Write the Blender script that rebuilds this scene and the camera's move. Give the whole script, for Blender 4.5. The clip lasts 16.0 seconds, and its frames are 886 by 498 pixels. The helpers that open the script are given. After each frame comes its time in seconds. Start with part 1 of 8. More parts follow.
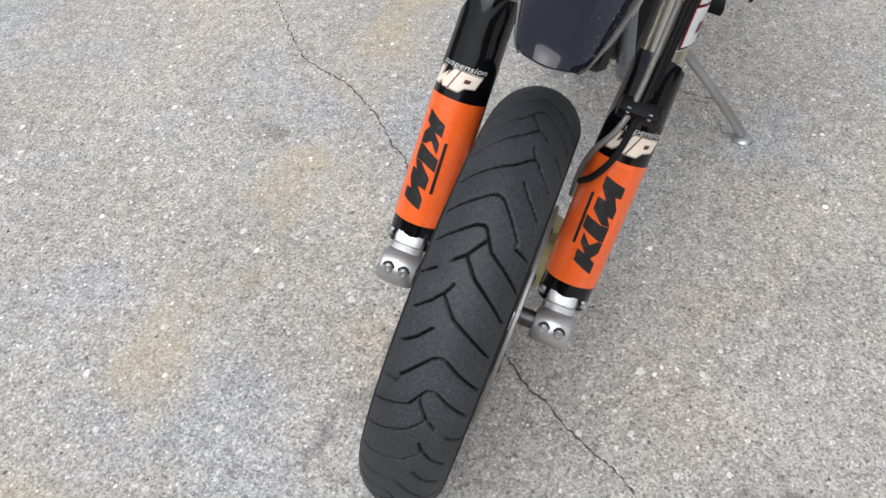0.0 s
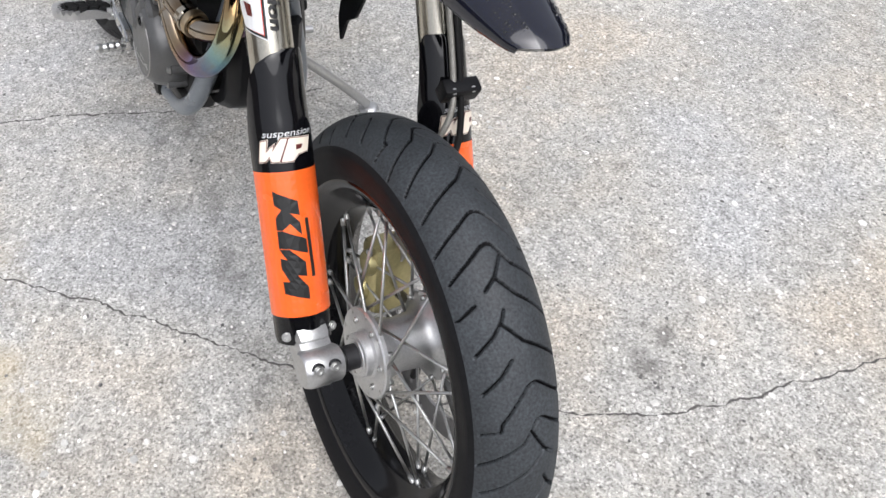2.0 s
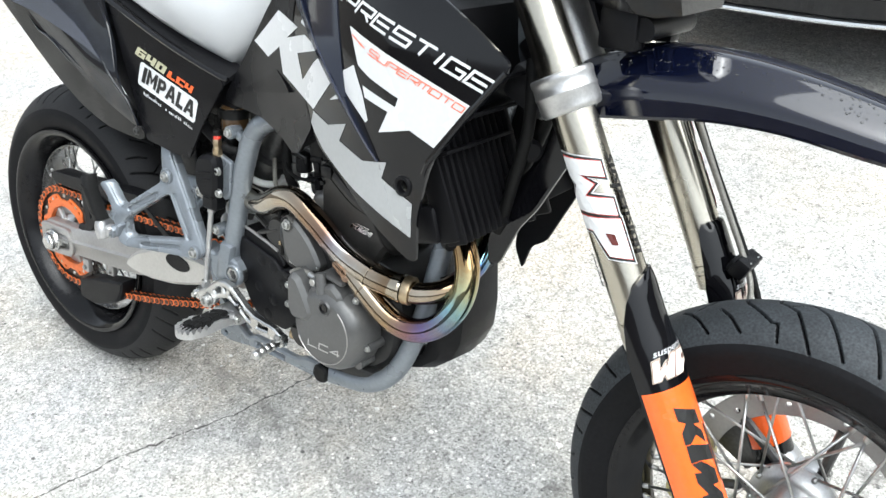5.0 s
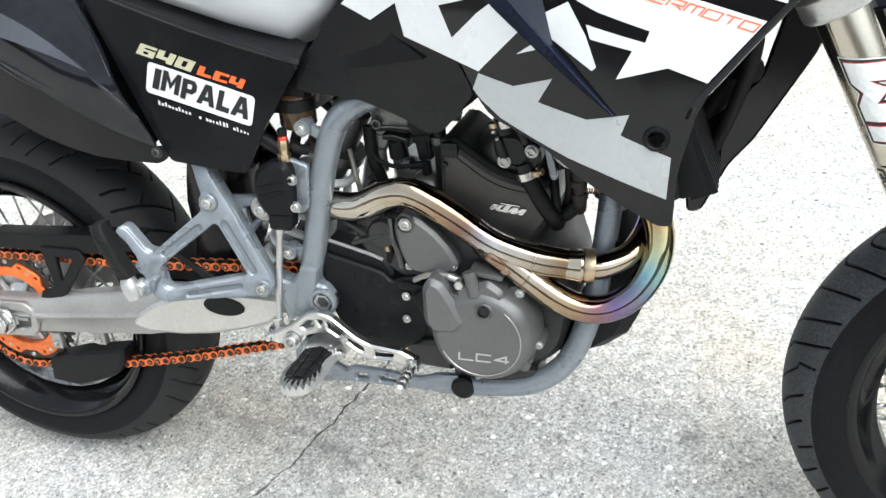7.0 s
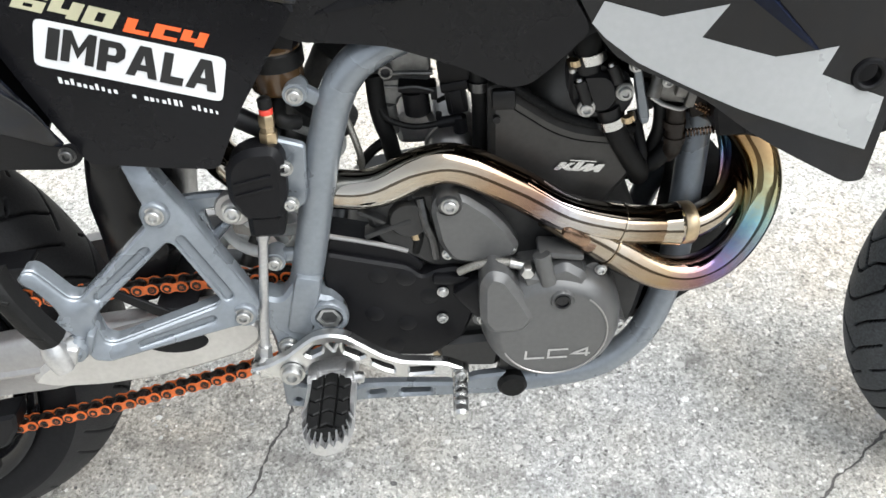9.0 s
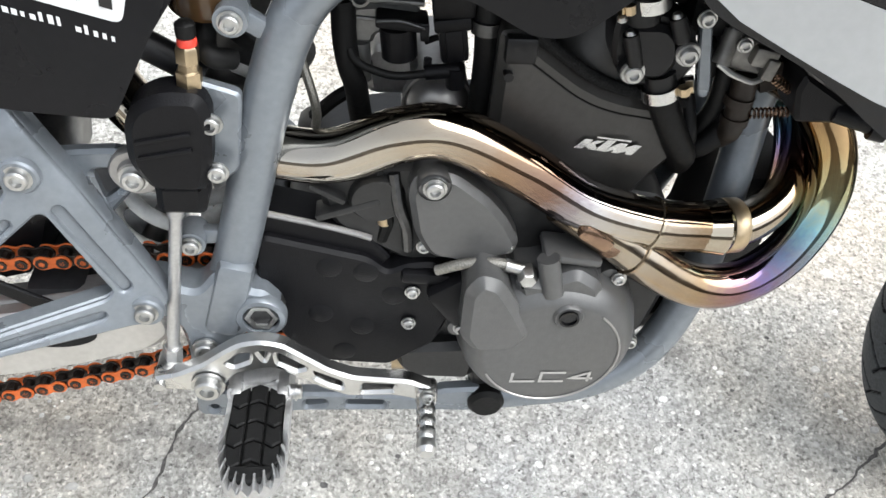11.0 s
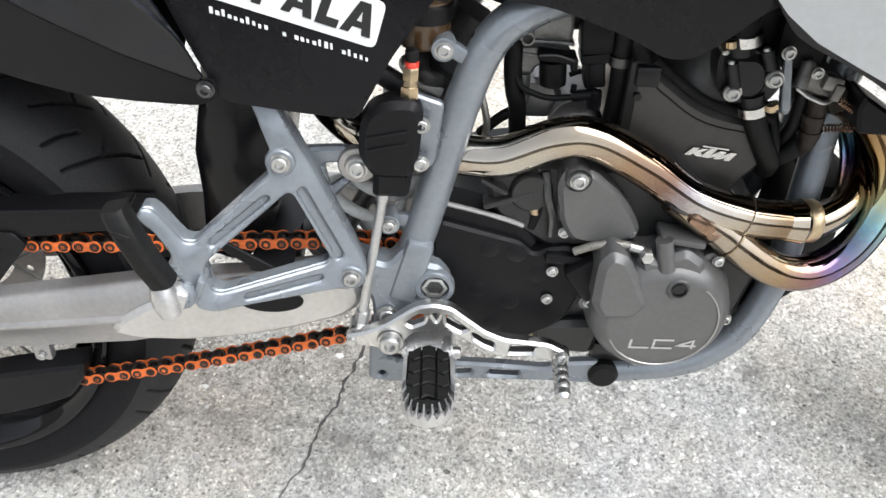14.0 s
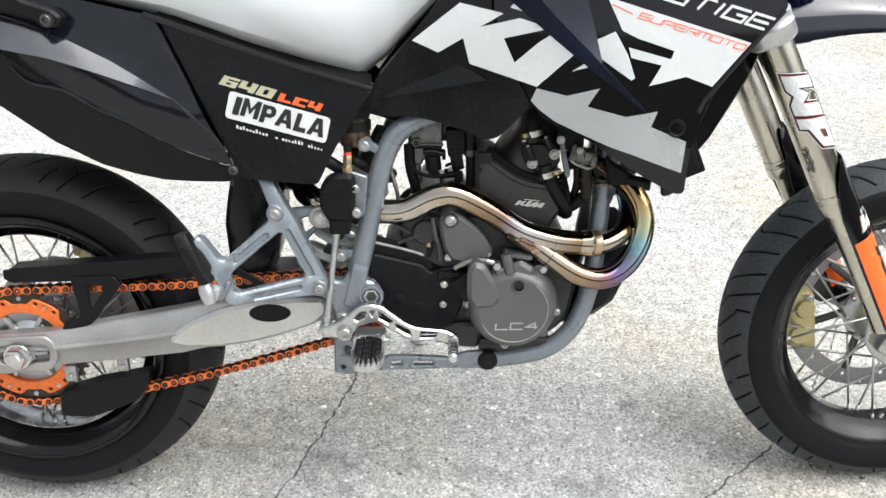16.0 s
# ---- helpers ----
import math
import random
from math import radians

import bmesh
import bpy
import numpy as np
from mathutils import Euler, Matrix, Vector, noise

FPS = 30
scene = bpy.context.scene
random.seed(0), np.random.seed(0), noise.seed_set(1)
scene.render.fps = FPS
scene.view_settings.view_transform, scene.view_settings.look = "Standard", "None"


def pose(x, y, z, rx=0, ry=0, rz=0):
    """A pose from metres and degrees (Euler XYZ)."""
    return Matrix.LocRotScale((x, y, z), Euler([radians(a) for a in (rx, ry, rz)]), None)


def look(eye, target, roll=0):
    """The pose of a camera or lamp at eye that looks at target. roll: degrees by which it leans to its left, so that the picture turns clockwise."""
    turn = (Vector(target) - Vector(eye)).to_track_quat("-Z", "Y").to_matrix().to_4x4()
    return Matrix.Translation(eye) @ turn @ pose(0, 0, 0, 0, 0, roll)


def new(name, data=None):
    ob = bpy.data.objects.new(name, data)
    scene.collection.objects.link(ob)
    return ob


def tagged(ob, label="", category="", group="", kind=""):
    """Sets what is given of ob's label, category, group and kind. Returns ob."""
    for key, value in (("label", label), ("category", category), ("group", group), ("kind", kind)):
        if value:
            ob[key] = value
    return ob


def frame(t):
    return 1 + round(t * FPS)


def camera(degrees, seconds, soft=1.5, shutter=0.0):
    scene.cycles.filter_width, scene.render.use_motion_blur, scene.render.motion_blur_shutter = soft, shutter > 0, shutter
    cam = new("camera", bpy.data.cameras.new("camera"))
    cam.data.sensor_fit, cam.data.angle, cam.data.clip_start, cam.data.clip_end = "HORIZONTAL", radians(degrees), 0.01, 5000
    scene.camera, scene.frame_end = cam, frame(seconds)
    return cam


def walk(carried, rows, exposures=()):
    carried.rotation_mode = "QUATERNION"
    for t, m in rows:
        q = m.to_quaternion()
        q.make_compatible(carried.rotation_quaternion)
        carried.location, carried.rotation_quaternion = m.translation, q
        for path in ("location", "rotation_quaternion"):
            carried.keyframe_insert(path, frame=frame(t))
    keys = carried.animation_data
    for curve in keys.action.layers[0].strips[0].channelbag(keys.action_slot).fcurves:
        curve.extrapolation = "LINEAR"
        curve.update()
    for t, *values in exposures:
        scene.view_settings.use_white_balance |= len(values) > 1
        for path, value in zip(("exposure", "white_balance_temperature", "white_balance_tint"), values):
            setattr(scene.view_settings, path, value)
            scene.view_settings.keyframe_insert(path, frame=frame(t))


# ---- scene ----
cam = camera(53.35, 16.0)
PATH = [
    (0, (2.2637, 0.3227, 1.1976), (1.6050, 0.0652, 0.4907), -3.32),
    (0.5, (2.2235, 0.1653, 1.1592), (1.5349, 0.0590, 0.4418), -4.68),
    (1, (2.1732, 0.0498, 1.1639), (1.4916, 0.0999, 0.4339), -4.11),
    (1.5, (2.1493, -0.0574, 1.1670), (1.4874, 0.1446, 0.4451), -3.45),
    (2, (2.1586, -0.2066, 1.1961), (1.5376, 0.1107, 0.4794), -2.91),
    (2.5, (2.0931, -0.3098, 1.1923), (1.4690, 0.0604, 0.5043), -3.79),
    (3, (1.9694, -0.4123, 1.2253), (1.3266, 0.0206, 0.5932), -4.91),
    (3.5, (1.9069, -0.5095, 1.2516), (1.2767, 0.0066, 0.6715), -4.48),
    (3.7, (1.8957, -0.5688, 1.2595), (1.2801, -0.0183, 0.6956), -4.51),
    (5.8, (1.4262, -0.7912, 1.2370), (0.9667, -0.1076, 0.6699), -8.39),
    (6, (1.3589, -0.8171, 1.2364), (0.9375, -0.1164, 0.6607), -8.63),
    (6.5, (1.2246, -0.8652, 1.2381), (0.8866, -0.1378, 0.6410), -9.17),
    (7, (1.0967, -0.8129, 1.2151), (0.8002, -0.0891, 0.5921), -9.84),
    (7.5, (0.9750, -0.7131, 1.2149), (0.6858, -0.0127, 0.5623), -13.91),
    (8, (0.9065, -0.6649, 1.2052), (0.6635, 0.0312, 0.5297), -12.12),
    (8.5, (0.8062, -0.6138, 1.1743), (0.6740, 0.0594, 0.4467), -9.76),
    (9, (0.7172, -0.5648, 1.1537), (0.7060, 0.0837, 0.3926), -3.91),
    (9.5, (0.6793, -0.4674, 1.0857), (0.6781, 0.1460, 0.2960), -0.33),
    (10, (0.6840, -0.3858, 1.0363), (0.7129, 0.1942, 0.2222), 2.87),
    (10.2, (0.6879, -0.3773, 1.0263), (0.7289, 0.1916, 0.2049), 3.87),
    (12.3, (0.6515, -0.3954, 1.0338), (0.7467, 0.1781, 0.2201), 8.34),
    (12.5, (0.6519, -0.3971, 1.0356), (0.7395, 0.1772, 0.2216), 8.09),
    (13, (0.6465, -0.3999, 1.0432), (0.7182, 0.1894, 0.2385), 7.61),
    (13.5, (0.6291, -0.4410, 1.0605), (0.6559, 0.1711, 0.2702), 4.59),
    (14, (0.5770, -0.5775, 1.1105), (0.5971, 0.0820, 0.3591), 3.07),
    (14.5, (0.5984, -0.7013, 1.1621), (0.6167, -0.0028, 0.4467), 3.17),
    (15, (0.6696, -0.8510, 1.1869), (0.6494, -0.1158, 0.5093), 1.50),
    (15.5, (0.7430, -0.9876, 1.2246), (0.6890, -0.1993, 0.6116), -0.77),
    (16, (0.7016, -1.1751, 1.2593), (0.7031, -0.3360, 0.7154), -0.86),
]
walk(cam, [(t, look(eye, target, roll)) for t, eye, target, roll in PATH],
     exposures=[(0.0, 0.12, 6280, 11), (1.0, 0.25, 6280, 11), (2.0, 0.50, 6280, 12), (2.6, 0.42, 6290, 13), (3.7, 0.62, 6210, 9), (5.8, 1.38, 6160, 5), (8.0, 1.21, 6250, 5), (9.5, 1.20, 6310, 8), (12.5, 1.31, 6330, 8), (14.0, 1.24, 6350, 9), (15.0, 1.08, 6370, 7), (16.0, 1.05, 6350, 7)])

# ---- sky and sun: bright overcast ----
world = bpy.data.worlds.new("overcast_sky")
scene.world = world
world.use_nodes = True
wn = world.node_tree.nodes
sky = wn.new("ShaderNodeTexSky")
sky.sky_type = "NISHITA"
sky.sun_disc = False
sky.sun_elevation = radians(60)
sky.sun_rotation = radians(92)
sky.dust_density = 4.0
sky.air_density = 1.0
sky.ozone_density = 1.0
grey = wn.new("ShaderNodeHueSaturation")
grey.inputs["Saturation"].default_value = 0.2
world.node_tree.links.new(sky.outputs[0], grey.inputs["Color"])
world.node_tree.links.new(grey.outputs[0], wn["Background"].inputs[0])
wn["Background"].inputs[1].default_value = 0.15

sun = new("sun", bpy.data.lights.new("sun", "SUN"))
sun.data.energy = 1.5
sun.data.angle = radians(70)
sun.data.color = (1.0, 0.985, 0.965)
SUN_AZ, SUN_EL = radians(92), radians(60)
sun.matrix_world = look((0, 0, 5), (-math.sin(SUN_AZ) * math.cos(SUN_EL), -math.cos(SUN_AZ) * math.cos(SUN_EL), 5 - math.sin(SUN_EL)))


# ---- materials ----
def material(name, color, rough=0.5, metal=0.0, grain=0.06, grain_size=180.0, stain=0.08, stain_size=9.0,
             bump=0.0, bump_size=250.0, coat=0.0, rough_var=0.1, random=0.0, spec=0.5):
    """A surface with fine grain, wider stains, uneven gloss and fine relief."""
    m = bpy.data.materials.new(name)
    m.use_nodes = True
    nt = m.node_tree
    bsdf = nt.nodes["Principled BSDF"]
    co = nt.nodes.new("ShaderNodeTexCoord")
    fine, wide = nt.nodes.new("ShaderNodeTexNoise"), nt.nodes.new("ShaderNodeTexNoise")
    fine.inputs["Scale"].default_value, wide.inputs["Scale"].default_value = grain_size, stain_size
    fine.inputs["Detail"].default_value, wide.inputs["Detail"].default_value = 3, 5
    for n in (fine, wide):
        nt.links.new(co.outputs["Object"], n.inputs["Vector"])
    a, b = nt.nodes.new("ShaderNodeMapRange"), nt.nodes.new("ShaderNodeMapRange")
    for n, src, amp in ((a, fine, grain), (b, wide, stain)):
        n.inputs["From Min"].default_value, n.inputs["From Max"].default_value = 0.3, 0.7
        n.inputs["To Min"].default_value, n.inputs["To Max"].default_value = 1 - amp, 1 + amp
        nt.links.new(src.outputs[0], n.inputs["Value"])
    mul = nt.nodes.new("ShaderNodeMath")
    mul.operation = "MULTIPLY"
    nt.links.new(a.outputs[0], mul.inputs[0])
    nt.links.new(b.outputs[0], mul.inputs[1])
    out = mul.outputs[0]
    if random:
        info, r = nt.nodes.new("ShaderNodeObjectInfo"), nt.nodes.new("ShaderNodeMapRange")
        r.inputs["To Min"].default_value, r.inputs["To Max"].default_value = 1 - random, 1 + random
        nt.links.new(info.outputs["Random"], r.inputs["Value"])
        m2 = nt.nodes.new("ShaderNodeMath")
        m2.operation = "MULTIPLY"
        nt.links.new(out, m2.inputs[0])
        nt.links.new(r.outputs[0], m2.inputs[1])
        out = m2.outputs[0]
    scale = nt.nodes.new("ShaderNodeVectorMath")
    scale.operation = "SCALE"
    scale.inputs[0].default_value = color
    nt.links.new(out, scale.inputs["Scale"])
    nt.links.new(scale.outputs[0], bsdf.inputs["Base Color"])
    rr = nt.nodes.new("ShaderNodeMapRange")
    rr.inputs["From Min"].default_value, rr.inputs["From Max"].default_value = 0.3, 0.7
    rr.inputs["To Min"].default_value, rr.inputs["To Max"].default_value = max(0.02, rough - rough_var), min(1, rough + rough_var)
    nt.links.new(wide.outputs[0], rr.inputs["Value"])
    nt.links.new(rr.outputs[0], bsdf.inputs["Roughness"])
    bsdf.inputs["Metallic"].default_value = metal
    bsdf.inputs["Coat Weight"].default_value = coat
    bsdf.inputs["Coat Roughness"].default_value = 0.06
    bsdf.inputs["Specular IOR Level"].default_value = spec
    if bump:
        bn, bt = nt.nodes.new("ShaderNodeBump"), nt.nodes.new("ShaderNodeTexNoise")
        bt.inputs["Scale"].default_value, bt.inputs["Detail"].default_value = bump_size, 2
        bn.inputs["Strength"].default_value, bn.inputs["Distance"].default_value = bump, 0.001
        nt.links.new(co.outputs["Object"], bt.inputs["Vector"])
        nt.links.new(bt.outputs[0], bn.inputs["Height"])
        nt.links.new(bn.outputs[0], bsdf.inputs["Normal"])
    return m


def ramp_material(name, stops, attribute="along", rough=0.14, metal=1.0):
    """Heat-tinted steel: the tint follows the length of the pipe."""
    m = material(name, (0.5, 0.5, 0.5), rough, metal, grain=0.05, stain=0.1, stain_size=30, rough_var=0.06)
    nt = m.node_tree
    bsdf = nt.nodes["Principled BSDF"]
    at, cr = nt.nodes.new("ShaderNodeAttribute"), nt.nodes.new("ShaderNodeValToRGB")
    at.attribute_name = attribute
    noise_t = nt.nodes.new("ShaderNodeTexNoise")
    noise_t.inputs["Scale"].default_value = 45
    add = nt.nodes.new("ShaderNodeMath")
    add.operation = "MULTIPLY_ADD"
    add.inputs[1].default_value = 0.05
    nt.links.new(noise_t.outputs[0], add.inputs[0])
    nt.links.new(at.outputs["Fac"], add.inputs[2])
    nt.links.new(add.outputs[0], cr.inputs[0])
    el = cr.color_ramp.elements
    while len(el) < len(stops):
        el.new(0.5)
    for e, (p, c) in zip(el, stops):
        e.position, e.color = p, (*c, 1)
    # brown baked-on patches
    patches, lim, mixer = nt.nodes.new("ShaderNodeTexNoise"), nt.nodes.new("ShaderNodeMapRange"), nt.nodes.new("ShaderNodeMix")
    co = nt.nodes.new("ShaderNodeTexCoord")
    nt.links.new(co.outputs["Object"], patches.inputs["Vector"])
    patches.inputs["Scale"].default_value, patches.inputs["Detail"].default_value = 16, 4
    lim.inputs["From Min"].default_value, lim.inputs["From Max"].default_value, lim.inputs["To Max"].default_value = 0.50, 0.68, 0.45
    nt.links.new(patches.outputs[0], lim.inputs["Value"])
    mixer.data_type = "RGBA"
    nt.links.new(lim.outputs[0], mixer.inputs[0])
    nt.links.new(cr.outputs[0], mixer.inputs[6])
    mixer.inputs[7].default_value = (0.30, 0.18, 0.09, 1)
    nt.links.new(mixer.outputs[2], bsdf.inputs["Base Color"])
    return m


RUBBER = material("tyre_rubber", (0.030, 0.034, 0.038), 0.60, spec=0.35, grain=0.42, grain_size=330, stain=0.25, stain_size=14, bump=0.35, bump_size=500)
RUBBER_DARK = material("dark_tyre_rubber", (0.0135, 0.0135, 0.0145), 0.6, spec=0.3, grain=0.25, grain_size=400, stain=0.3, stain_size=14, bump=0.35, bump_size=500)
RUBBER_SIDE_GROOVE = material("sidewall_and_groove_shade_rubber", (0.008, 0.008, 0.009), 0.6, spec=0.12, grain=0.15, stain=0.2, bump=0.15, bump_size=300)
GRIP = material("black_grip_rubber", (0.006, 0.006, 0.006), 0.55, spec=0.2, grain=0.2, bump=0.3)
BLACK_PLASTIC = material("matt_black_plastic", (0.006, 0.006, 0.007), 0.42, spec=0.17, grain=0.12, stain=0.15, bump=0.25, bump_size=900)
BLACK_SATIN = material("satin_black_plastic", (0.006, 0.006, 0.007), 0.27, spec=0.22, grain=0.1, stain=0.15, bump=0.08, bump_size=600)
BLACK_GLOSS = material("gloss_black_plastic", (0.003, 0.003, 0.004), 0.09, spec=0.35, grain=0.06, stain=0.12, coat=0.1, rough_var=0.05)
TAIL_GLOSS = material("scuffed_gloss_black_plastic", (0.0045, 0.0055, 0.0085), 0.12, spec=0.34, grain=0.4, grain_size=90, stain=0.4, stain_size=22, coat=0.1, rough_var=0.08)
LEDGE = material("blue_black_ledge_plastic", (0.012, 0.014, 0.022), 0.13, spec=1.0, grain=0.05, stain=0.3, stain_size=16, coat=1.0)
FENDER = material("blue_black_wet_fender", (0.002, 0.003, 0.010), 0.05, spec=0.55, grain=0.05, stain=0.15, coat=0.4, rough_var=0.04)
BLACK_METAL = material("black_painted_metal", (0.02, 0.02, 0.022), 0.4, metal=0.3, grain=0.15, stain=0.2)
RIM_BLACK = material("black_anodised_rim", (0.008, 0.008, 0.009), 0.16, metal=0.15, spec=0.28, grain=0.1, stain=0.2)
SEAT = material("silver_grey_vinyl", (0.46, 0.47, 0.48), 0.48, grain=0.03, grain_size=700, stain=0.06, bump=0.25, bump_size=900)
ORANGE = material("orange_decal", (0.86, 0.13, 0.02), 0.22, grain=0.03, stain=0.05, coat=0.4)
ORANGE_METAL = material("orange_anodised_metal", (0.72, 0.16, 0.035), 0.38, metal=0.35, grain=0.12, stain=0.15, random=0.08)
CHAIN_DARK = material("oily_dark_steel", (0.05, 0.04, 0.035), 0.4, metal=0.8, grain=0.3, random=0.2)
FRAME_GREY = material("blue_grey_frame_paint", (0.205, 0.226, 0.250), 0.30, metal=0.45, grain=0.06, stain=0.1, stain_size=14)
SILVER = material("cast_aluminium", (0.52, 0.52, 0.52), 0.38, metal=0.9, grain=0.08, grain_size=300, stain=0.1, bump=0.12, bump_size=500)
SWING = material("satin_anodised_aluminium", (0.56, 0.55, 0.53), 0.42, metal=0.75, grain=0.05, stain=0.08, stain_size=12)
SWING_DARK = material("worn_grey_aluminium", (0.38, 0.37, 0.36), 0.45, metal=0.75, grain=0.06, stain=0.12, stain_size=12)
POLISHED = material("polished_aluminium", (0.56, 0.56, 0.55), 0.24, metal=1.0, grain=0.05, stain=0.08)
STEEL = material("zinc_bolt_steel", (0.47, 0.47, 0.46), 0.36, metal=1.0, grain=0.1, stain=0.15, stain_size=60, random=0.15)
DARK_STEEL = material("dark_steel", (0.10, 0.10, 0.10), 0.4, metal=0.9, grain=0.15, stain=0.2)
BRASS = material("brass_fitting", (0.48, 0.38, 0.25), 0.3, metal=1.0, grain=0.1)
GOLD = material("gold_anodised_caliper", (0.50, 0.44, 0.22), 0.38, metal=0.6, grain=0.1, stain=0.15)
TITAN = material("titanium_grey_fork_tube", (0.50, 0.47, 0.40), 0.25, metal=1.0, grain=0.07, grain_size=500, stain=0.1)
RAD_BLACK = material("dull_black_radiator_paint", (0.004, 0.004, 0.005), 0.6, spec=0.15, grain=0.15, stain=0.2)
CARB = material("grey_cast_carburettor", (0.18, 0.18, 0.176), 0.4, metal=0.7, grain=0.12, stain=0.25, stain_size=40, bump=0.15, bump_size=500)
CASE = material("graphite_engine_paint", (0.114, 0.114, 0.113), 0.36, metal=0.4, grain=0.05, stain=0.1, bump=0.15, bump_size=700)
CASE_DARK = material("dark_cylinder_paint", (0.027, 0.027, 0.027), 0.40, metal=0.3, grain=0.12, stain=0.18, bump=0.15, bump_size=500)
CYL_PAINT = material("warm_dark_cylinder_paint", (0.050, 0.048, 0.045), 0.40, metal=0.35, grain=0.08, stain=0.22, stain_size=22, bump=0.12, bump_size=600)
PUMP_BLACK = material("black_cast_pump_paint", (0.008, 0.008, 0.009), 0.38, spec=0.3, grain=0.12, stain=0.2, bump=0.12, bump_size=500)
VALVE_GREY = material("dull_cast_grey_metal", (0.17, 0.165, 0.155), 0.42, metal=0.7, grain=0.15, stain=0.3, stain_size=60, bump=0.15, bump_size=500)
HOSE_BROWN = material("brownish_black_hose_rubber", (0.018, 0.013, 0.010), 0.5, spec=0.3, grain=0.3, stain=0.4, stain_size=50, bump=0.3, bump_size=400)
FOAM = material("black_foam", (0.010, 0.010, 0.010), 0.9, spec=0.2, grain=0.6, grain_size=700, bump=0.9, bump_size=700)
WHITE = material("white_decal", (0.66, 0.665, 0.67), 0.3, grain=0.02, stain=0.03)
SILVER_DECAL = material("silver_grey_decal", (0.40, 0.41, 0.415), 0.3, metal=0.2, grain=0.03, stain=0.05)
CREAM = material("cream_decal", (0.83, 0.74, 0.62), 0.3, grain=0.02, stain=0.04)
KHAKI = material("pale_khaki_decal", (0.46, 0.44, 0.30), 0.35, grain=0.03)
RED = material("red_decal", (0.62, 0.05, 0.03), 0.35, grain=0.03)
MAROON = material("dark_red_decal", (0.10, 0.018, 0.014), 0.35, grain=0.03)
RED_ORANGE = material("red_orange_decal", (0.88, 0.13, 0.03), 0.35, grain=0.03)
DECAL_BLACK = material("black_decal", (0.012, 0.012, 0.012), 0.35, grain=0.05)
SPRING = material("grey_white_spring_paint", (0.60, 0.61, 0.60), 0.4, grain=0.08, stain=0.2)
RESERVOIR = material("brown_fluid_reservoir", (0.07, 0.04, 0.018), 0.2, grain=0.1)
BRAID = material("braided_hose", (0.26, 0.25, 0.225), 0.4, metal=0.6, grain=0.35, grain_size=900, bump=0.4, bump_size=900)
CHROME = material("chrome", (0.8, 0.8, 0.8), 0.08, metal=1.0, grain=0.02, stain=0.03)
CAR_PAINT = material("black_car_paint", (0.008, 0.008, 0.010), 0.12, spec=0.3, grain=0.05, coat=0.3)
PIPE = ramp_material("heat_tinted_steel", [(0.0, (0.331, 0.259, 0.180)), (0.20, (0.389, 0.338, 0.274)), (0.34, (0.331, 0.238, 0.144)), (0.42, (0.245, 0.137, 0.144)), (0.49, (0.175, 0.145, 0.300)),
                                           (0.55, (0.115, 0.225, 0.390)), (0.62, (0.245, 0.418, 0.432)), (0.69, (0.432, 0.432, 0.259)), (0.77, (0.389, 0.274, 0.130)), (0.87, (0.202, 0.122, 0.065)), (1.0, (0.072, 0.050, 0.029))], rough=0.07)


# ---- shapes ----
def V(*a):
    return Vector(a)


def link(name, mesh, mat, parent=None, label="", smooth=True):
    if mat:
        mesh.materials.append(mat)
    if smooth:
        mesh.polygons.foreach_set("use_smooth", [True] * len(mesh.polygons))
        mesh.set_sharp_from_angle(angle=radians(38))
    ob = new(name, mesh)
    ob.parent = parent
    if label:
        ob["label"] = label
    return ob


def part(name, bm, mat, parent, label="", smooth=True):
    """One bmesh as one mesh object under a thing or a part."""
    mesh = bpy.data.meshes.new(name)
    bmesh.ops.recalc_face_normals(bm, faces=bm.faces[:])
    bm.to_mesh(mesh)
    bm.free()
    return link(name, mesh, mat, parent, label, smooth)


def join(*bms):
    out = bmesh.new()
    for bm in bms:
        tmp = bpy.data.meshes.new("tmp")
        bm.to_mesh(tmp)
        bm.free()
        out.from_mesh(tmp)
        bpy.data.meshes.remove(tmp)
    return out


def spline(pts, per=6):
    """A smooth line through the points (Catmull-Rom)."""
    p = [Vector(q) for q in pts]
    p = [p[0] * 2 - p[1], *p, p[-1] * 2 - p[-2]]
    out = []
    for i in range(1, len(p) - 2):
        for k in range(per):
            t = k / per
            out.append(0.5 * (2 * p[i] + (p[i + 1] - p[i - 1]) * t + (2 * p[i - 1] - 5 * p[i] + 4 * p[i + 1] - p[i + 2]) * t * t
                              + (3 * p[i] - p[i - 1] - 3 * p[i + 1] + p[i + 2]) * t ** 3))
    out.append(p[-2])
    return out


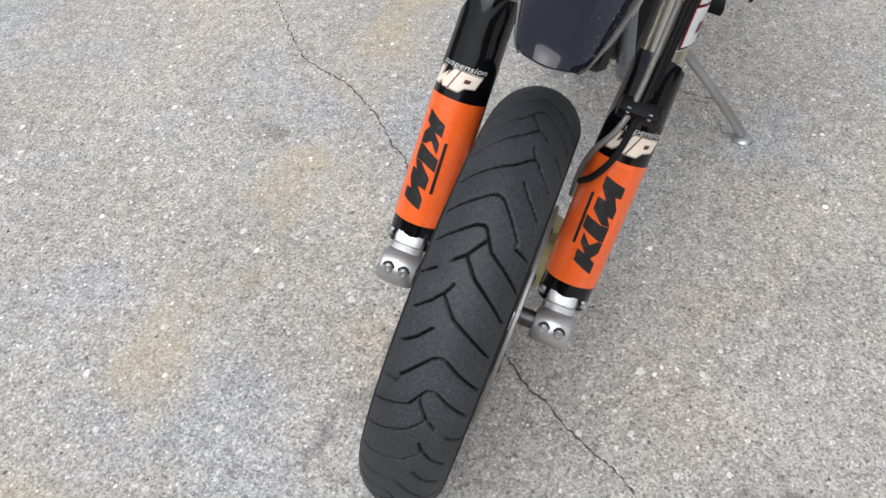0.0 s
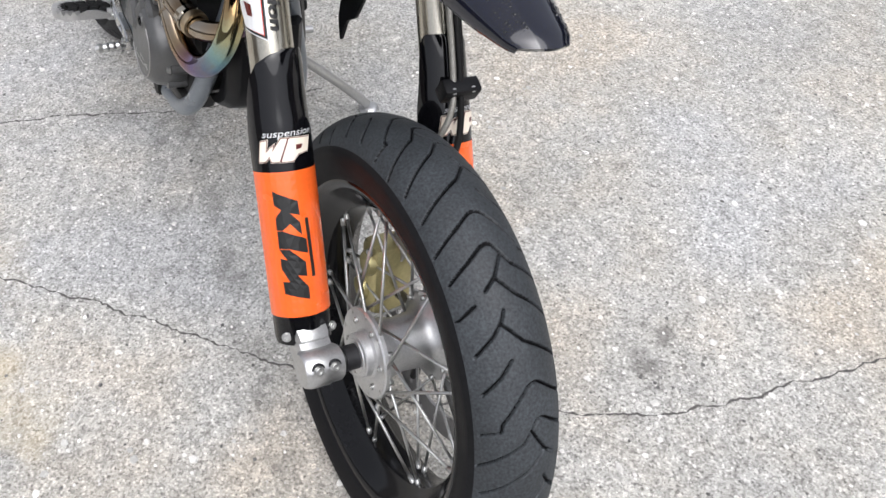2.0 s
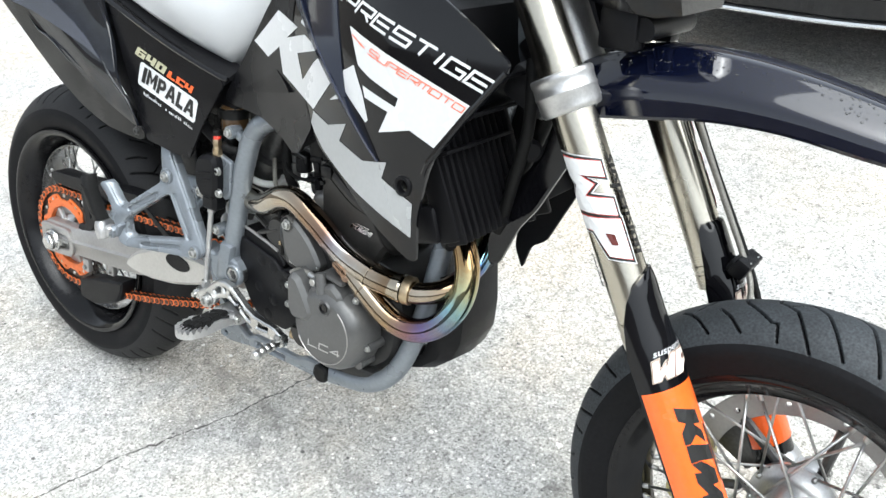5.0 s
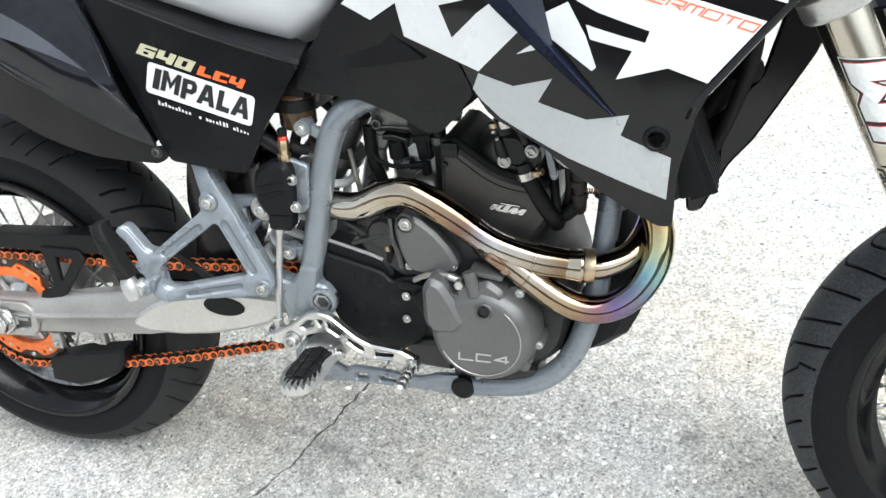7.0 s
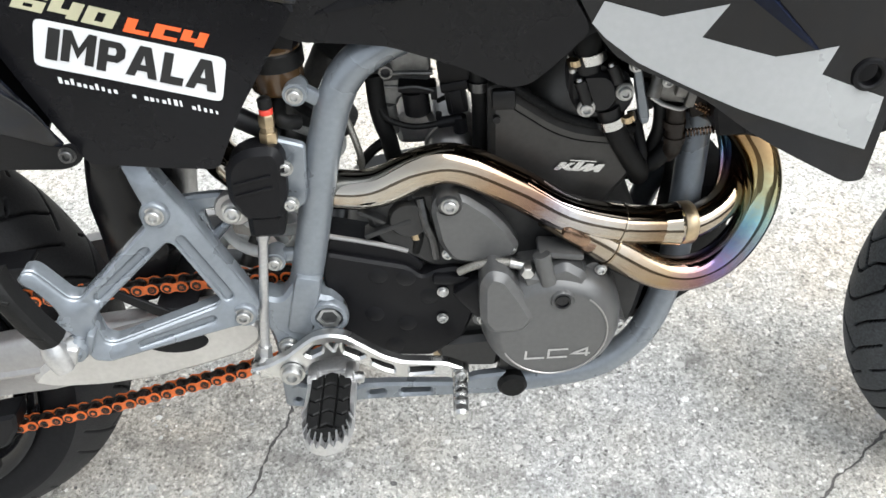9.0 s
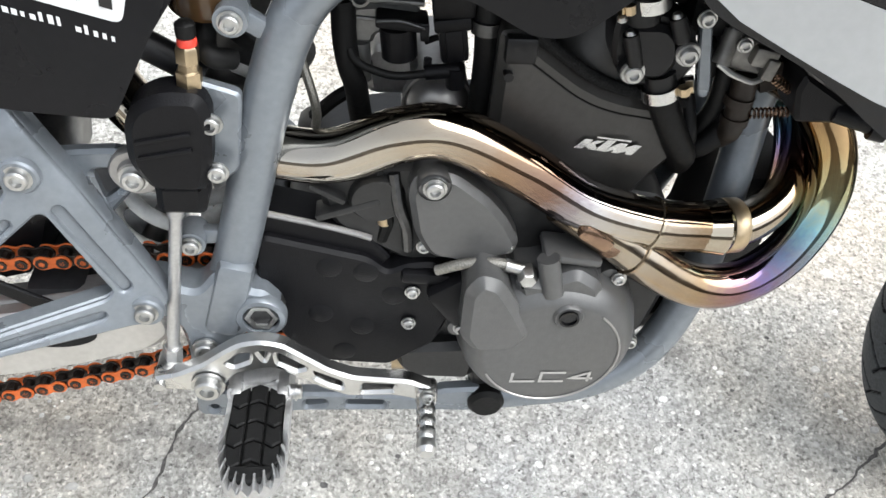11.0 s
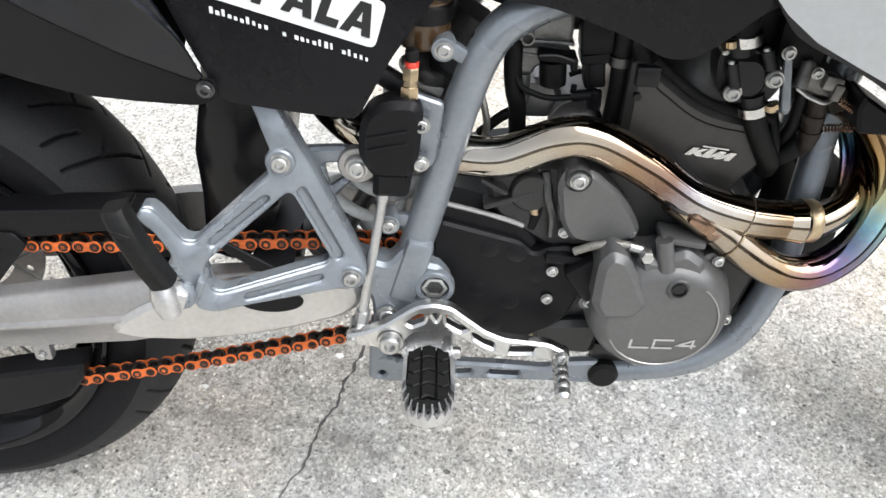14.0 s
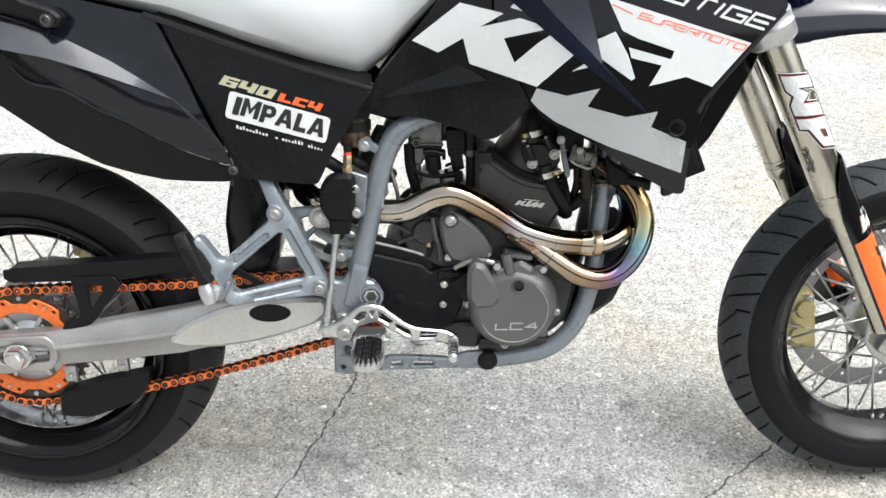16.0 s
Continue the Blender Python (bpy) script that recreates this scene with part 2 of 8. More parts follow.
def tube(pts, rad, seg=14, per=6, smooth_line=True, flat=1.0, caps=True):
    """A round bar or pipe along a line. rad: one radius, or one for each point."""
    line = spline(pts, per) if smooth_line and len(pts) > 2 else [Vector(q) for q in pts]
    n = len(line)
    if isinstance(rad, (int, float)):
        rads = [rad] * n
    else:
        k = (len(rad) - 1) / (n - 1)
        rads = [rad[int(i * k)] + (rad[min(int(i * k) + 1, len(rad) - 1)] - rad[int(i * k)]) * (i * k - int(i * k)) for i in range(n)]
    bm = bmesh.new()
    lay = bm.verts.layers.float.new("along")
    side, rings, dist, total = None, [], 0.0, sum((line[i + 1] - line[i]).length for i in range(n - 1))
    for i, p in enumerate(line):
        d = (line[min(i + 1, n - 1)] - line[max(i - 1, 0)]).normalized()
        if side is None:
            side = d.cross(V(0, 1, 0) if abs(d.y) < 0.9 else V(1, 0, 0)).normalized()
        side = (side - d * side.dot(d)).normalized()
        up = d.cross(side)
        ring = []
        for k in range(seg):
            a = 2 * math.pi * k / seg
            v = bm.verts.new(p + side * (math.cos(a) * rads[i]) + up * (math.sin(a) * rads[i] * flat))
            v[lay] = dist / total
            ring.append(v)
        rings.append(ring)
        if i < n - 1:
            dist += (line[i + 1] - p).length
    for a, b in zip(rings, rings[1:]):
        for k in range(seg):
            bm.faces.new((a[k], a[(k + 1) % seg], b[(k + 1) % seg], b[k]))
    if caps:
        bm.faces.new(rings[0][::-1])
        bm.faces.new(rings[-1])
    return bm


def basis(axis):
    z = Vector(axis).normalized()
    x = z.cross(V(0, 0, 1) if abs(z.z) < 0.9 else V(1, 0, 0)).normalized()
    return x, z.cross(x), z


def lathe(profile, origin, axis, seg=32, closed=False):
    """A turned body: profile of (radius, height along the axis)."""
    x, y, z = basis(axis)
    o = Vector(origin)
    bm = bmesh.new()
    rings = []
    for r, h in profile:
        if r < 1e-5:
            rings.append([bm.verts.new(o + z * h)])
        else:
            rings.append([bm.verts.new(o + z * h + x * (r * math.cos(2 * math.pi * k / seg)) + y * (r * math.sin(2 * math.pi * k / seg))) for k in range(seg)])
    pairs = list(zip(rings, rings[1:])) + ([(rings[-1], rings[0])] if closed else [])
    for a, b in pairs:
        for k in range(seg):
            k2 = (k + 1) % seg
            if len(a) == 1 and len(b) == 1:
                continue
            if len(a) == 1:
                bm.faces.new((a[0], b[k2], b[k]))
            elif len(b) == 1:
                bm.faces.new((a[k], a[k2], b[0]))
            else:
                bm.faces.new((a[k], a[k2], b[k2], b[k]))
    return bm


def rounded(outline, r, n=3):
    """The outline with its corners rounded."""
    out = []
    m = len(outline)
    for i in range(m):
        p, a, b = (Vector(outline[j]).to_2d() for j in (i, i - 1, (i + 1) % m))
        u, v = (a - p), (b - p)
        k = min(r, u.length * 0.45, v.length * 0.45)
        s, e = p + u.normalized() * k, p + v.normalized() * k
        for j in range(n + 1):
            t = j / n
            out.append(tuple(s * (1 - t) ** 2 + p * (2 * t * (1 - t)) + e * t * t))
    return out


def shrink(outline, d):
    area = sum(a[0] * b[1] - b[0] * a[1] for a, b in zip(outline, outline[1:] + outline[:1]))
    sign = 1 if area > 0 else -1
    out = []
    for i in range(len(outline)):
        a, p, b = (Vector(outline[j]).to_2d() for j in (i - 1, i, (i + 1) % len(outline)))
        u, v = (p - a).normalized(), (b - p).normalized()
        nrm = Vector((-u.y - v.y, u.x + v.x)) * sign
        if nrm.length < 1e-6:
            out.append(tuple(p))
            continue
        nrm.normalize()
        c = max(0.4, nrm.dot(Vector((-v.y, v.x)) * sign))
        out.append(tuple(p + nrm * (d / c)))
    return out


def circle(cx, cz, r, n=16, rz=None):
    return [(cx + r * math.cos(2 * math.pi * k / n), cz + (rz or r) * math.sin(2 * math.pi * k / n)) for k in range(n)]


def plate(outline, y0, y1, holes=(), bevel=0.0015, place=None, fine=0.0):
    """A flat part cut from sheet: outline in (x, z), outer face at y0, inner at y1, edges broken, holes right through."""
    d = 1 if y1 > y0 else -1
    bm = bmesh.new()
    fills = ([], [])
    for loop, hole in [(outline, False)] + [(h, True) for h in holes]:
        inner = shrink(loop, -bevel if hole else bevel)
        rings = []
        for ring, y in ((inner, y0), (loop, y0 + d * bevel), (loop, y1 - d * bevel), (inner, y1)):
            rings.append([bm.verts.new((p[0], y, p[1])) for p in ring])
        n = len(loop)
        for a, b in zip(rings, rings[1:]):
            for k in range(n):
                bm.faces.new((a[k], a[(k + 1) % n], b[(k + 1) % n], b[k]))
        for side, ring in ((0, rings[0]), (1, rings[-1])):
            fills[side].extend(bm.edges.get((ring[k], ring[(k + 1) % n])) for k in range(n))
    for edges in fills:
        bmesh.ops.triangle_fill(bm, use_beauty=True, edges=edges)
    for _ in range(4 if fine else 0):
        long = [e for e in bm.edges if e.calc_length() > fine]
        if not long:
            break
        bmesh.ops.subdivide_edges(bm, edges=long, cuts=1)
        bmesh.ops.triangulate(bm, faces=bm.faces[:])
    if place:
        for v in bm.verts:
            v.co = place(v.co)
    return bm


def panel(outline, surface, thick=0.003, cuts=3, holes=()):
    """A moulded panel: outline in (x, z), lying on y = surface(x, z), with its own thickness towards the middle of the machine."""
    bm = bmesh.new()
    edges = []
    for loop in (outline, *holes):
        vs = [bm.verts.new((p[0], 0, p[1])) for p in loop]
        edges += [bm.edges.new((vs[k], vs[(k + 1) % len(vs)])) for k in range(len(vs))]
    bmesh.ops.triangle_fill(bm, use_beauty=True, edges=edges)
    for _ in range(cuts):
        long = [e for e in bm.edges if e.calc_length() > 0.025]
        if not long:
            break
        bmesh.ops.subdivide_edges(bm, edges=long, cuts=1)
        bmesh.ops.triangulate(bm, faces=bm.faces[:])
    front = bm.faces[:]
    ret = bmesh.ops.extrude_face_region(bm, geom=front)
    back = [g for g in ret["geom"] if isinstance(g, bmesh.types.BMVert)]
    bset = set(back)
    for v in bm.verts:
        y = surface(v.co.x, v.co.z)
        s = 1 if y < 0 else -1
        v.co.y = y + (s * thick if v in bset else 0)
    return bm


def box(c, size, bevel=0.003, turn=(0, 0, 0), seg=2):
    bm = bmesh.new()
    bmesh.ops.create_cube(bm, size=1)
    for v in bm.verts:
        v.co = V(v.co.x * size[0], v.co.y * size[1], v.co.z * size[2])
    if bevel:
        bmesh.ops.bevel(bm, geom=bm.edges[:], offset=bevel, segments=seg, affect="EDGES", profile=0.5)
    bm.transform(Matrix.Translation(c) @ Euler([radians(a) for a in turn]).to_matrix().to_4x4())
    return bm


def rod(a, b, r, seg=12):
    return tube([a, b], r, seg=seg, smooth_line=False)


def loft(sections):
    """A skin over rings of points, all of one length, closed at both ends."""
    bm = bmesh.new()
    rings = [[bm.verts.new(p) for p in s] for s in sections]
    n = len(rings[0])
    for a, b in zip(rings, rings[1:]):
        for k in range(n):
            bm.faces.new((a[k], a[(k + 1) % n], b[(k + 1) % n], b[k]))
    bm.faces.new(rings[0][::-1])
    bm.faces.new(rings[-1])
    return bm


def bolt_shape(r, h=None):
    """A socket-head screw along -y with a washer and a sunk hexagon."""
    h = h or r * 0.9
    head = lathe([(r * 1.28, 0), (r * 1.28, h * 0.25), (r, h * 0.25), (r, h * 0.85), (r * 0.85, h), (r * 0.55, h), (r * 0.5, h * 0.45), (0, h * 0.45)], (0, 0, 0), (0, -1, 0), 14)
    return head


BOLTS = {}


def bolt(parent, at, r=0.006, axis=(0, -1, 0), mat=None, name="bolt"):
    key = (round(r, 4), (mat or STEEL).name)
    if key not in BOLTS:
        bm = bolt_shape(r)
        mesh = bpy.data.meshes.new("bolt")
        bmesh.ops.recalc_face_normals(bm, faces=bm.faces[:])
        bm.to_mesh(mesh)
        bm.free()
        mesh.materials.append(mat or STEEL)
        mesh.polygons.foreach_set("use_smooth", [True] * len(mesh.polygons))
        mesh.set_sharp_from_angle(angle=radians(35))
        BOLTS[key] = mesh
    ob = new(name, BOLTS[key])
    ob.parent = parent
    q = V(0, -1, 0).rotation_difference(Vector(axis).normalized())
    ob.matrix_basis = Matrix.Translation(at) @ q.to_matrix().to_4x4()
    return ob


def lettering(name, text, mat, parent, place, size, shear=0.0, depth=0.0004, width=1.0, label="", spacing=1.0, bold=0.0, thin=0.0):
    """A word in the built-in font, laid on a surface: place(u, v, h) gives the point for u along, v up, h out, in metres."""
    cu = bpy.data.curves.new("word", "FONT")
    cu.body, cu.size, cu.shear, cu.align_x, cu.align_y = text, size, shear, "CENTER", "CENTER"
    cu.space_character = spacing
    cu.offset = -thin
    cu.resolution_u = 3
    ob = bpy.data.objects.new("word", cu)
    scene.collection.objects.link(ob)
    dg = bpy.context.evaluated_depsgraph_get()
    mesh = bpy.data.meshes.new_from_object(ob.evaluated_get(dg))
    bpy.data.objects.remove(ob)
    if bold:
        # heavier strokes: the word laid five times, a little to each side
        bm = bmesh.new()
        for k in (-2, -1, 0, 1, 2):
            start = len(bm.verts)
            bm.from_mesh(mesh)
            bm.verts.ensure_lookup_table()
            for v in bm.verts[start:]:
                v.co.x += k * bold / 2 / width
                v.co.z = 0.00005 * k
        bm.to_mesh(mesh)
        bm.free()
    for v in mesh.vertices:
        v.co = place(v.co.x * width, v.co.y, depth + v.co.z)
    mesh.materials.clear()
    return link(name, mesh, mat, parent, label, smooth=False)


def decal(name, outline, mat, parent, place, h=0.0006, label="", cuts=3, holes=()):
    """A flat sticker with an outline in (u, v), laid on the surface that place() describes."""
    bm = bmesh.new()
    edges = []
    for loop in (outline, *holes):
        vs = [bm.verts.new((p[0], p[1], 0)) for p in loop]
        edges += [bm.edges.new((vs[k], vs[(k + 1) % len(vs)])) for k in range(len(vs))]
    bmesh.ops.triangle_fill(bm, use_beauty=True, edges=edges)
    for _ in range(cuts):
        long = [e for e in bm.edges if e.calc_length() > 0.012]
        if not long:
            break
        bmesh.ops.subdivide_edges(bm, edges=long, cuts=1)
        bmesh.ops.triangulate(bm, faces=bm.faces[:])
    for v in bm.verts:
        v.co = place(v.co.x, v.co.y, h)
    return part(name, bm, mat, parent, label, smooth=False)


STROKES = {"P": ([(0, 0), (0, 1), (1, 1), (1, 0.42), (0.22, 0.42)],), "R": ([(0, 0), (0, 1), (1, 1), (1, 0.42), (0.22, 0.42)], [(0.62, 0.36), (1, 0)]), "E": ([(1, 1), (0, 1), (0, 0), (1, 0)], [(0.14, 0.5), (0.94, 0.5)]),
           "S": ([(1, 1), (0, 1), (0, 0.5), (1, 0.5), (1, 0), (0, 0)],), "T": ([(0, 1), (1, 1)], [(0.5, 0.9), (0.5, 0)]), "I": ([(0.5, 0), (0.5, 1)],), "G": ([(1, 1), (0, 1), (0, 0), (1, 0), (1, 0.5), (0.5, 0.5)],),
           "U": ([(0, 1), (0, 0), (1, 0), (1, 1)],), "M": ([(0, 0), (0, 1), (1, 1), (1, 0)], [(0.5, 0.9), (0.5, 0)]), "O": ([(0.5, 0), (1, 0), (1, 1), (0, 1), (0, 0), (0.5, 0)],), "L": ([(0, 1), (0, 0), (1, 0)],),
           "C": ([(1, 1), (0, 1), (0, 0), (1, 0)],), "4": ([(0.80, 0), (0.80, 1), (0, 0.34), (1, 0.34)],)}


def stroke_word(text, mat, parent, place, p0, p1, high, weight, lean, gap=0.28, h=0.001, label="", name="letter"):
    """Wide letters drawn with a pen of even width along the baseline p0 to p1."""
    a, b = Vector(p0), Vector(p1)
    d = (b - a).normalized()
    n = Vector((-d.y, d.x))
    wide = [0.3 if ch == "I" else 1.0 for ch in text]
    unit = (b - a).length / (sum(wide) + gap * (len(text) - 1))
    x0 = 0.0
    for ch, w in zip(text, wide):
        bm = bmesh.new()
        for i, line in enumerate(STROKES[ch]):
            pts = []
            for (x, y), (x2, y2) in zip(line, line[1:]):
                steps = 4
                pts += [(x + (x2 - x) * k / steps, y + (y2 - y) * k / steps) for k in range(steps)]
            pts.append(line[-1])
            flat = [Vector((x0 + x * w * unit + lean * y * high, y * high)) for x, y in pts]
            prev = None
            for k, q in enumerate(flat):
                u = (q - flat[max(k - 1, 0)]).normalized() if k else (flat[1] - q).normalized()
                v = (flat[min(k + 1, len(flat) - 1)] - q).normalized() if k < len(flat) - 1 else u
                side = Vector((-u.y - v.y, u.x + v.x)).normalized()
                side *= min(1.6, 1 / max(0.3, side.dot(Vector((-v.y, v.x))))) * weight / 2
                pair = []
                for r in (q + side, q - side):
                    m = a + d * r.x + n * r.y
                    pair.append(bm.verts.new(place(m.x, m.y, h + 0.0001 * i)))
                if prev:
                    bm.faces.new((prev[0], prev[1], pair[1], pair[0]))
                prev = pair
        part(name, bm, mat, parent, label, smooth=False)
        x0 += (w + gap) * unit


# ---- ground ----
def asphalt():
    m = bpy.data.materials.new("worn_grey_asphalt")
    m.use_nodes = True
    nt = m.node_tree
    N, L = nt.nodes.new, nt.links.new
    bsdf = nt.nodes["Principled BSDF"]
    co = N("ShaderNodeTexCoord")

    def noise_tex(scale, detail=4, rough=0.55):
        n = N("ShaderNodeTexNoise")
        n.inputs["Scale"].default_value, n.inputs["Detail"].default_value, n.inputs["Roughness"].default_value = scale, detail, rough
        L(co.outputs["Object"], n.inputs["Vector"])
        return n.outputs[0]

    def remap(src, a, b, c, d, smooth=False):
        n = N("ShaderNodeMapRange")
        if smooth:
            n.interpolation_type = "SMOOTHSTEP"
        for k, v in zip(("From Min", "From Max", "To Min", "To Max"), (a, b, c, d)):
            n.inputs[k].default_value = v
        L(src, n.inputs["Value"])
        return n.outputs[0]

    def mix(fac, a, b, mode="MIX"):
        n = N("ShaderNodeMix")
        n.data_type, n.blend_type = "RGBA", mode
        for sock, val in ((n.inputs[0], fac), (n.inputs[6], a), (n.inputs[7], b)):
            if isinstance(val, (tuple, float, int)):
                sock.default_value = (*val, 1) if isinstance(val, tuple) else val
            else:
                L(val, sock)
        return n.outputs[2]

    warp = N("ShaderNodeVectorMath")
    warp.operation = "MULTIPLY_ADD"
    wn_ = N("ShaderNodeTexNoise")
    wn_.inputs["Scale"].default_value = 60
    L(co.outputs["Object"], wn_.inputs["Vector"])
    L(wn_.outputs["Color"], warp.inputs[0])
    warp.inputs[1].default_value = (0.006, 0.006, 0.0)
    L(co.outputs["Object"], warp.inputs[2])

    def stones(scale, low, high, soft):
        """Rounded, uneven stones of many sizes: how much each place is covered, and a random number for each stone."""
        v = N("ShaderNodeTexVoronoi")
        v.inputs["Scale"].default_value = scale
        L(warp.outputs[0], v.inputs["Vector"])
        sp = N("ShaderNodeSeparateColor")
        L(v.outputs["Color"], sp.inputs[0])
        edge = remap(sp.outputs[1], 0, 1, low, high)
        return remap(op("SUBTRACT", edge, v.outputs["Distance"]), 0, soft, 0, 1, True), sp.outputs[0], sp.outputs[2]

    def op(kind, a, b):
        n = N("ShaderNodeMath")
        n.operation = kind
        for s, v in zip(n.inputs, (a, b)):
            if isinstance(v, (int, float)):
                s.default_value = v
            else:
                L(v, s)
        return n.outputs[0]

    def tones(src, cols):
        ramp = N("ShaderNodeValToRGB")
        L(src, ramp.inputs[0])
        el = ramp.color_ramp.elements
        while len(el) < len(cols):
            el.new(0.5)
        for e, (p, c) in zip(el, cols):
            e.position, e.color = p, (*c, 1)
        return ramp.outputs[0]

    grain = noise_tex(150, 3, 0.65)
    shift = N("ShaderNodeVectorMath")
    shift.operation = "MULTIPLY_ADD"
    jitter = N("ShaderNodeTexNoise")
    jitter.inputs["Scale"].default_value = 230
    L(co.outputs["Object"], jitter.inputs["Vector"])
    L(jitter.outputs["Color"], shift.inputs[0])
    shift.inputs[1].default_value = (0.005, 0.005, 0.0)
    L(co.outputs["Object"], shift.inputs[2])
    grit = N("ShaderNodeTexVoronoi")
    grit.inputs["Scale"].default_value = 270
    L(shift.outputs[0], grit.inputs["Vector"])
    tone = N("ShaderNodeSeparateColor")
    L(grit.outputs["Color"], tone.inputs[0])
    mixed = op("ADD", op("MULTIPLY", grain, 0.55), op("MULTIPLY", remap(tone.outputs[0], 0, 1, 0.26, 0.74), 0.45))
    base = tones(mixed, [(0.32, (0.15, 0.146, 0.137)), (0.41, (0.31, 0.303, 0.288)), (0.50, (0.425, 0.418, 0.397)), (0.59, (0.515, 0.507, 0.483)), (0.68, (0.78, 0.77, 0.74))])
    layers = []
    for scale, lo, hi, soft, bright in ((165, -0.18, 0.46, 0.09, 1.06), (98, -0.30, 0.43, 0.07, 1.12), (58, -0.50, 0.40, 0.05, 1.18)):
        cover, tint, _ = stones(scale, lo, hi, soft)
        col = tones(tint, [(0.0, (0.21 * bright, 0.205 * bright, 0.194 * bright)), (0.25, (0.345 * bright, 0.338 * bright, 0.321 * bright)), (0.6, (0.445 * bright, 0.437 * bright, 0.416 * bright)), (0.88, (0.56 * bright, 0.55 * bright, 0.525 * bright)), (1.0, (0.80, 0.79, 0.76))])
        speck = mix(1.0, col, remap(noise_tex(330, 2), 0.3, 0.7, 0.62, 1.36), "MULTIPLY")
        base = mix(op("MULTIPLY", cover, 0.85), base, speck)
        layers.append(cover)
    dirt = remap(noise_tex(2.6, 7, 0.62), 0.32, 0.7, 0.88, 1.1)
    base = mix(1.0, base, dirt, "MULTIPLY")
    clump = remap(noise_tex(34, 4, 0.65), 0.34, 0.66, 0.80, 1.18)
    base = mix(1.0, base, clump, "MULTIPLY")
    hue = tones(noise_tex(1.7, 4, 0.6), [(0.35, (1.08, 1.0, 0.90)), (0.5, (1.01, 1.0, 0.975)), (0.65, (0.985, 1.0, 1.03))])
    base = mix(1.0, base, hue, "MULTIPLY")
    pits = remap(noise_tex(22, 5, 0.7), 0.60, 0.71, 1.0, 0.60)
    base = mix(1.0, base, pits, "MULTIPLY")
    fleck = remap(noise_tex(95, 3), 0.645, 0.74, 1.0, 0.42)
    base = mix(1.0, base, fleck, "MULTIPLY")
    # rusty run-off: a long band with a ragged edge
    pos = N("ShaderNodeSeparateXYZ")
    L(co.outputs["Object"], pos.inputs[0])

    def lin(a, b, c):
        n1, n2 = N("ShaderNodeMath"), N("ShaderNodeMath")
        n1.operation = n2.operation = "MULTIPLY_ADD"
        n1.inputs[1].default_value, n1.inputs[2].default_value = a, c
        n2.inputs[1].default_value = b
        L(pos.outputs[0], n1.inputs[0])
        L(pos.outputs[1], n2.inputs[0])
        L(n1.outputs[0], n2.inputs[2])
        return n2.outputs[0]

    across = op("ABSOLUTE", lin(0.03, 1.0, 0.46), 0)
    ragged = op("MULTIPLY_ADD", noise_tex(9, 6), 0.10)
    band = remap(op("SUBTRACT", across, op("MULTIPLY", noise_tex(7, 5), 0.14)), -0.03, 0.05, 1, 0, True)
    patch = remap(noise_tex(5, 5), 0.42, 0.62, 0, 1)
    rust = op("MULTIPLY", op("MULTIPLY", band, patch), 0.40)
    base = mix(rust, base, (0.50, 0.40, 0.23))
    # a dripped trail beside the machine
    trail = remap(op("SUBTRACT", op("ABSOLUTE", lin(0.16, 1.0, -0.105), 0), op("MULTIPLY", noise_tex(16, 4), 0.03)), -0.005, 0.020, 1, 0, True)
    base = mix(op("MULTIPLY", op("MULTIPLY", trail, remap(noise_tex(11, 4), 0.45, 0.62, 0, 1)), 0.58), base, (0.13, 0.125, 0.118))
    # oil spots
    for x, y, r, s in ((1.53, 0.48, 0.045, 0.55), (1.50, 0.55, 0.035, 0.5), (0.91, -0.58, 0.04, 0.35), (1.08, 0.165, 0.03, 0.45), (0.36, -0.1, 0.09, 0.25), (0.9, -0.62, 0.07, 0.25), (0.45, -0.02, 0.028, 0.35), (0.515, -0.048, 0.032, 0.45), (0.58, -0.075, 0.026, 0.4), (0.64, -0.085, 0.028, 0.35), (0.75, -0.096, 0.030, 0.3), (0.86, -0.10, 0.026, 0.25)):
        dx, dy = op("ADD", pos.outputs[0], -x), op("ADD", pos.outputs[1], -y)
        d = op("SQRT", op("ADD", op("MULTIPLY", dx, dx), op("MULTIPLY", dy, dy)), 0)
        spot = remap(op("ADD", d, op("MULTIPLY", noise_tex(35, 4), r)), r * 0.6, r * 1.5, s, 0, True)
        base = mix(spot, base, (0.10, 0.095, 0.09))
    L(base, bsdf.inputs["Base Color"])
    bsdf.inputs["Roughness"].default_value = 0.85
    bsdf.inputs["Specular IOR Level"].default_value = 0.12
    bump = N("ShaderNodeBump")
    bump.inputs["Strength"].default_value, bump.inputs["Distance"].default_value = 1.0, 0.0032
    h = op("ADD", op("ADD", op("MULTIPLY", layers[0], 0.35), op("MULTIPLY", layers[1], 0.6)), op("ADD", op("MULTIPLY", layers[2], 0.9), op("MULTIPLY", grain, 0.9)))
    L(h, bump.inputs["Height"])
    L(bump.outputs[0], bsdf.inputs["Normal"])
    return m


ASPHALT = asphalt()
bm = bmesh.new()
ring_r = [0, 1, 2, 4, 8, 20, 60, 200, 800, 3000]
prev = None
for r in ring_r[1:]:
    ring = [bm.verts.new((0.8 + r * math.cos(2 * math.pi * k / 48), r * math.sin(2 * math.pi * k / 48), 0)) for k in range(48)]
    if prev is None:
        bm.faces.new(ring)
    else:
        for k in range(48):
            bm.faces.new((prev[k], prev[(k + 1) % 48], ring[(k + 1) % 48], ring[k]))
    prev = ring
ground = part("ground", bm, ASPHALT, None, smooth=False)
tagged(ground, "pale worn asphalt with exposed stones, stains and cracks", "ground", kind="structure")

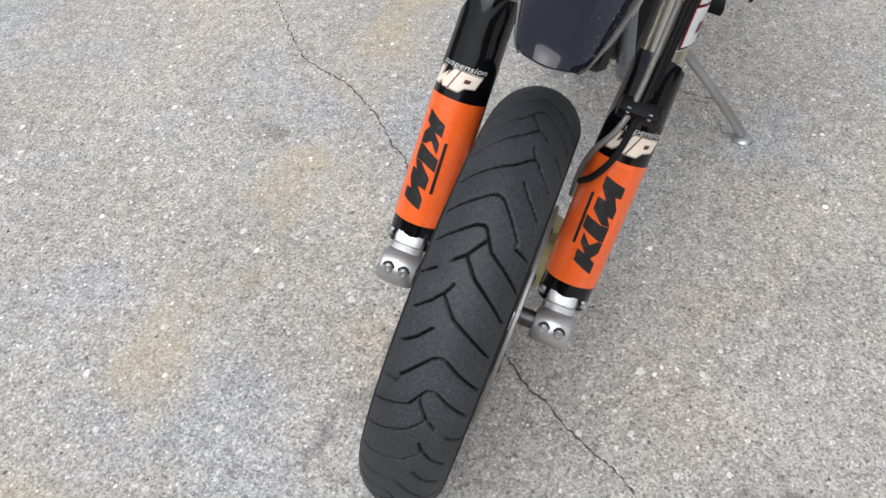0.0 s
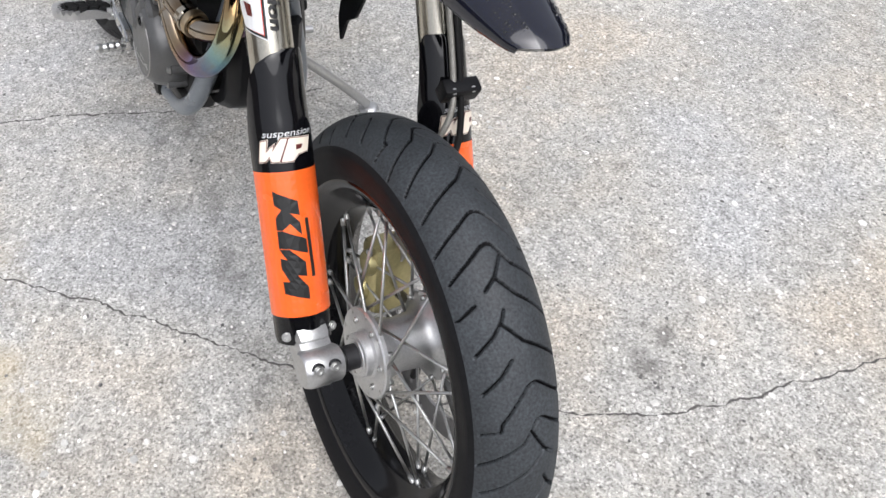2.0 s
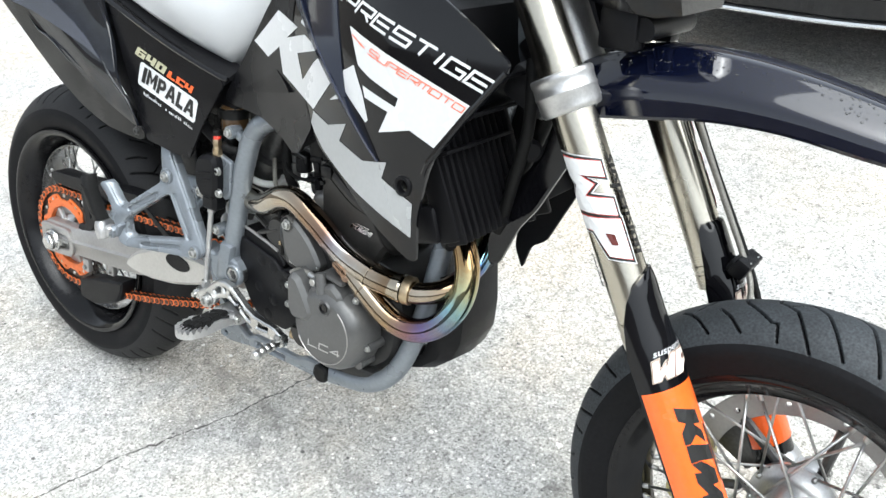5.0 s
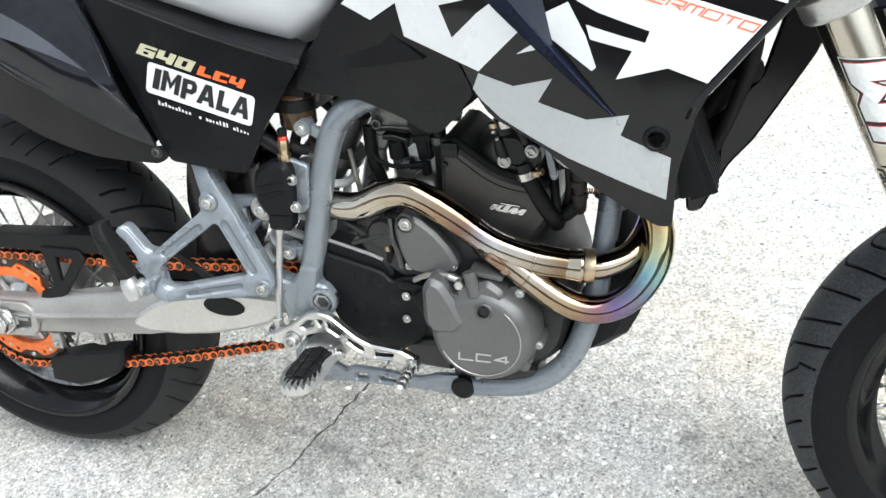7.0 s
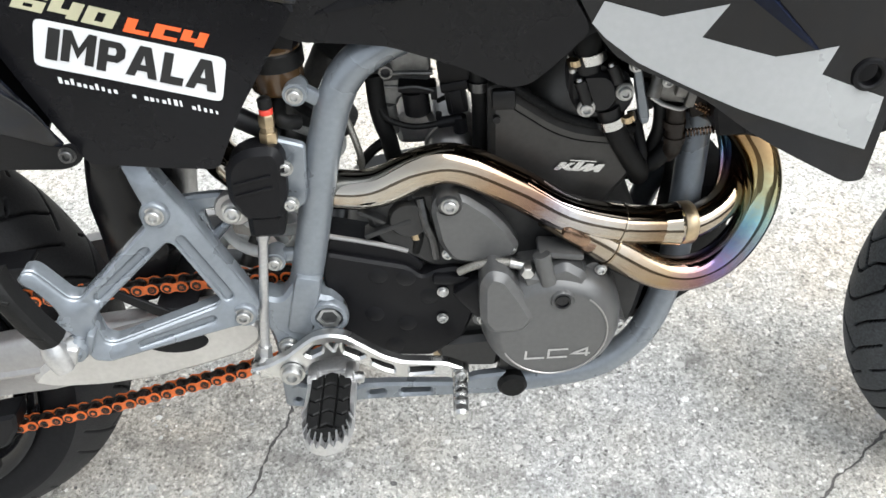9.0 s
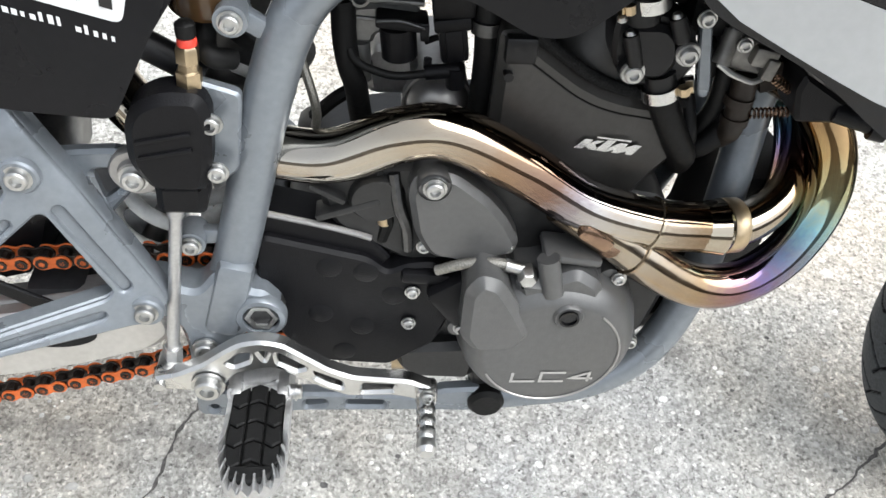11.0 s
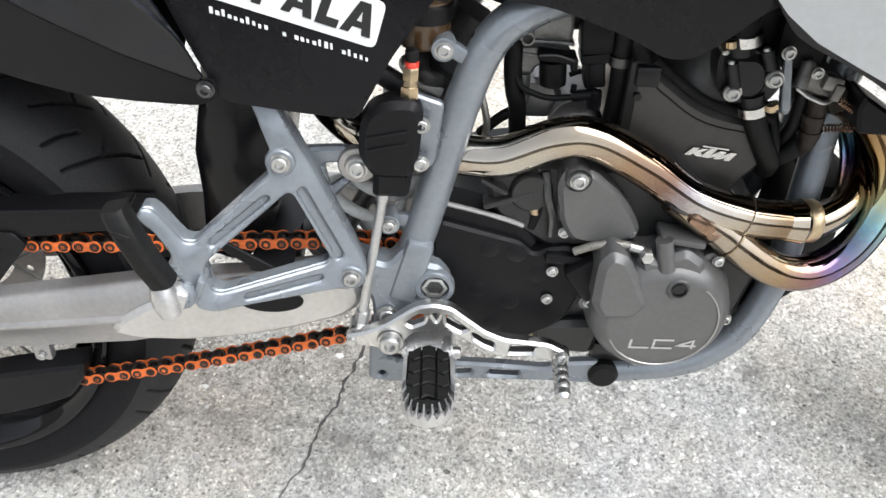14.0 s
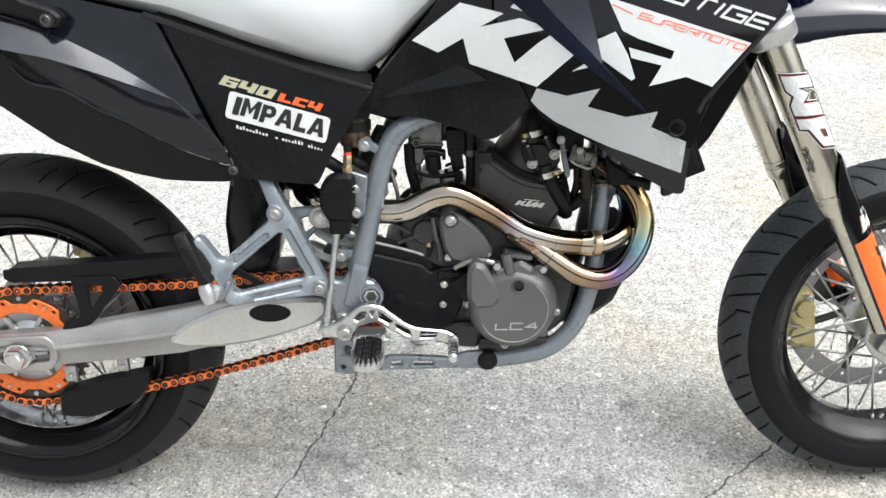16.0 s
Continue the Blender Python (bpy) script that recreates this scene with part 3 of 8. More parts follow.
CRACK = material("dark_crack", (0.09, 0.085, 0.08), 0.95, grain=0.4, grain_size=500, stain=0.2)


def crack(points, width=0.004):
    """A ragged split in the asphalt."""
    rnd = random.Random(int(points[0][0] * 1000))
    line = []
    for a, b in zip(points, points[1:]):
        a, b = Vector(a), Vector(b)
        n = max(2, int((b - a).length / 0.007))
        line += [a.lerp(b, k / n) for k in range(n)]
    line.append(Vector(points[-1]))
    bm = bmesh.new()
    prev, drift = None, 0.0
    for i, p in enumerate(line):
        d = (line[min(i + 1, len(line) - 1)] - line[max(i - 1, 0)]).normalized()
        nrm = Vector((-d.y, d.x))
        drift = drift * 0.8 + rnd.uniform(-0.0035, 0.0035)
        w = width * rnd.uniform(0.12, 1.15) * 0.5
        c = p + nrm * drift
        pair = [bm.verts.new((*(c + nrm * w), 0.0008)), bm.verts.new((*(c - nrm * w), 0.0008))]
        if prev:
            bm.faces.new((prev[0], prev[1], pair[1], pair[0]))
        prev = pair
    ob = part("crack", bm, CRACK, ground, "thin dark ragged crack in the asphalt", smooth=False)
    return ob


crack([(0.52, 0.34), (0.51, 0.26), (0.46, 0.11), (0.405, -0.03), (0.37, -0.09), (0.30, -0.22), (0.25, -0.38), (0.21, -0.6)], 0.0060)
crack([(0.2, -1.02), (0.37, -0.86), (0.62, -0.66), (0.69, -0.52), (0.78, -0.40), (0.93, -0.27), (1.07, -0.165), (1.24, -0.03), (1.37, 0.08), (1.48, 0.22), (1.55, 0.33), (1.63, 0.45), (1.66, 0.56), (1.70, 0.74), (1.74, 0.95)], 0.0050)

# loose and proud stones, too many to count
STONE = material("pale_stone_chips", (0.72, 0.705, 0.67), 0.8, grain=0.12, stain=0.35, stain_size=25)
nt = STONE.node_tree
geo, spread, dim = nt.nodes.new("ShaderNodeNewGeometry"), nt.nodes.new("ShaderNodeMapRange"), nt.nodes.new("ShaderNodeVectorMath")
spread.inputs["To Min"].default_value, spread.inputs["To Max"].default_value = 0.55, 1.15
dim.operation = "SCALE"
shader = nt.nodes["Principled BSDF"]
nt.links.new(geo.outputs["Random Per Island"], spread.inputs["Value"])
nt.links.new(shader.inputs["Base Color"].links[0].from_socket, dim.inputs[0])
nt.links.new(spread.outputs[0], dim.inputs["Scale"])
nt.links.new(dim.outputs[0], shader.inputs["Base Color"])
rnd = random.Random(4)
bm = bmesh.new()


def chip(bm, x, y, s):
    vs = []
    a0 = rnd.uniform(0, 6.28)
    n = rnd.choice((5, 6, 7))
    rr = [s * rnd.uniform(0.65, 1.1) for _ in range(n)]
    low = [bm.verts.new((x + r * math.cos(a0 + 6.283 * k / n), y + r * math.sin(a0 + 6.283 * k / n) * 0.8, 0.0)) for k, r in enumerate(rr)]
    top = [bm.verts.new((x + 0.7 * r * math.cos(a0 + 6.283 * k / n), y + 0.56 * r * math.sin(a0 + 6.283 * k / n), s * rnd.uniform(0.10, 0.24))) for k, r in enumerate(rr)]
    for k in range(n):
        bm.faces.new((low[k], low[(k + 1) % n], top[(k + 1) % n], top[k]))
    bm.faces.new(top)


for k in range(7500):
    x, y = rnd.uniform(-0.6, 2.7), rnd.uniform(-1.3, 1.7)
    chip(bm, x, y, rnd.uniform(0.0060, 0.0110) if k % 22 == 0 else min(0.0075, (0.0032 if k % 3 == 0 else 0.0018) + rnd.expovariate(1 / 0.0011)))
for x, y, s in ((0.793, 0.036, 0.009), (1.052, 0.161, 0.010), (0.876, 0.096, 0.006), (1.325, -0.372, 0.010), (1.326, 0.296, 0.011), (1.123, 0.271, 0.007)):
    chip(bm, x, y, s)
stones_ob = part("stone_chips", bm, STONE, None, smooth=False)
tagged(stones_ob, "scattered pale stone chips set in the asphalt", "gravel", kind="stuff")
# dark grit, gathered in loose patches
GRIT = material("dark_grit", (0.12, 0.116, 0.112), 0.9, grain=0.4, stain=0.4, stain_size=30)
bm = bmesh.new()
for k in range(230):
    cx, cy, reach = rnd.uniform(-0.5, 2.6), rnd.uniform(-1.2, 1.6), rnd.uniform(0.03, 0.22)
    for j in range(rnd.randint(4, 20)):
        chip(bm, cx + rnd.gauss(0, reach), cy + rnd.gauss(0, reach), min(0.0055, 0.0012 + rnd.expovariate(1 / 0.0010)))
grit_ob = part("dark_grit", bm, GRIT, None, smooth=False)
tagged(grit_ob, "fine dark grit lying in loose patches on asphalt", "grit", kind="stuff")



# plain walls added well out of sight, to darken low light and horizon reflections
SURROUND_GREY = material("surround_grey", (0.17, 0.155, 0.14), 0.85, grain=0.1, grain_size=60, stain=0.2, stain_size=0.6)
for nm, c, size in (("added_wall_north", (0, 20, 2.5), (40.6, 0.3, 5.0)), ("added_wall_south", (0, -20, 2.5), (40.6, 0.3, 5.0)), ("added_wall_east", (20, 0, 2.5), (0.3, 39.4, 5.0)), ("added_wall_west", (-20, 0, 2.5), (0.3, 39.4, 5.0))):
    tagged(part(nm, box(c, size, 0.02), SURROUND_GREY, None, smooth=False), "plain grey wall added out of view to darken reflections", "wall", kind="structure")
# ---- motorcycle: x ahead, y to its left, z up, on its side stand ----
moto = new("motorcycle")
moto.matrix_basis = Matrix.Translation((0.0, -0.0049, 0.0021)) @ Matrix.Rotation(radians(-13.5), 4, "X")
tagged(moto, "black, silver and orange supermoto motorcycle leaning on its side stand", "motorcycle")


def groove_map(U, Vv, pitch, lines, half):
    """How deep the tread is cut (0 to 1) at (U along, Vv across), repeating every pitch."""
    cut = np.zeros_like(U)
    for line in lines:
        for (u0, v0), (u1, v1) in zip(line, line[1:]):
            for shift in (-pitch, 0, pitch):
                du, dv = u1 - u0, v1 - v0
                t = np.clip(((U - u0 - shift) * du + (Vv - v0) * dv) / (du * du + dv * dv), 0, 1)
                d = np.hypot(U - u0 - shift - t * du, Vv - v0 - t * dv)
                cut = np.maximum(cut, np.clip((half * 1.5 - d) / (half * 0.55), 0, 1))
    return cut


def tyre(name, parent, centre, core, crown, rim_half, count, per, lines, half=0.0012, depth=0.006, reverse=False, rubber=None):
    """A road tyre: round crown with cut grooves, sidewalls down to the rim."""
    amax = radians(72)
    na = 124
    prof = []
    bead_r = 0.2195
    side_r, side_y = core + crown * math.cos(amax), crown * math.sin(amax)
    prof.append((bead_r, -rim_half * 0.9))
    prof.append((bead_r + 0.006, -rim_half - 0.003))
    for k in range(1, 6):
        t = k / 6
        prof.append((bead_r + 0.006 + (side_r - bead_r - 0.006) * t, -(rim_half + 0.003 + (side_y - rim_half - 0.003) * math.sin(t * math.pi / 2))))
    first = len(prof)
    for k in range(na + 1):
        a = -amax + 2 * amax * k / na
        prof.append((core + crown * math.cos(a), crown * math.sin(a)))
    last = len(prof)
    for r, y in reversed(prof[:first]):
        prof.append((r, -y))
    prof = np.array(prof)
    nu = count * per
    th = 2 * np.pi * np.arange(nu) / nu
    rad = np.tile(prof[:, 0], (nu, 1))
    lat = np.tile(prof[:, 1], (nu, 1))
    ang = np.zeros(len(prof))
    ang[first:last] = np.linspace(-amax, amax, na + 1)
    pitch = 2 * np.pi * (core + crown) / count
    U, Vv = np.meshgrid(pitch * (np.arange(nu) % per) / per, ang * crown, indexing="ij")
    if reverse:
        U = pitch - U
    cut = groove_map(U, Vv, pitch, lines, half)
    cut[:, :first] = 0
    cut[:, last:] = 0
    rad = rad - depth * cut * np.cos(ang)
    lat = lat - depth * cut * np.sin(ang)
    X = centre[0] + rad * np.cos(th)[:, None]
    Z = centre[2] + rad * np.sin(th)[:, None]
    Y = centre[1] + lat
    co = np.stack([X, Y, Z], -1).reshape(-1, 3)
    m = len(prof)
    i, j = np.meshgrid(np.arange(nu), np.arange(m - 1), indexing="ij")
    i2 = (i + 1) % nu
    faces = np.stack([i * m + j, i * m + j + 1, i2 * m + j + 1, i2 * m + j], -1).reshape(-1, 4)
    mesh = bpy.data.meshes.new(name)
    mesh.vertices.add(len(co))
    mesh.vertices.foreach_set("co", co.ravel())
    mesh.loops.add(faces.size)
    mesh.loops.foreach_set("vertex_index", faces.ravel())
    mesh.polygons.add(len(faces))
    mesh.polygons.foreach_set("loop_start", np.arange(len(faces)) * 4)
    mesh.update(calc_edges=True)
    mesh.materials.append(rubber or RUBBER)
    mesh.materials.append(RUBBER_SIDE_GROOVE)
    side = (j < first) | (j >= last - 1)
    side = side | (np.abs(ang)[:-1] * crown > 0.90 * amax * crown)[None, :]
    # cut grooves take the darker sidewall rubber too: groove shade put into the colour
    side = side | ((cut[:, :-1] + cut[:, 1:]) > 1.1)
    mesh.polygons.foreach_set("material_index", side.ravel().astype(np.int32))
    mesh.polygons.foreach_set("use_smooth", np.ones(len(faces), bool))
    ob = new(name, mesh)
    ob.parent = parent
    ob["label"] = "worn black road tyre with curved tread grooves"
    return ob


def wheel(name, centre, core, crown, half, spoke_y, flange, count, lines, per, reverse=False, rubber=None, tyre_y=0.0):
    """Spoked wheel: rim, tyre, hub, crossed spokes."""
    c = Vector(centre)
    rim_prof = [(0.216, half), (0.222, half + 0.002), (0.225, half + 0.001), (0.225, half - 0.006), (0.216, half - 0.010), (0.208, half - 0.022), (0.195, 0.014), (0.190, 0.010),
                (0.190, -0.010), (0.195, -0.014), (0.208, -half + 0.022), (0.216, -half + 0.010), (0.225, -half + 0.006), (0.225, -half - 0.001), (0.222, -half - 0.002), (0.216, -half),
                (0.210, -half + 0.004), (0.203, -half + 0.018), (0.186, -0.018), (0.183, 0), (0.186, 0.018), (0.203, half - 0.018), (0.210, half - 0.004)]
    w = part(name, lathe(rim_prof, c, (0, 1, 0), 96, closed=True), RIM_BLACK, moto, "black spoked wheel rim")
    tyre("tyre", w, c + V(0, tyre_y, 0), core, crown, half, count, per, lines, reverse=reverse, rubber=rubber)
    f = flange
    sy = spoke_y
    hub_prof = [(0.012, -sy - 0.016), (0.0215, -sy - 0.016), (0.0225, -sy - 0.0145), (0.0275, -sy - 0.014), (0.029, -sy - 0.0125), (0.0295, -sy - 0.004), (0.033, -sy - 0.0015), (f - 0.010, -sy - 0.0045), (f + 0.003, -sy - 0.005), (f + 0.005, -sy - 0.003),
                (f + 0.005, -sy + 0.002), (f - 0.006, -sy + 0.005), (0.040, -sy + 0.020), (0.036, -0.004), (0.038, sy - 0.020), (f - 0.006, sy - 0.005), (f + 0.005, sy - 0.002), (f + 0.005, sy + 0.004), (f - 0.012, sy + 0.006),
                (0.028, sy + 0.008), (0.026, sy + 0.02), (0.012, sy + 0.02)]
    part("hub", lathe(hub_prof, c, (0, 1, 0), 40), SILVER, w, "cast aluminium wheel hub")
    for s in (-1, 1):
        for k in range(6):
            a = 2 * math.pi * k / 6 + 0.3
            bolt(w, c + V((f - 0.012) * math.cos(a), s * (spoke_y + 0.0035), (f - 0.012) * math.sin(a)), 0.0042, (0, s, 0))
    # 36 spokes on two flanges, crossing, each with its nipple at the rim
    for s in (-1, 1):
        for fam in (-1, 1):
            L0 = Vector((f * math.cos(0), spoke_y * s + 0.003 * fam * s, f * math.sin(0)))
            a = radians(48) * fam
            L1 = Vector((0.190 * math.cos(a), 0.012 * s, 0.190 * math.sin(a)))
            d = (L1 - L0).normalized()
            bm = join(tube([L0, L1], 0.0021, seg=7, smooth_line=False), tube([L1 - d * 0.014, L1 + d * 0.004], 0.0036, seg=8, smooth_line=False),
                      tube([L0 - V(0, 0.006 * s, 0), L0 + V(0, 0.002 * s, 0)], 0.0038, seg=8, smooth_line=False))
            mesh = bpy.data.meshes.new("spoke")
            bm.to_mesh(mesh)
            bm.free()
            mesh.materials.append(STEEL)
            mesh.polygons.foreach_set("use_smooth", [True] * len(mesh.polygons))
            for k in range(9):
                ob = new("spoke", mesh)
                ob.parent = w
                phi = 2 * math.pi * (k + (0.25 if s > 0 else 0) + (0.5 if fam > 0 else 0)) / 9
                ob.matrix_basis = Matrix.Translation(c) @ Matrix.Rotation(phi, 4, "Y")
    return w


HALF_F = [[(0.160, -0.063), (0.178, -0.029), (0.190, -0.010), (0.1915, -0.003), (0.188, 0.005), (0.174, 0.017), (0.151, 0.0365), (0.143, 0.037), (0.139, 0.0605)],
          [(0.123, -0.060), (0.140, -0.030), (0.1505, -0.014), (0.1525, -0.006), (0.150, -0.001), (0.140, 0.005), (0.127, 0.013), (0.098, 0.065)],
          [(0.140, 0.005), (0.116, -0.011), (0.105, -0.025)], [(0.115, -0.011), (0.094, 0.0065), (0.059, 0.060)], [(0.082, -0.064), (0.093, -0.040)],
          [(0.041, -0.053), (0.056, -0.032), (0.069, -0.019), (0.0815, -0.0125)], [(0.068, -0.019), (0.047, 0.0), (0.016, 0.058)], [(-0.002, -0.053), (0.014, -0.031), (0.030, -0.017)]]
TREAD_F = [[(u + 0.1885, v) for u, v in line] for line in HALF_F] + [[(u, -v) for u, v in line] for line in HALF_F]
HALF_R = [[(0.201, -0.041), (0.181, -0.0186), (0.154, 0.004)], [(0.169, -0.068), (0.161, -0.0495), (0.150, -0.034)], [(0.136, -0.076), (0.133, -0.069), (0.117, -0.038), (0.099, -0.0127), (0.082, 0.005)],
          [(0.128, -0.0185), (0.115, -0.0366)], [(0.090, -0.074), (0.079, -0.054), (0.065, -0.034), (0.050, -0.015)]]
TREAD_R = [[(u + 0.0818, v) for u, v in line] for line in HALF_R] + [[(u - 0.0073, -v) for u, v in line] for line in HALF_R]
FRONT_C, REAR_C = (1.4925, -0.003, 0.2944), (0.0, 0.0, 0.308)
front_wheel = wheel("front_wheel", FRONT_C, 0.24, 0.06, 0.047, 0.045, 0.056, 5, TREAD_F, 320)
# paler metal for an added ring: the black rim's inner reflection as colour
REAR_BED_SHEEN = material("bright_rim_bed_sheen", (0.30, 0.30, 0.30), 0.2, metal=0.9, grain=0.2, stain=0.5, stain_size=30)
rear_wheel = wheel("rear_wheel", REAR_C, 0.232, 0.08, 0.066, 0.040, 0.052, 11, TREAD_R, 132, rubber=RUBBER_DARK, tyre_y=0.010)
part("rim_bed_sheen", lathe([(0.1835, -0.030), (0.1815, -0.018), (0.1808, 0.0), (0.1815, 0.018), (0.1835, 0.030), (0.1850, 0.030), (0.1850, -0.030)], REAR_C, (0, 1, 0), 96, closed=True), REAR_BED_SHEEN, rear_wheel, "bright inner band standing in for the black rim's reflection")


# ---- body panels ----
def tank_y(x, z):
    """The right-hand face of tank and shroud: narrow at the knees, flared ahead."""
    t = max(0.0, min(1.0, (x - 0.60) / 0.42))
    flare = 0.113 + 0.106 * (t * t * (3 - 2 * t))
    crown = 0.035 * max(0.0, (z - 0.80) / 0.2) ** 2
    tuck = 0.020 * max(0.0, (0.66 - z) / 0.1)
    return -(flare - crown - tuck * (1 - 0.6 * t))


def on_tank(u, v, h):
    return V(u, tank_y(u, v) - h, v)


def side_y(x, z):
    return -(0.130 + 0.012 * (0.75 - z) / 0.15 + 0.02 * max(0, 0.42 - x))


def on_side(u, v, h):
    return V(u, side_y(u, v) - h, v)


TANK = rounded([(0.742, 0.905), (0.70, 0.862), (0.606, 0.748), (0.578, 0.708), (0.60, 0.700), (0.672, 0.696), (0.735, 0.680), (0.766, 0.6665), (0.786, 0.6705), (0.802, 0.686), (0.818, 0.705), (0.833, 0.722),
                (0.816, 0.752), (0.790, 0.80), (0.776, 0.86), (0.79, 0.93)], 0.010)
part("tank_side", panel(TANK, tank_y, 0.008), BLACK_SATIN, moto, "satin black fuel tank side")
part("tank_crease", panel([(0.6131, 0.7236), (0.6554, 0.7448), (0.7142, 0.7669), (0.726, 0.7781), (0.752, 0.766), (0.7712, 0.7549), (0.6828, 0.7364)], lambda x, z: tank_y(x, z) - 0.001 - 0.14 * max(0.0, 0.7236 + 0.19 * (x - 0.6131) + 0.03 * max(0, (x - 0.61)) - z + 0.006 + 0.13 * (x - 0.6131)), 0.008, cuts=4), BLACK_SATIN, moto, "moulded crease of the tank")
SHROUD = rounded([(0.80, 0.935), (0.7795, 0.86), (0.7935, 0.80), (0.8195, 0.752), (0.8370, 0.7190), (0.850, 0.7030), (0.8625, 0.6960), (0.8954, 0.6830), (0.918, 0.6720), (0.951, 0.6475), (0.975, 0.6325), (1.036, 0.597), (1.050, 0.598), (1.051, 0.62), (1.053, 0.660), (1.068, 0.720), (1.082, 0.748), (1.118, 0.793), (1.168, 0.850),
                  (1.170, 0.862), (1.12, 0.893), (1.06, 0.925), (0.95, 0.945)], 0.010)
shroud = part("radiator_shroud", panel(SHROUD, tank_y, 0.004, holes=[circle(1.031, 0.694, 0.0095, 16)]), BLACK_GLOSS, moto, "black plastic radiator shroud with white graphics")
part("tank_top", loft([[V(x, y, z) for y, z in ((-0.09 * w, 0.885), (-0.075 * w, 0.935), (-0.035 * w, 0.965), (0.035 * w, 0.965), (0.075 * w, 0.935), (0.09 * w, 0.885), (0.09 * w, 0.80), (-0.09 * w, 0.80))]
                       for x, w in ((0.70, 0.8), (0.80, 1.2), (0.92, 1.4), (1.02, 1.3))]), BLACK_SATIN, moto, "black fuel tank top")
part("tank_body", loft([[V(x, s_ * max(0.02, -tank_y(x, zz) - 0.010), zz) for s_, zz in ((-1, lo), (-1, (lo + hi) / 2), (-0.8, hi), (0.8, hi), (1, (lo + hi) / 2), (1, lo), (0.35, lo + 0.02), (-0.35, lo + 0.02))]
                        for x, lo, hi in ((0.60, 0.708, 0.735), (0.66, 0.702, 0.80), (0.72, 0.695, 0.87), (0.79, 0.678, 0.92), (0.84, 0.720, 0.93), (0.92, 0.690, 0.93), (1.00, 0.70, 0.92), (1.06, 0.76, 0.90))]), BLACK_PLASTIC, moto, "black fuel tank body")
part("air_box_side", box((0.553, -0.075, 0.705), (0.085, 0.06, 0.060), 0.012, (0, 18, 0)), BLACK_PLASTIC, moto, "black air box side")
part("tank_side", panel(TANK, lambda x, z: -tank_y(x, z), 0.008), BLACK_SATIN, moto, "satin black fuel tank side")
part("radiator_shroud", panel(SHROUD, lambda x, z: -tank_y(x, z), 0.004), BLACK_GLOSS, moto, "black plastic radiator shroud")

# the blade that runs down over the shroud
BLADE = material("gloss_blue_black_blade", (0.005, 0.007, 0.016), 0.16, coat=0.3, grain=0.1, stain=0.2)
secs = []
for t in (0.0, 0.15, 0.3, 0.45, 0.62, 0.8, 0.93, 1.0):
    def at(x0, z0, x1=0.987, z1=0.716, bow=0.0):
        return x0 + (x1 - x0) * t + bow * math.sin(math.pi * t), z0 + (z1 - z0) * t - 0.004 * math.sin(math.pi * t)
    (ax, az), (bx, bz) = at(0.764, 0.900), at(0.806, 0.905, 0.990, 0.716, 0.004)
    f = max(0.0, 1 - t / 0.62)
    cx, cz = bx + 0.006 * (1 - t) + 0.080 * f, bz + 0.007 * f
    lift = 0.013 * (1 - t) ** 0.6 + 0.002
    secs.append([V(ax, tank_y(ax, az) + 0.003, az), V(bx, tank_y(bx, bz) - lift, bz), V(cx, tank_y(cx, cz) - 0.0016, cz), V(cx, tank_y(cx, cz) + 0.003, cz)])
part("shroud_blade", loft(secs), BLADE, shroud, "glossy blue-black blade with a sharp ridge")
FACE = material("gloss_navy_blade_face", (0.005, 0.008, 0.022), 0.22, spec=0.12, grain=0.2, stain=0.35, stain_size=18)
part("blade_face", loft([[r[0] + V(-0.0005, -0.0045, 0), r[1] + V(-0.0012, -0.0012, 0), r[1] + V(0.0004, 0.0006, 0), r[0] + V(0.001, 0.002, 0)] for r in secs]), FACE, shroud, "gloss navy face of the blade")
part("shroud_rim", tube([tuple(on_tank(x, z, -0.002)) for x, z in ((1.060, 0.715), (1.068, 0.733), (1.082, 0.750), (1.118, 0.795), (1.166, 0.851))], 0.0042, seg=8), BLACK_GLOSS, shroud, "raised shroud rim")
part("shroud_grommet", lathe([(0.0085, 0.002), (0.0100, 0.003), (0.0125, 0.0025), (0.0135, 0.0), (0.0125, -0.006), (0.0085, -0.006)], on_tank(1.031, 0.694, 0), (0, -1, 0), 24, closed=True), BLACK_PLASTIC, shroud, "black rubber grommet")

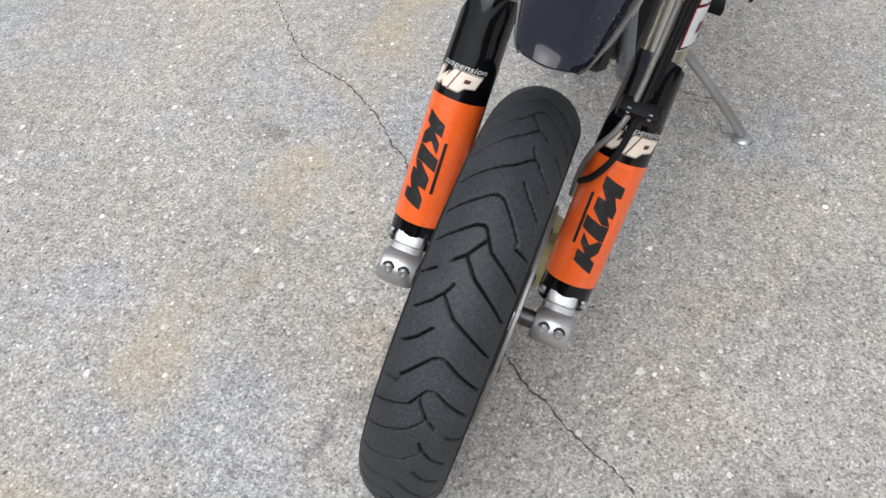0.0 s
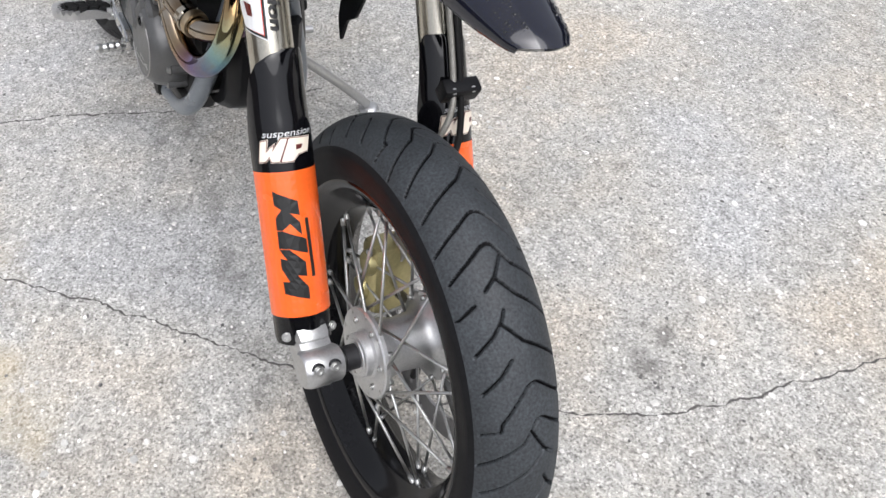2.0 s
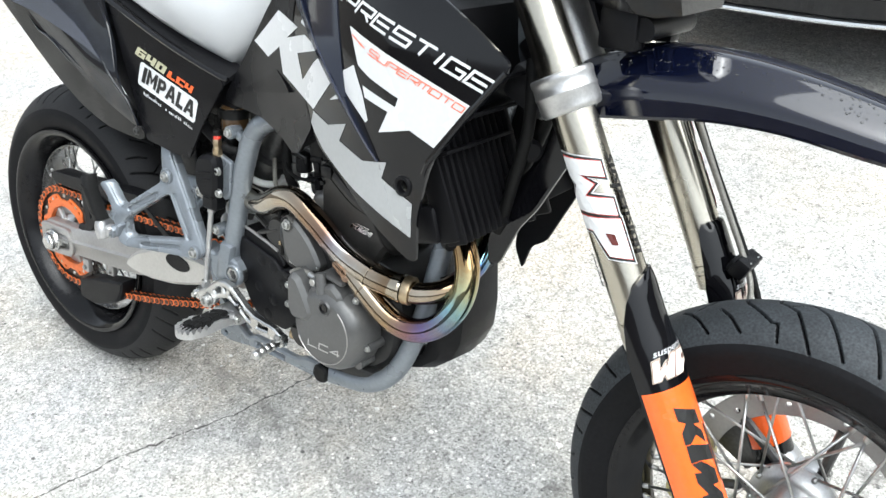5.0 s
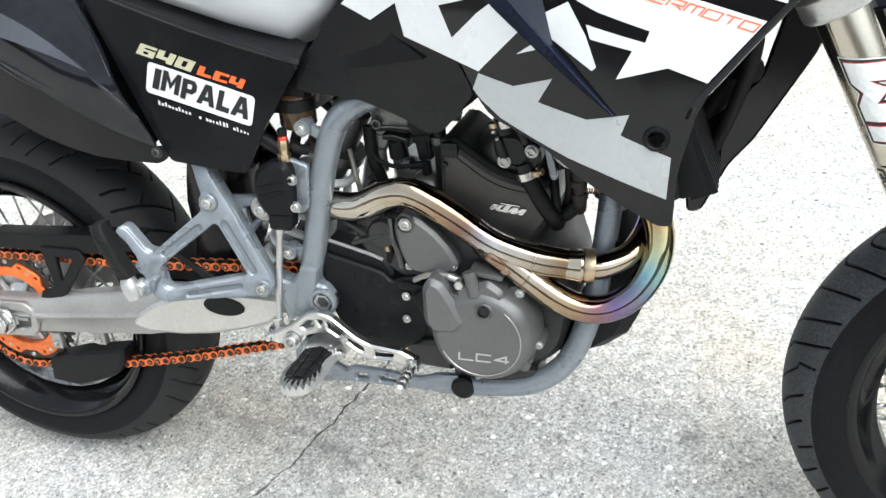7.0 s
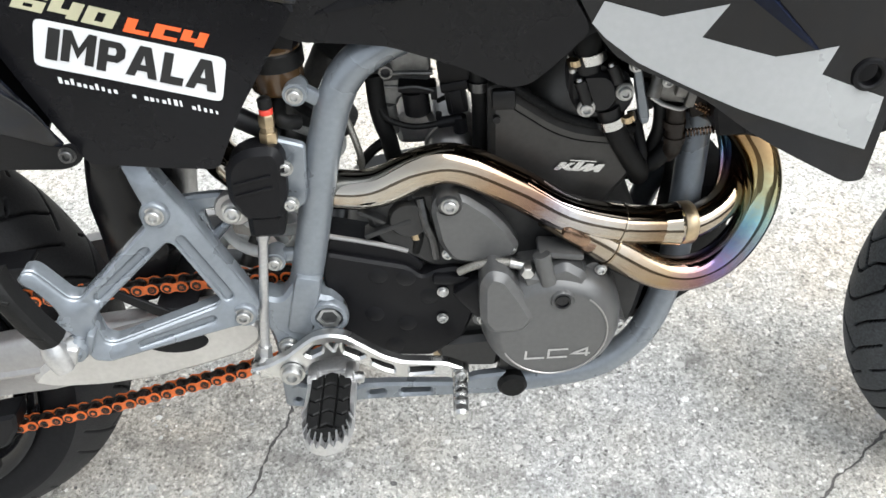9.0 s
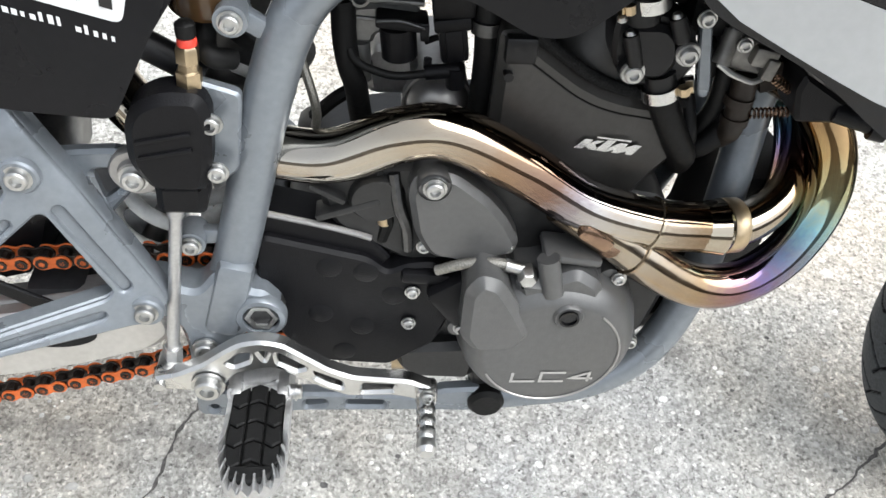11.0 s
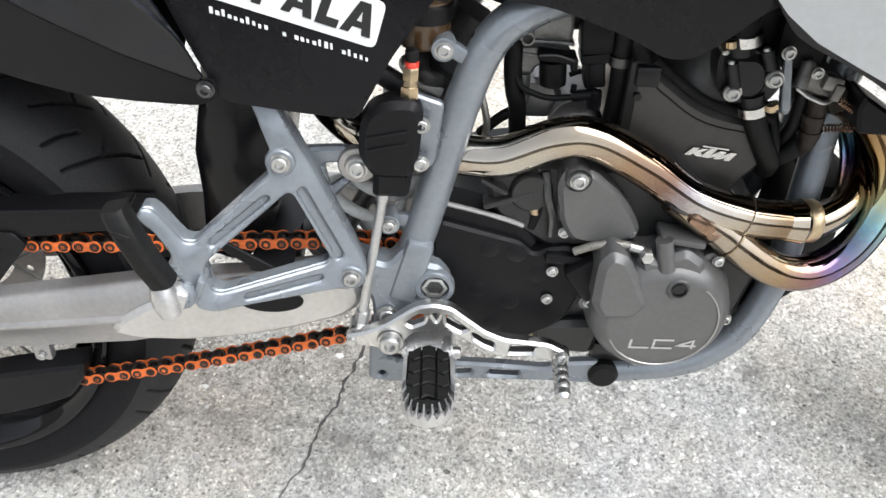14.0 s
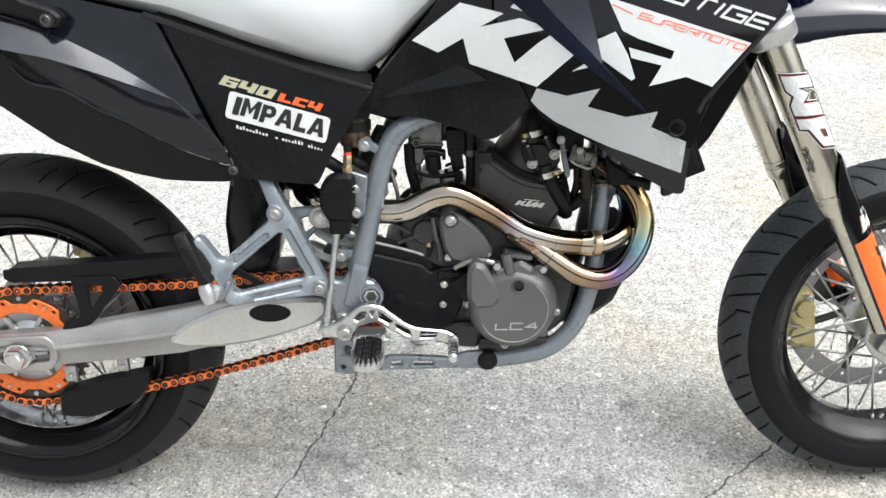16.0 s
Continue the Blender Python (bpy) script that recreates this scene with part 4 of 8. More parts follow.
# graphics: plain angular shapes, white above and silver below
for name, mat, pts in (
        ("white_graphic", WHITE, [(0.733, 0.862), (0.663, 0.809), (0.701, 0.792), (0.737, 0.813), (0.746, 0.777), (0.840, 0.748), (0.894, 0.799), (0.863, 0.824), (0.842, 0.810), (0.809, 0.781), (0.794, 0.814), (0.858, 0.829), (0.816, 0.842), (0.761, 0.829), (0.794, 0.848)]),
        ("white_graphic", WHITE, [(0.803, 0.856), (0.813, 0.868), (0.837, 0.846)]),
        ("white_graphic", WHITE, [(0.886, 0.771), (0.927, 0.798), (0.914, 0.779)]),
        ("white_graphic", WHITE, [(0.930, 0.871), (1.124, 0.809), (1.076, 0.751), (1.039, 0.765), (0.990, 0.753), (1.005, 0.781), (0.964, 0.791), (0.960, 0.805), (1.017, 0.789), (1.021, 0.800), (0.971, 0.817), (0.951, 0.827)]),
        ("white_graphic", WHITE, [(0.912, 0.812), (0.918, 0.794), (0.966, 0.760), (0.9705, 0.764), (0.9595, 0.795), (0.942, 0.826)]),
        ("silver_graphic", SILVER_DECAL, [(0.840, 0.746), (0.832, 0.728), (0.842, 0.7170), (0.866, 0.6995), (0.8972, 0.6855), (0.918, 0.6765), (0.942, 0.6665), (0.973, 0.6560), (1.043, 0.629), (1.046, 0.675), (0.996, 0.696), (1.004, 0.718), (0.961, 0.710), (0.909, 0.723), (0.925, 0.749), (0.881, 0.737)])):
    decal(name, pts, mat, shroud, on_tank, 0.0007)


def along(surface, p0, p1):
    """Writing on a surface along the line from p0 to p1, with its middle between them."""
    a, b = Vector(p0), Vector(p1)
    d = (b - a).normalized()
    n = Vector((-d.y, d.x))
    m = (a + b) / 2
    return lambda u, v, h: surface(*(m + d * u + n * v), h)


stroke_word("PRESTIGE", WHITE, shroud, on_tank, (0.905, 0.8975), (1.1400, 0.8265), 0.0165, 0.0036, 0.55, gap=0.22, h=0.0010, label="white letter of a wide word")
stroke_word("SUPERMOTO", RED_ORANGE, shroud, on_tank, (0.9690, 0.8442), (1.1130, 0.7995), 0.0078, 0.0012, 0.45, gap=0.18, h=0.0016, label="thin red letter")
decal("red_line", [(0.936, 0.861), (0.962, 0.8485), (0.963, 0.8495), (0.937, 0.862)], RED_ORANGE, shroud, on_tank, 0.0014)

SIDE = rounded([(0.300, 0.846), (0.435, 0.793), (0.587, 0.743), (0.600, 0.735), (0.545, 0.655), (0.516, 0.600), (0.470, 0.604), (0.405, 0.612), (0.385, 0.650)], 0.008)
side = part("side_panel", panel(SIDE, side_y, 0.004), BLACK_SATIN, moto, "satin black side panel with stickers")
part("panel_lip", loft([[V(x, side_y(x, z) + 0.001, z - 0.004), V(x, side_y(x, z) + 0.004, z + 0.003), V(x, -0.092, z + 0.020), V(x, -0.090, z + 0.012)] for x, z in ((0.296, 0.846), (0.36, 0.8215), (0.435, 0.792), (0.51, 0.767), (0.587, 0.742), (0.600, 0.737))]), BLACK_PLASTIC, side, "turned-in upper lip")
WHITE_ST = rounded([(0.394, 0.742), (0.541, 0.6995), (0.531, 0.662), (0.384, 0.7035)], 0.006)
decal("sticker", WHITE_ST, WHITE, side, on_side, 0.0006, "white sticker")

BLOCKS = {"6": ([(0, 0), (1, 0), (1, 0.62), (0.36, 0.62), (0.36, 0.76), (1, 0.76), (1, 1), (0, 1)], [(0.36, 0.2), (0.64, 0.2), (0.64, 0.4), (0.36, 0.4)]),
          "4": ([(0.62, 0), (1, 0), (1, 1), (0.62, 1), (0.62, 0.5), (0.36, 0.5), (0.36, 1), (0, 1), (0, 0.22), (0.62, 0.22)], None),
          "0": ([(0, 0), (1, 0), (1, 1), (0, 1)], [(0.36, 0.24), (0.62, 0.24), (0.62, 0.76), (0.36, 0.76)]),
          "L": ([(0, 0), (1, 0), (1, 0.3), (0.42, 0.3), (0.42, 1), (0, 1)], None),
          "C": ([(0, 0), (1, 0), (1, 0.28), (0.42, 0.28), (0.42, 0.72), (1, 0.72), (1, 1), (0, 1)], None)}


def block_letters(text, mat, p0, p1, up, label):
    """Heavy square letters between p0 and p1; up is the slanted rise of a letter."""
    a, b, c = Vector(p0), Vector(p1), Vector(up)
    n = len(text)
    for k, ch in enumerate(text):
        def cell(pts):
            return [tuple(a + (b - a) * ((k + 0.02 + q[0] * 0.90) / n) + c * q[1]) for q in pts]
        out, hole = BLOCKS[ch]
        decal("numeral" if ch.isdigit() else "letter", cell(out), mat, side, on_side, 0.0010, label, holes=[cell(hole)] if hole else ())


HEAVY = {"I": (0.42, [(0, 0), (1, 0), (1, 1), (0, 1)], None), "M": (1.15, [(0, 0), (0.27, 0), (0.27, 0.6), (0.5, 0.15), (0.73, 0.6), (0.73, 0), (1, 0), (1, 1), (0.75, 1), (0.5, 0.5), (0.25, 1), (0, 1)], None),
         "P": (0.92, [(0, 0), (0.36, 0), (0.36, 0.34), (0.75, 0.34), (1, 0.54), (1, 0.82), (0.78, 1), (0, 1)], [(0.36, 0.56), (0.62, 0.56), (0.68, 0.67), (0.62, 0.79), (0.36, 0.79)]),
         "A": (1.12, [(0, 0), (0.29, 0), (0.35, 0.2), (0.65, 0.2), (0.71, 0), (1, 0), (0.68, 1), (0.32, 1)], [(0.42, 0.4), (0.58, 0.4), (0.5, 0.7)]), "L": (0.80, [(0, 0), (1, 0), (1, 0.27), (0.42, 0.27), (0.42, 1), (0, 1)], None)}
SA, SB = Vector((0.3945, 0.7085)), Vector((0.5270, 0.6700))
sd = (SB - SA).normalized()
sn = Vector((-sd.y, sd.x))
su = (SB - SA).length / (sum(HEAVY[c][0] for c in "IMPALA") + 5 * 0.10)
run = 0.0
for k, c in enumerate("IMPALA"):
    wide, out, hole = HEAVY[c]
    hop = (0.0, 0.0010, -0.0006, 0.0008, 0.0, 0.0006)[k]
    def cell(pts):
        return [tuple(SA + sd * (run + (q[0] * wide + 0.10 * q[1]) * su) + sn * (hop + q[1] * 0.0270)) for q in pts]
    decal("letter", cell(out), DECAL_BLACK, side, on_side, 0.0012, "heavy black letter", holes=[cell(hole)] if hole else ())
    run += (wide + 0.10) * su
block_letters("640", KHAKI, (0.3782, 0.7521), (0.4565, 0.7284), (0.0098, 0.0126), "pale khaki block numeral")
block_letters("LC4", RED_ORANGE, (0.4618, 0.7268), (0.5258, 0.7089), (0.0070, 0.0109), "orange block letter")
bars = random.Random(21)
for k in range(27):
    if k in (10, 11, 13, 21):
        continue
    u0 = 0.400 + 0.00475 * k
    z0 = 0.6905 - (u0 - 0.396) * 0.287 + bars.uniform(-0.0005, 0.0005)
    wd, tall = bars.uniform(0.0018, 0.0034), bars.choice((0.0032, 0.0036, 0.0054))
    base = z0 - 0.0022
    decal("sticker_bar", [(u0, base), (u0 + wd, base - wd * 0.28), (u0 + wd, base + tall - wd * 0.28), (u0, base + tall)], WHITE, side, on_side, 0.0006)


def crease_z(x):
    return 0.800 - 0.62 * (x - 0.081) + 0.30 * max(0.0, x - 0.27)


def rear_y(x, z):
    c = crease_z(x)
    up, down = max(0.0, z - c), max(0.0, c - z)
    bulge = 0.012 * math.exp(-((z - c - 0.055) / 0.03) ** 2)
    return -(0.150 - 0.22 * down - 0.10 * up + bulge)


UPPER = rounded([(-0.05, 0.895), (0.06, 0.905), (0.284, 0.852), (0.300, 0.838), (0.382, 0.655), (0.392, 0.634), (0.383, 0.634), (0.327, 0.655), (0.265, 0.687), (0.153, 0.755), (0.081, 0.800), (-0.02, 0.860)], 0.006)
LOWER = rounded([(-0.05, 0.872), (-0.02, 0.857), (0.081, 0.797), (0.153, 0.752), (0.265, 0.684), (0.327, 0.652), (0.383, 0.631), (0.398, 0.634), (0.402, 0.618), (0.392, 0.610), (0.380, 0.606), (0.330, 0.6065), (0.285, 0.609), (0.235, 0.6195), (0.190, 0.633), (0.123, 0.669), (0.056, 0.721), (-0.05, 0.812)], 0.005)
part("rear_side_panel", panel(UPPER, rear_y, 0.004, cuts=5), TAIL_GLOSS, moto, "gloss black rear side panel")


def shelf_top(x):
    """Upper edge of the bright ledge, which falls towards its tip."""
    return 0.8540 - 0.30 * (x - 0.0883) - 1.05 * max(0.0, x - 0.0883) ** 2


def shelf_y(x, z):
    """A ledge that leans outwards below its upper edge, so that it faces the sky."""
    return rear_y(x, shelf_top(x)) - 0.0015 - 0.52 * max(0.0, shelf_top(x) - z)


part("panel_shelf", panel([(0.00, 0.872), (0.05, 0.862), (0.0883, shelf_top(0.0883)), (0.13, shelf_top(0.13)), (0.1746, shelf_top(0.1746)), (0.2316, shelf_top(0.2316)), (0.2764, shelf_top(0.2764)), (0.3161, 0.7345), (0.2718, 0.7515), (0.2181, 0.773), (0.1499, 0.7976), (0.0787, 0.8151), (0.00, 0.836)], shelf_y, 0.014, cuts=5), LEDGE, moto, "raised blue-black ledge of the tail panel")
for pts in ([(0.1423, 0.7638), (0.2006, 0.7338), (0.2738, 0.6958)], [(0.0864, 0.7833), (0.1101, 0.7606), (0.159, 0.7489), (0.2081, 0.719), (0.2823, 0.6857)], [(0.305, 0.745), (0.3363, 0.7133), (0.3706, 0.6772), (0.3880, 0.6461)], [(0.286, 0.838), (0.318, 0.790), (0.350, 0.722)]):
    part("panel_strake", tube([(x, rear_y(x, z) + 0.0008, z) for x, z in pts], [0.0008, 0.0034, 0.0008], seg=8), TAIL_GLOSS, moto, "raised gloss black strake")
lug = part("tail_bracket", plate(rounded([(0.02, 0.905), (0.03, 0.872), (0.108, 0.8582), (0.1439, 0.8486), (0.1518, 0.8393), (0.173, 0.839), (0.1822, 0.8526), (0.1699, 0.8641), (0.1345, 0.8759), (0.09, 0.900)], 0.005), -0.176, -0.150, bevel=0.004), BLACK_PLASTIC, moto, "black bracket bolted to the tail")
part("inner_fender", panel(LOWER, lambda x, z: rear_y(x, z) + 0.003, 0.004, cuts=5), BLACK_PLASTIC, moto, "matt black inner fender")
part("side_panel", panel(SIDE, lambda x, z: -side_y(x, z), 0.004), BLACK_SATIN, moto)
part("rear_side_panel", panel(UPPER, lambda x, z: -rear_y(x, z), 0.004), BLACK_GLOSS, moto)
part("inner_fender", panel(LOWER, lambda x, z: -rear_y(x, z), 0.004), BLACK_PLASTIC, moto)
bolt(moto, (0.393, -0.150, 0.627), 0.006, mat=DARK_STEEL)
bolt(lug, (0.1625, -0.177, 0.8500), 0.0075, mat=DARK_STEEL)

# seat: a padded bench with a rolled lower edge
sect = []
for x, low, top, w in ((0.10, 0.885, 0.965, 0.110), (0.22, 0.862, 0.955, 0.128), (0.32, 0.838, 0.945, 0.134), (0.42, 0.799, 0.925, 0.134), (0.50, 0.772, 0.905, 0.128), (0.58, 0.745, 0.900, 0.114), (0.625, 0.78, 0.905, 0.108), (0.70, 0.858, 0.925, 0.095), (0.74, 0.90, 0.94, 0.085)):
    ring = []
    for k in range(16):
        a = 2 * math.pi * k / 16
        ca, sa = math.cos(a), math.sin(a)
        y = math.copysign(abs(ca) ** 0.55, ca) * w
        z = (low + top) / 2 + math.copysign(abs(sa) ** 0.6, sa) * (top - low) / 2
        ring.append(V(x, y, z))
    sect.append(ring)
part("seat", loft(sect), SEAT, moto, "silver-grey vinyl seat")
part("seat_trim", tube([(0.284, -0.141, 0.853), (0.435, -0.140, 0.797), (0.52, -0.136, 0.768), (0.588, -0.128, 0.746), (0.602, -0.124, 0.742)], 0.0045, seg=8), BLACK_GLOSS, moto, "black seat edge strip")

# rear mudguard over the tyre and tail
part("rear_fender", loft([[V(x, s * w, z + b) for s, b in ((-1, 0), (-0.6, 0.03), (0, 0.04), (0.6, 0.03), (1, 0), (0.6, 0.02), (0, 0.03), (-0.6, 0.02))]
                          for x, z, w in ((-0.35, 0.93, 0.06), (-0.15, 0.87, 0.09), (0.0, 0.83, 0.12), (0.15, 0.78, 0.13), (0.30, 0.70, 0.12), (0.36, 0.62, 0.11))]), BLACK_PLASTIC, moto, "matt black rear mudguard")


# ---- fork and front fender ----
FD = V(0.448, 0, -0.894).normalized()            # down along the legs
FT = V(1.1865, 0, 0.8132)                           # on the leg's axis, at the lower clamp
FN = V(0.894, 0, 0.448).normalized()              # ahead, across the legs


def leg(y, d, n=0.0, side_off=0.0):
    """A point d metres below the lower clamp, n ahead of the leg."""
    p = FT + FD * d + FN * n
    return V(p.x, y + side_off, p.z)


def guard_shape(y, rnd_out):
    """The plastic guard: a half pipe that wraps the front of the lower leg, with a rounded top."""
    rows = []
    n = 14
    for d, wid, rr in ((0.216, 0.34, 0.034), (0.221, 0.54, 0.035), (0.230, 0.70, 0.036), (0.246, 0.82, 0.036), (0.27, 0.92, 0.036), (0.295, 0.97, 0.0365), (0.31, 1.0, 0.0375), (0.40, 1.0, 0.037), (0.50, 1.0, 0.036), (0.565, 1.0, 0.036), (0.574, 0.98, 0.035)):
        outer, inner = [], []
        for k in range(n + 1):
            a = (k / n - 0.5) * math.pi * 1.12 * wid - rnd_out * (1 - wid) * 1.2 + (0.38 * max(0.0, min(1.0, (0.36 - d) / 0.10)) if rnd_out > 0 else 0.0)
            for ring, r in ((outer, rr), (inner, rr - 0.003)):
                p = leg(y, d) + FN * (math.cos(a) * r - 0.004) + V(0, math.sin(a) * r, 0)
                ring.append(p)
        rows.append(outer + inner[::-1])
    return loft(rows)


def on_guard(y):
    def place(u, v, h):
        """u: around, to the machine's left seen from ahead; v: up along the leg, from its middle."""
        a = u / 0.037
        r = 0.0372 + h
        return leg(y, 0.40 - v) + FN * (math.cos(a) * r - 0.004) + V(0, math.sin(a) * r, 0)
    return place


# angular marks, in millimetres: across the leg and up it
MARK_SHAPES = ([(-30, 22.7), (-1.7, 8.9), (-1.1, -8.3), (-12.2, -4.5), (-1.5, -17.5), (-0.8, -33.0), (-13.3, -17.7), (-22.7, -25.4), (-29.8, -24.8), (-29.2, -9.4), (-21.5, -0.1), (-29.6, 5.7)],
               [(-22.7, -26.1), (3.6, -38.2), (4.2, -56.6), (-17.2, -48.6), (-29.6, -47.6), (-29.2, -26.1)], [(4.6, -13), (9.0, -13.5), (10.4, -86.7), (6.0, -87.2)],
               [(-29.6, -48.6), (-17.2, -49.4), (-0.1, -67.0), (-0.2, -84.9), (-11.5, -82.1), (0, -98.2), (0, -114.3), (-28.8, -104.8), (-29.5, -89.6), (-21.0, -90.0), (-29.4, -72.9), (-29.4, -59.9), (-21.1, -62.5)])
for sgn in (-1, 1):
    y = 0.113 * sgn
    fork = part("fork_leg", lathe([(0.0, -0.34), (0.025, -0.34), (0.0255, -0.09), (0.0265, -0.04), (0.0265, 0.240), (0.0266, 0.2715), (0.0276, 0.2720), (0.0278, 0.2730), (0.0278, 0.2790), (0.0276, 0.2800), (0.0267, 0.2805), (0.0267, 0.2845), (0.0276, 0.2850), (0.0278, 0.2860), (0.0278, 0.3040), (0.0274, 0.3055), (0.0215, 0.3065), (0.0200, 0.3075), (0.0200, 0.53), (0, 0.53)],
                                  leg(y, 0), FD, 36), TITAN, moto, "titanium-grey upside-down fork leg")
    part("fork_lower_tube", lathe([(0.0, 0.27), (0.0195, 0.27), (0.0195, 0.535), (0, 0.535)], leg(y, 0), FD, 24), POLISHED, fork, "polished lower fork tube")
    g = part("fork_guard", guard_shape(y, sgn), BLACK_GLOSS, moto, "gloss black and orange fork guard")
    pl = on_guard(y)
    decal("orange_band", [(-0.061, -0.136), (0.061, -0.136), (0.061, 0.045), (-0.061, 0.045)], ORANGE, g, pl, 0.0006, "orange sticker band", cuts=5)
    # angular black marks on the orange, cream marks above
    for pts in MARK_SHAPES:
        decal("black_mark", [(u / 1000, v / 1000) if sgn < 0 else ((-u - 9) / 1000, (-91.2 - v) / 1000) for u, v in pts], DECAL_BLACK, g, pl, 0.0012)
    shift = 0.0 if sgn < 0 else 17.0
    MARKS = ([(-37, 81), (-29, 82.3), (-31.3, 68.9), (-21.8, 76.5), (-23.5, 69.5), (-12.8, 83.6), (-5.6, 83.5), (-16.4, 57.7), (-25.5, 57.3), (-27.2, 64.1), (-33.5, 57.8), (-42, 57.2)],
             [(-3.7, 83.5), (24.9, 82.0), (19.5, 66.2), (5.5, 64.0), (-1.1, 56.8), (-14.5, 57.1)])
    for pts in MARKS:
        decal("mark_edge", [((u + shift) / 1000, v / 1000) for u, v in shrink(pts, -1.5)], CREAM, g, pl, 0.0008)
        decal("mark_red", [((u + shift) / 1000, v / 1000) for u, v in shrink(pts, -1.0)], MAROON, g, pl, 0.0012)
        decal("cream_mark", [((u + shift) / 1000, v / 1000) for u, v in pts], CREAM, g, pl, 0.0016)
    decal("dark_mark", [((u + shift) / 1000, v / 1000) for u, v in ((4.0, 75.4), (12.4, 75.4), (10.2, 70.4), (3.0, 69.6))], MAROON, g, pl, 0.0020)
    lettering("lettering", "suspension", WHITE, g, (lambda q, o: lambda u, v, h: q(u + o, v + 0.0895, h))(pl, -0.003 if sgn < 0 else 0.014), 0.0115, shear=0.25, width=1.25, depth=0.0012, label="white lettering")
    # axle clamp with its pinch bolts
    clamp = part("axle_clamp", join(box(leg(y, 0.562, 0.004), (0.052, 0.044, 0.052), 0.010, (0, 27, 0)), box(leg(y, 0.598, 0.026), (0.066, 0.046, 0.046), 0.011, (0, 27, 0)),
                                    lathe([(0.0, -0.026), (0.021, -0.026), (0.024, -0.022), (0.024, 0.022), (0.021, 0.026), (0, 0.026)], (FRONT_C[0], y, FRONT_C[2]), (0, 1, 0), 28)), SILVER, moto, "cast aluminium axle clamp")
    for dy in (-0.011, 0.011):
        part("bolt_recess", lathe([(0.0, 0.0), (0.0086, 0.0), (0.0094, -0.001), (0.0094, -0.006)], leg(y + dy, 0.597, 0.0645), FN, 18), BLACK_METAL, clamp, "dark bolt recess")
        bolt(clamp, leg(y + dy, 0.597, 0.0648), 0.0056, FN)
    for dy in (-0.030, 0.030):
        bolt(g, leg(y + dy, 0.562, 0.018), 0.0050, FN + V(0, dy * 12, 0))
    part("lower_clamp_ring", lathe([(0.027, -0.028), (0.0355, -0.028), (0.0372, -0.0265), (0.0376, -0.024), (0.0376, -0.0205), (0.0366, -0.0185), (0.0366, -0.009), (0.0376, -0.0075), (0.0376, -0.0055), (0.0364, -0.004), (0.0362, 0.012), (0.0350, 0.016), (0.0325, 0.018), (0.027, 0.018)], leg(y, 0), FD, 40),
         SILVER, moto, "cast silver lower fork clamp")
part("lower_triple_clamp", join(box(leg(0, -0.006, -0.012), (0.060, 0.20, 0.030), 0.010, (0, 27, 0)), rod(leg(0, 0.03, -0.03), leg(0, -0.26, -0.03), 0.028, 20)), SILVER, moto, "cast aluminium lower triple clamp")
part("front_axle", rod((FRONT_C[0], -0.128, FRONT_C[2]), (FRONT_C[0], 0.128, FRONT_C[2]), 0.0125, 20), DARK_STEEL, moto, "front axle")
part("axle_spacer", rod((FRONT_C[0], -0.082, FRONT_C[2]), (FRONT_C[0], -0.040, FRONT_C[2]), 0.0165, 20), BLACK_METAL, moto, "black axle spacer")

# front fender: a long beak with a narrow flat spine, gently curved flanks and a turned-down skirt
PROFILE = ((-1, 0.0), (-0.995, 0.2), (-0.985, 0.36), (-0.955, 0.455), (-0.90, 0.54), (-0.80, 0.655), (-0.68, 0.775), (-0.57, 0.875), (-0.49, 0.945), (-0.455, 0.985), (-0.425, 1.005), (-0.25, 1.030), (-0.06, 1.045))
PROFILE += tuple((-s_, l_) for s_, l_ in reversed(PROFILE))
STATIONS = [(1.150, 0.836, 0.052, 0.780), (1.20, 0.856, 0.062, 0.785), (1.26, 0.868, 0.068, 0.795), (1.34, 0.868, 0.070, 0.806), (1.42, 0.858, 0.067, 0.806), (1.50, 0.840, 0.058, 0.794), (1.56, 0.821, 0.0465, 0.786),
            (1.590, 0.808, 0.0395, 0.7845), (1.608, 0.799, 0.0345, 0.784), (1.617, 0.791, 0.029, 0.7838)]
tops = spline([(x, z, 0) for x, z, w, low in STATIONS], 4)
lows = spline([(x, low, w) for x, z, w, low in STATIONS], 4)
skin = []
for (x, z, _), (_, low, w) in zip(tops, lows):
    tip = max(0.0, (x - 1.55) / 0.067) ** 2 * 0.015
    skin.append([V(x + tip * (1 - s_ * s_), s_ * w, low + (z - low) * l_) for s_, l_ in PROFILE])
fs = [row + [V(p.x - 0.003, p.y * 0.95, p.z - 0.004) for p in reversed(row)] for row in skin]
fender = part("front_fender", loft(fs), FENDER, moto, "glossy blue-black front fender with rain drops")
# rain drops on the fender
DROP = material("rain_water", (0.008, 0.009, 0.012), 0.03, spec=0.6, grain=0.02, stain=0.02)
rnd = random.Random(11)
bm = bmesh.new()


def drop(bm, p, n, r):
    """A flat bead of water."""
    x_, y_, z_ = basis(n)
    low = [bm.verts.new(p + x_ * (r * math.cos(a)) + y_ * (r * math.sin(a))) for a in (2 * math.pi * k / 7 for k in range(7))]
    mid = [bm.verts.new(p + (v.co - p) * 0.72 + z_ * (r * 0.34)) for v in low]
    top = bm.verts.new(p + z_ * (r * 0.46))
    for k in range(7):
        bm.faces.new((low[k], low[(k + 1) % 7], mid[(k + 1) % 7], mid[k]))
        bm.faces.new((mid[k], mid[(k + 1) % 7], top))


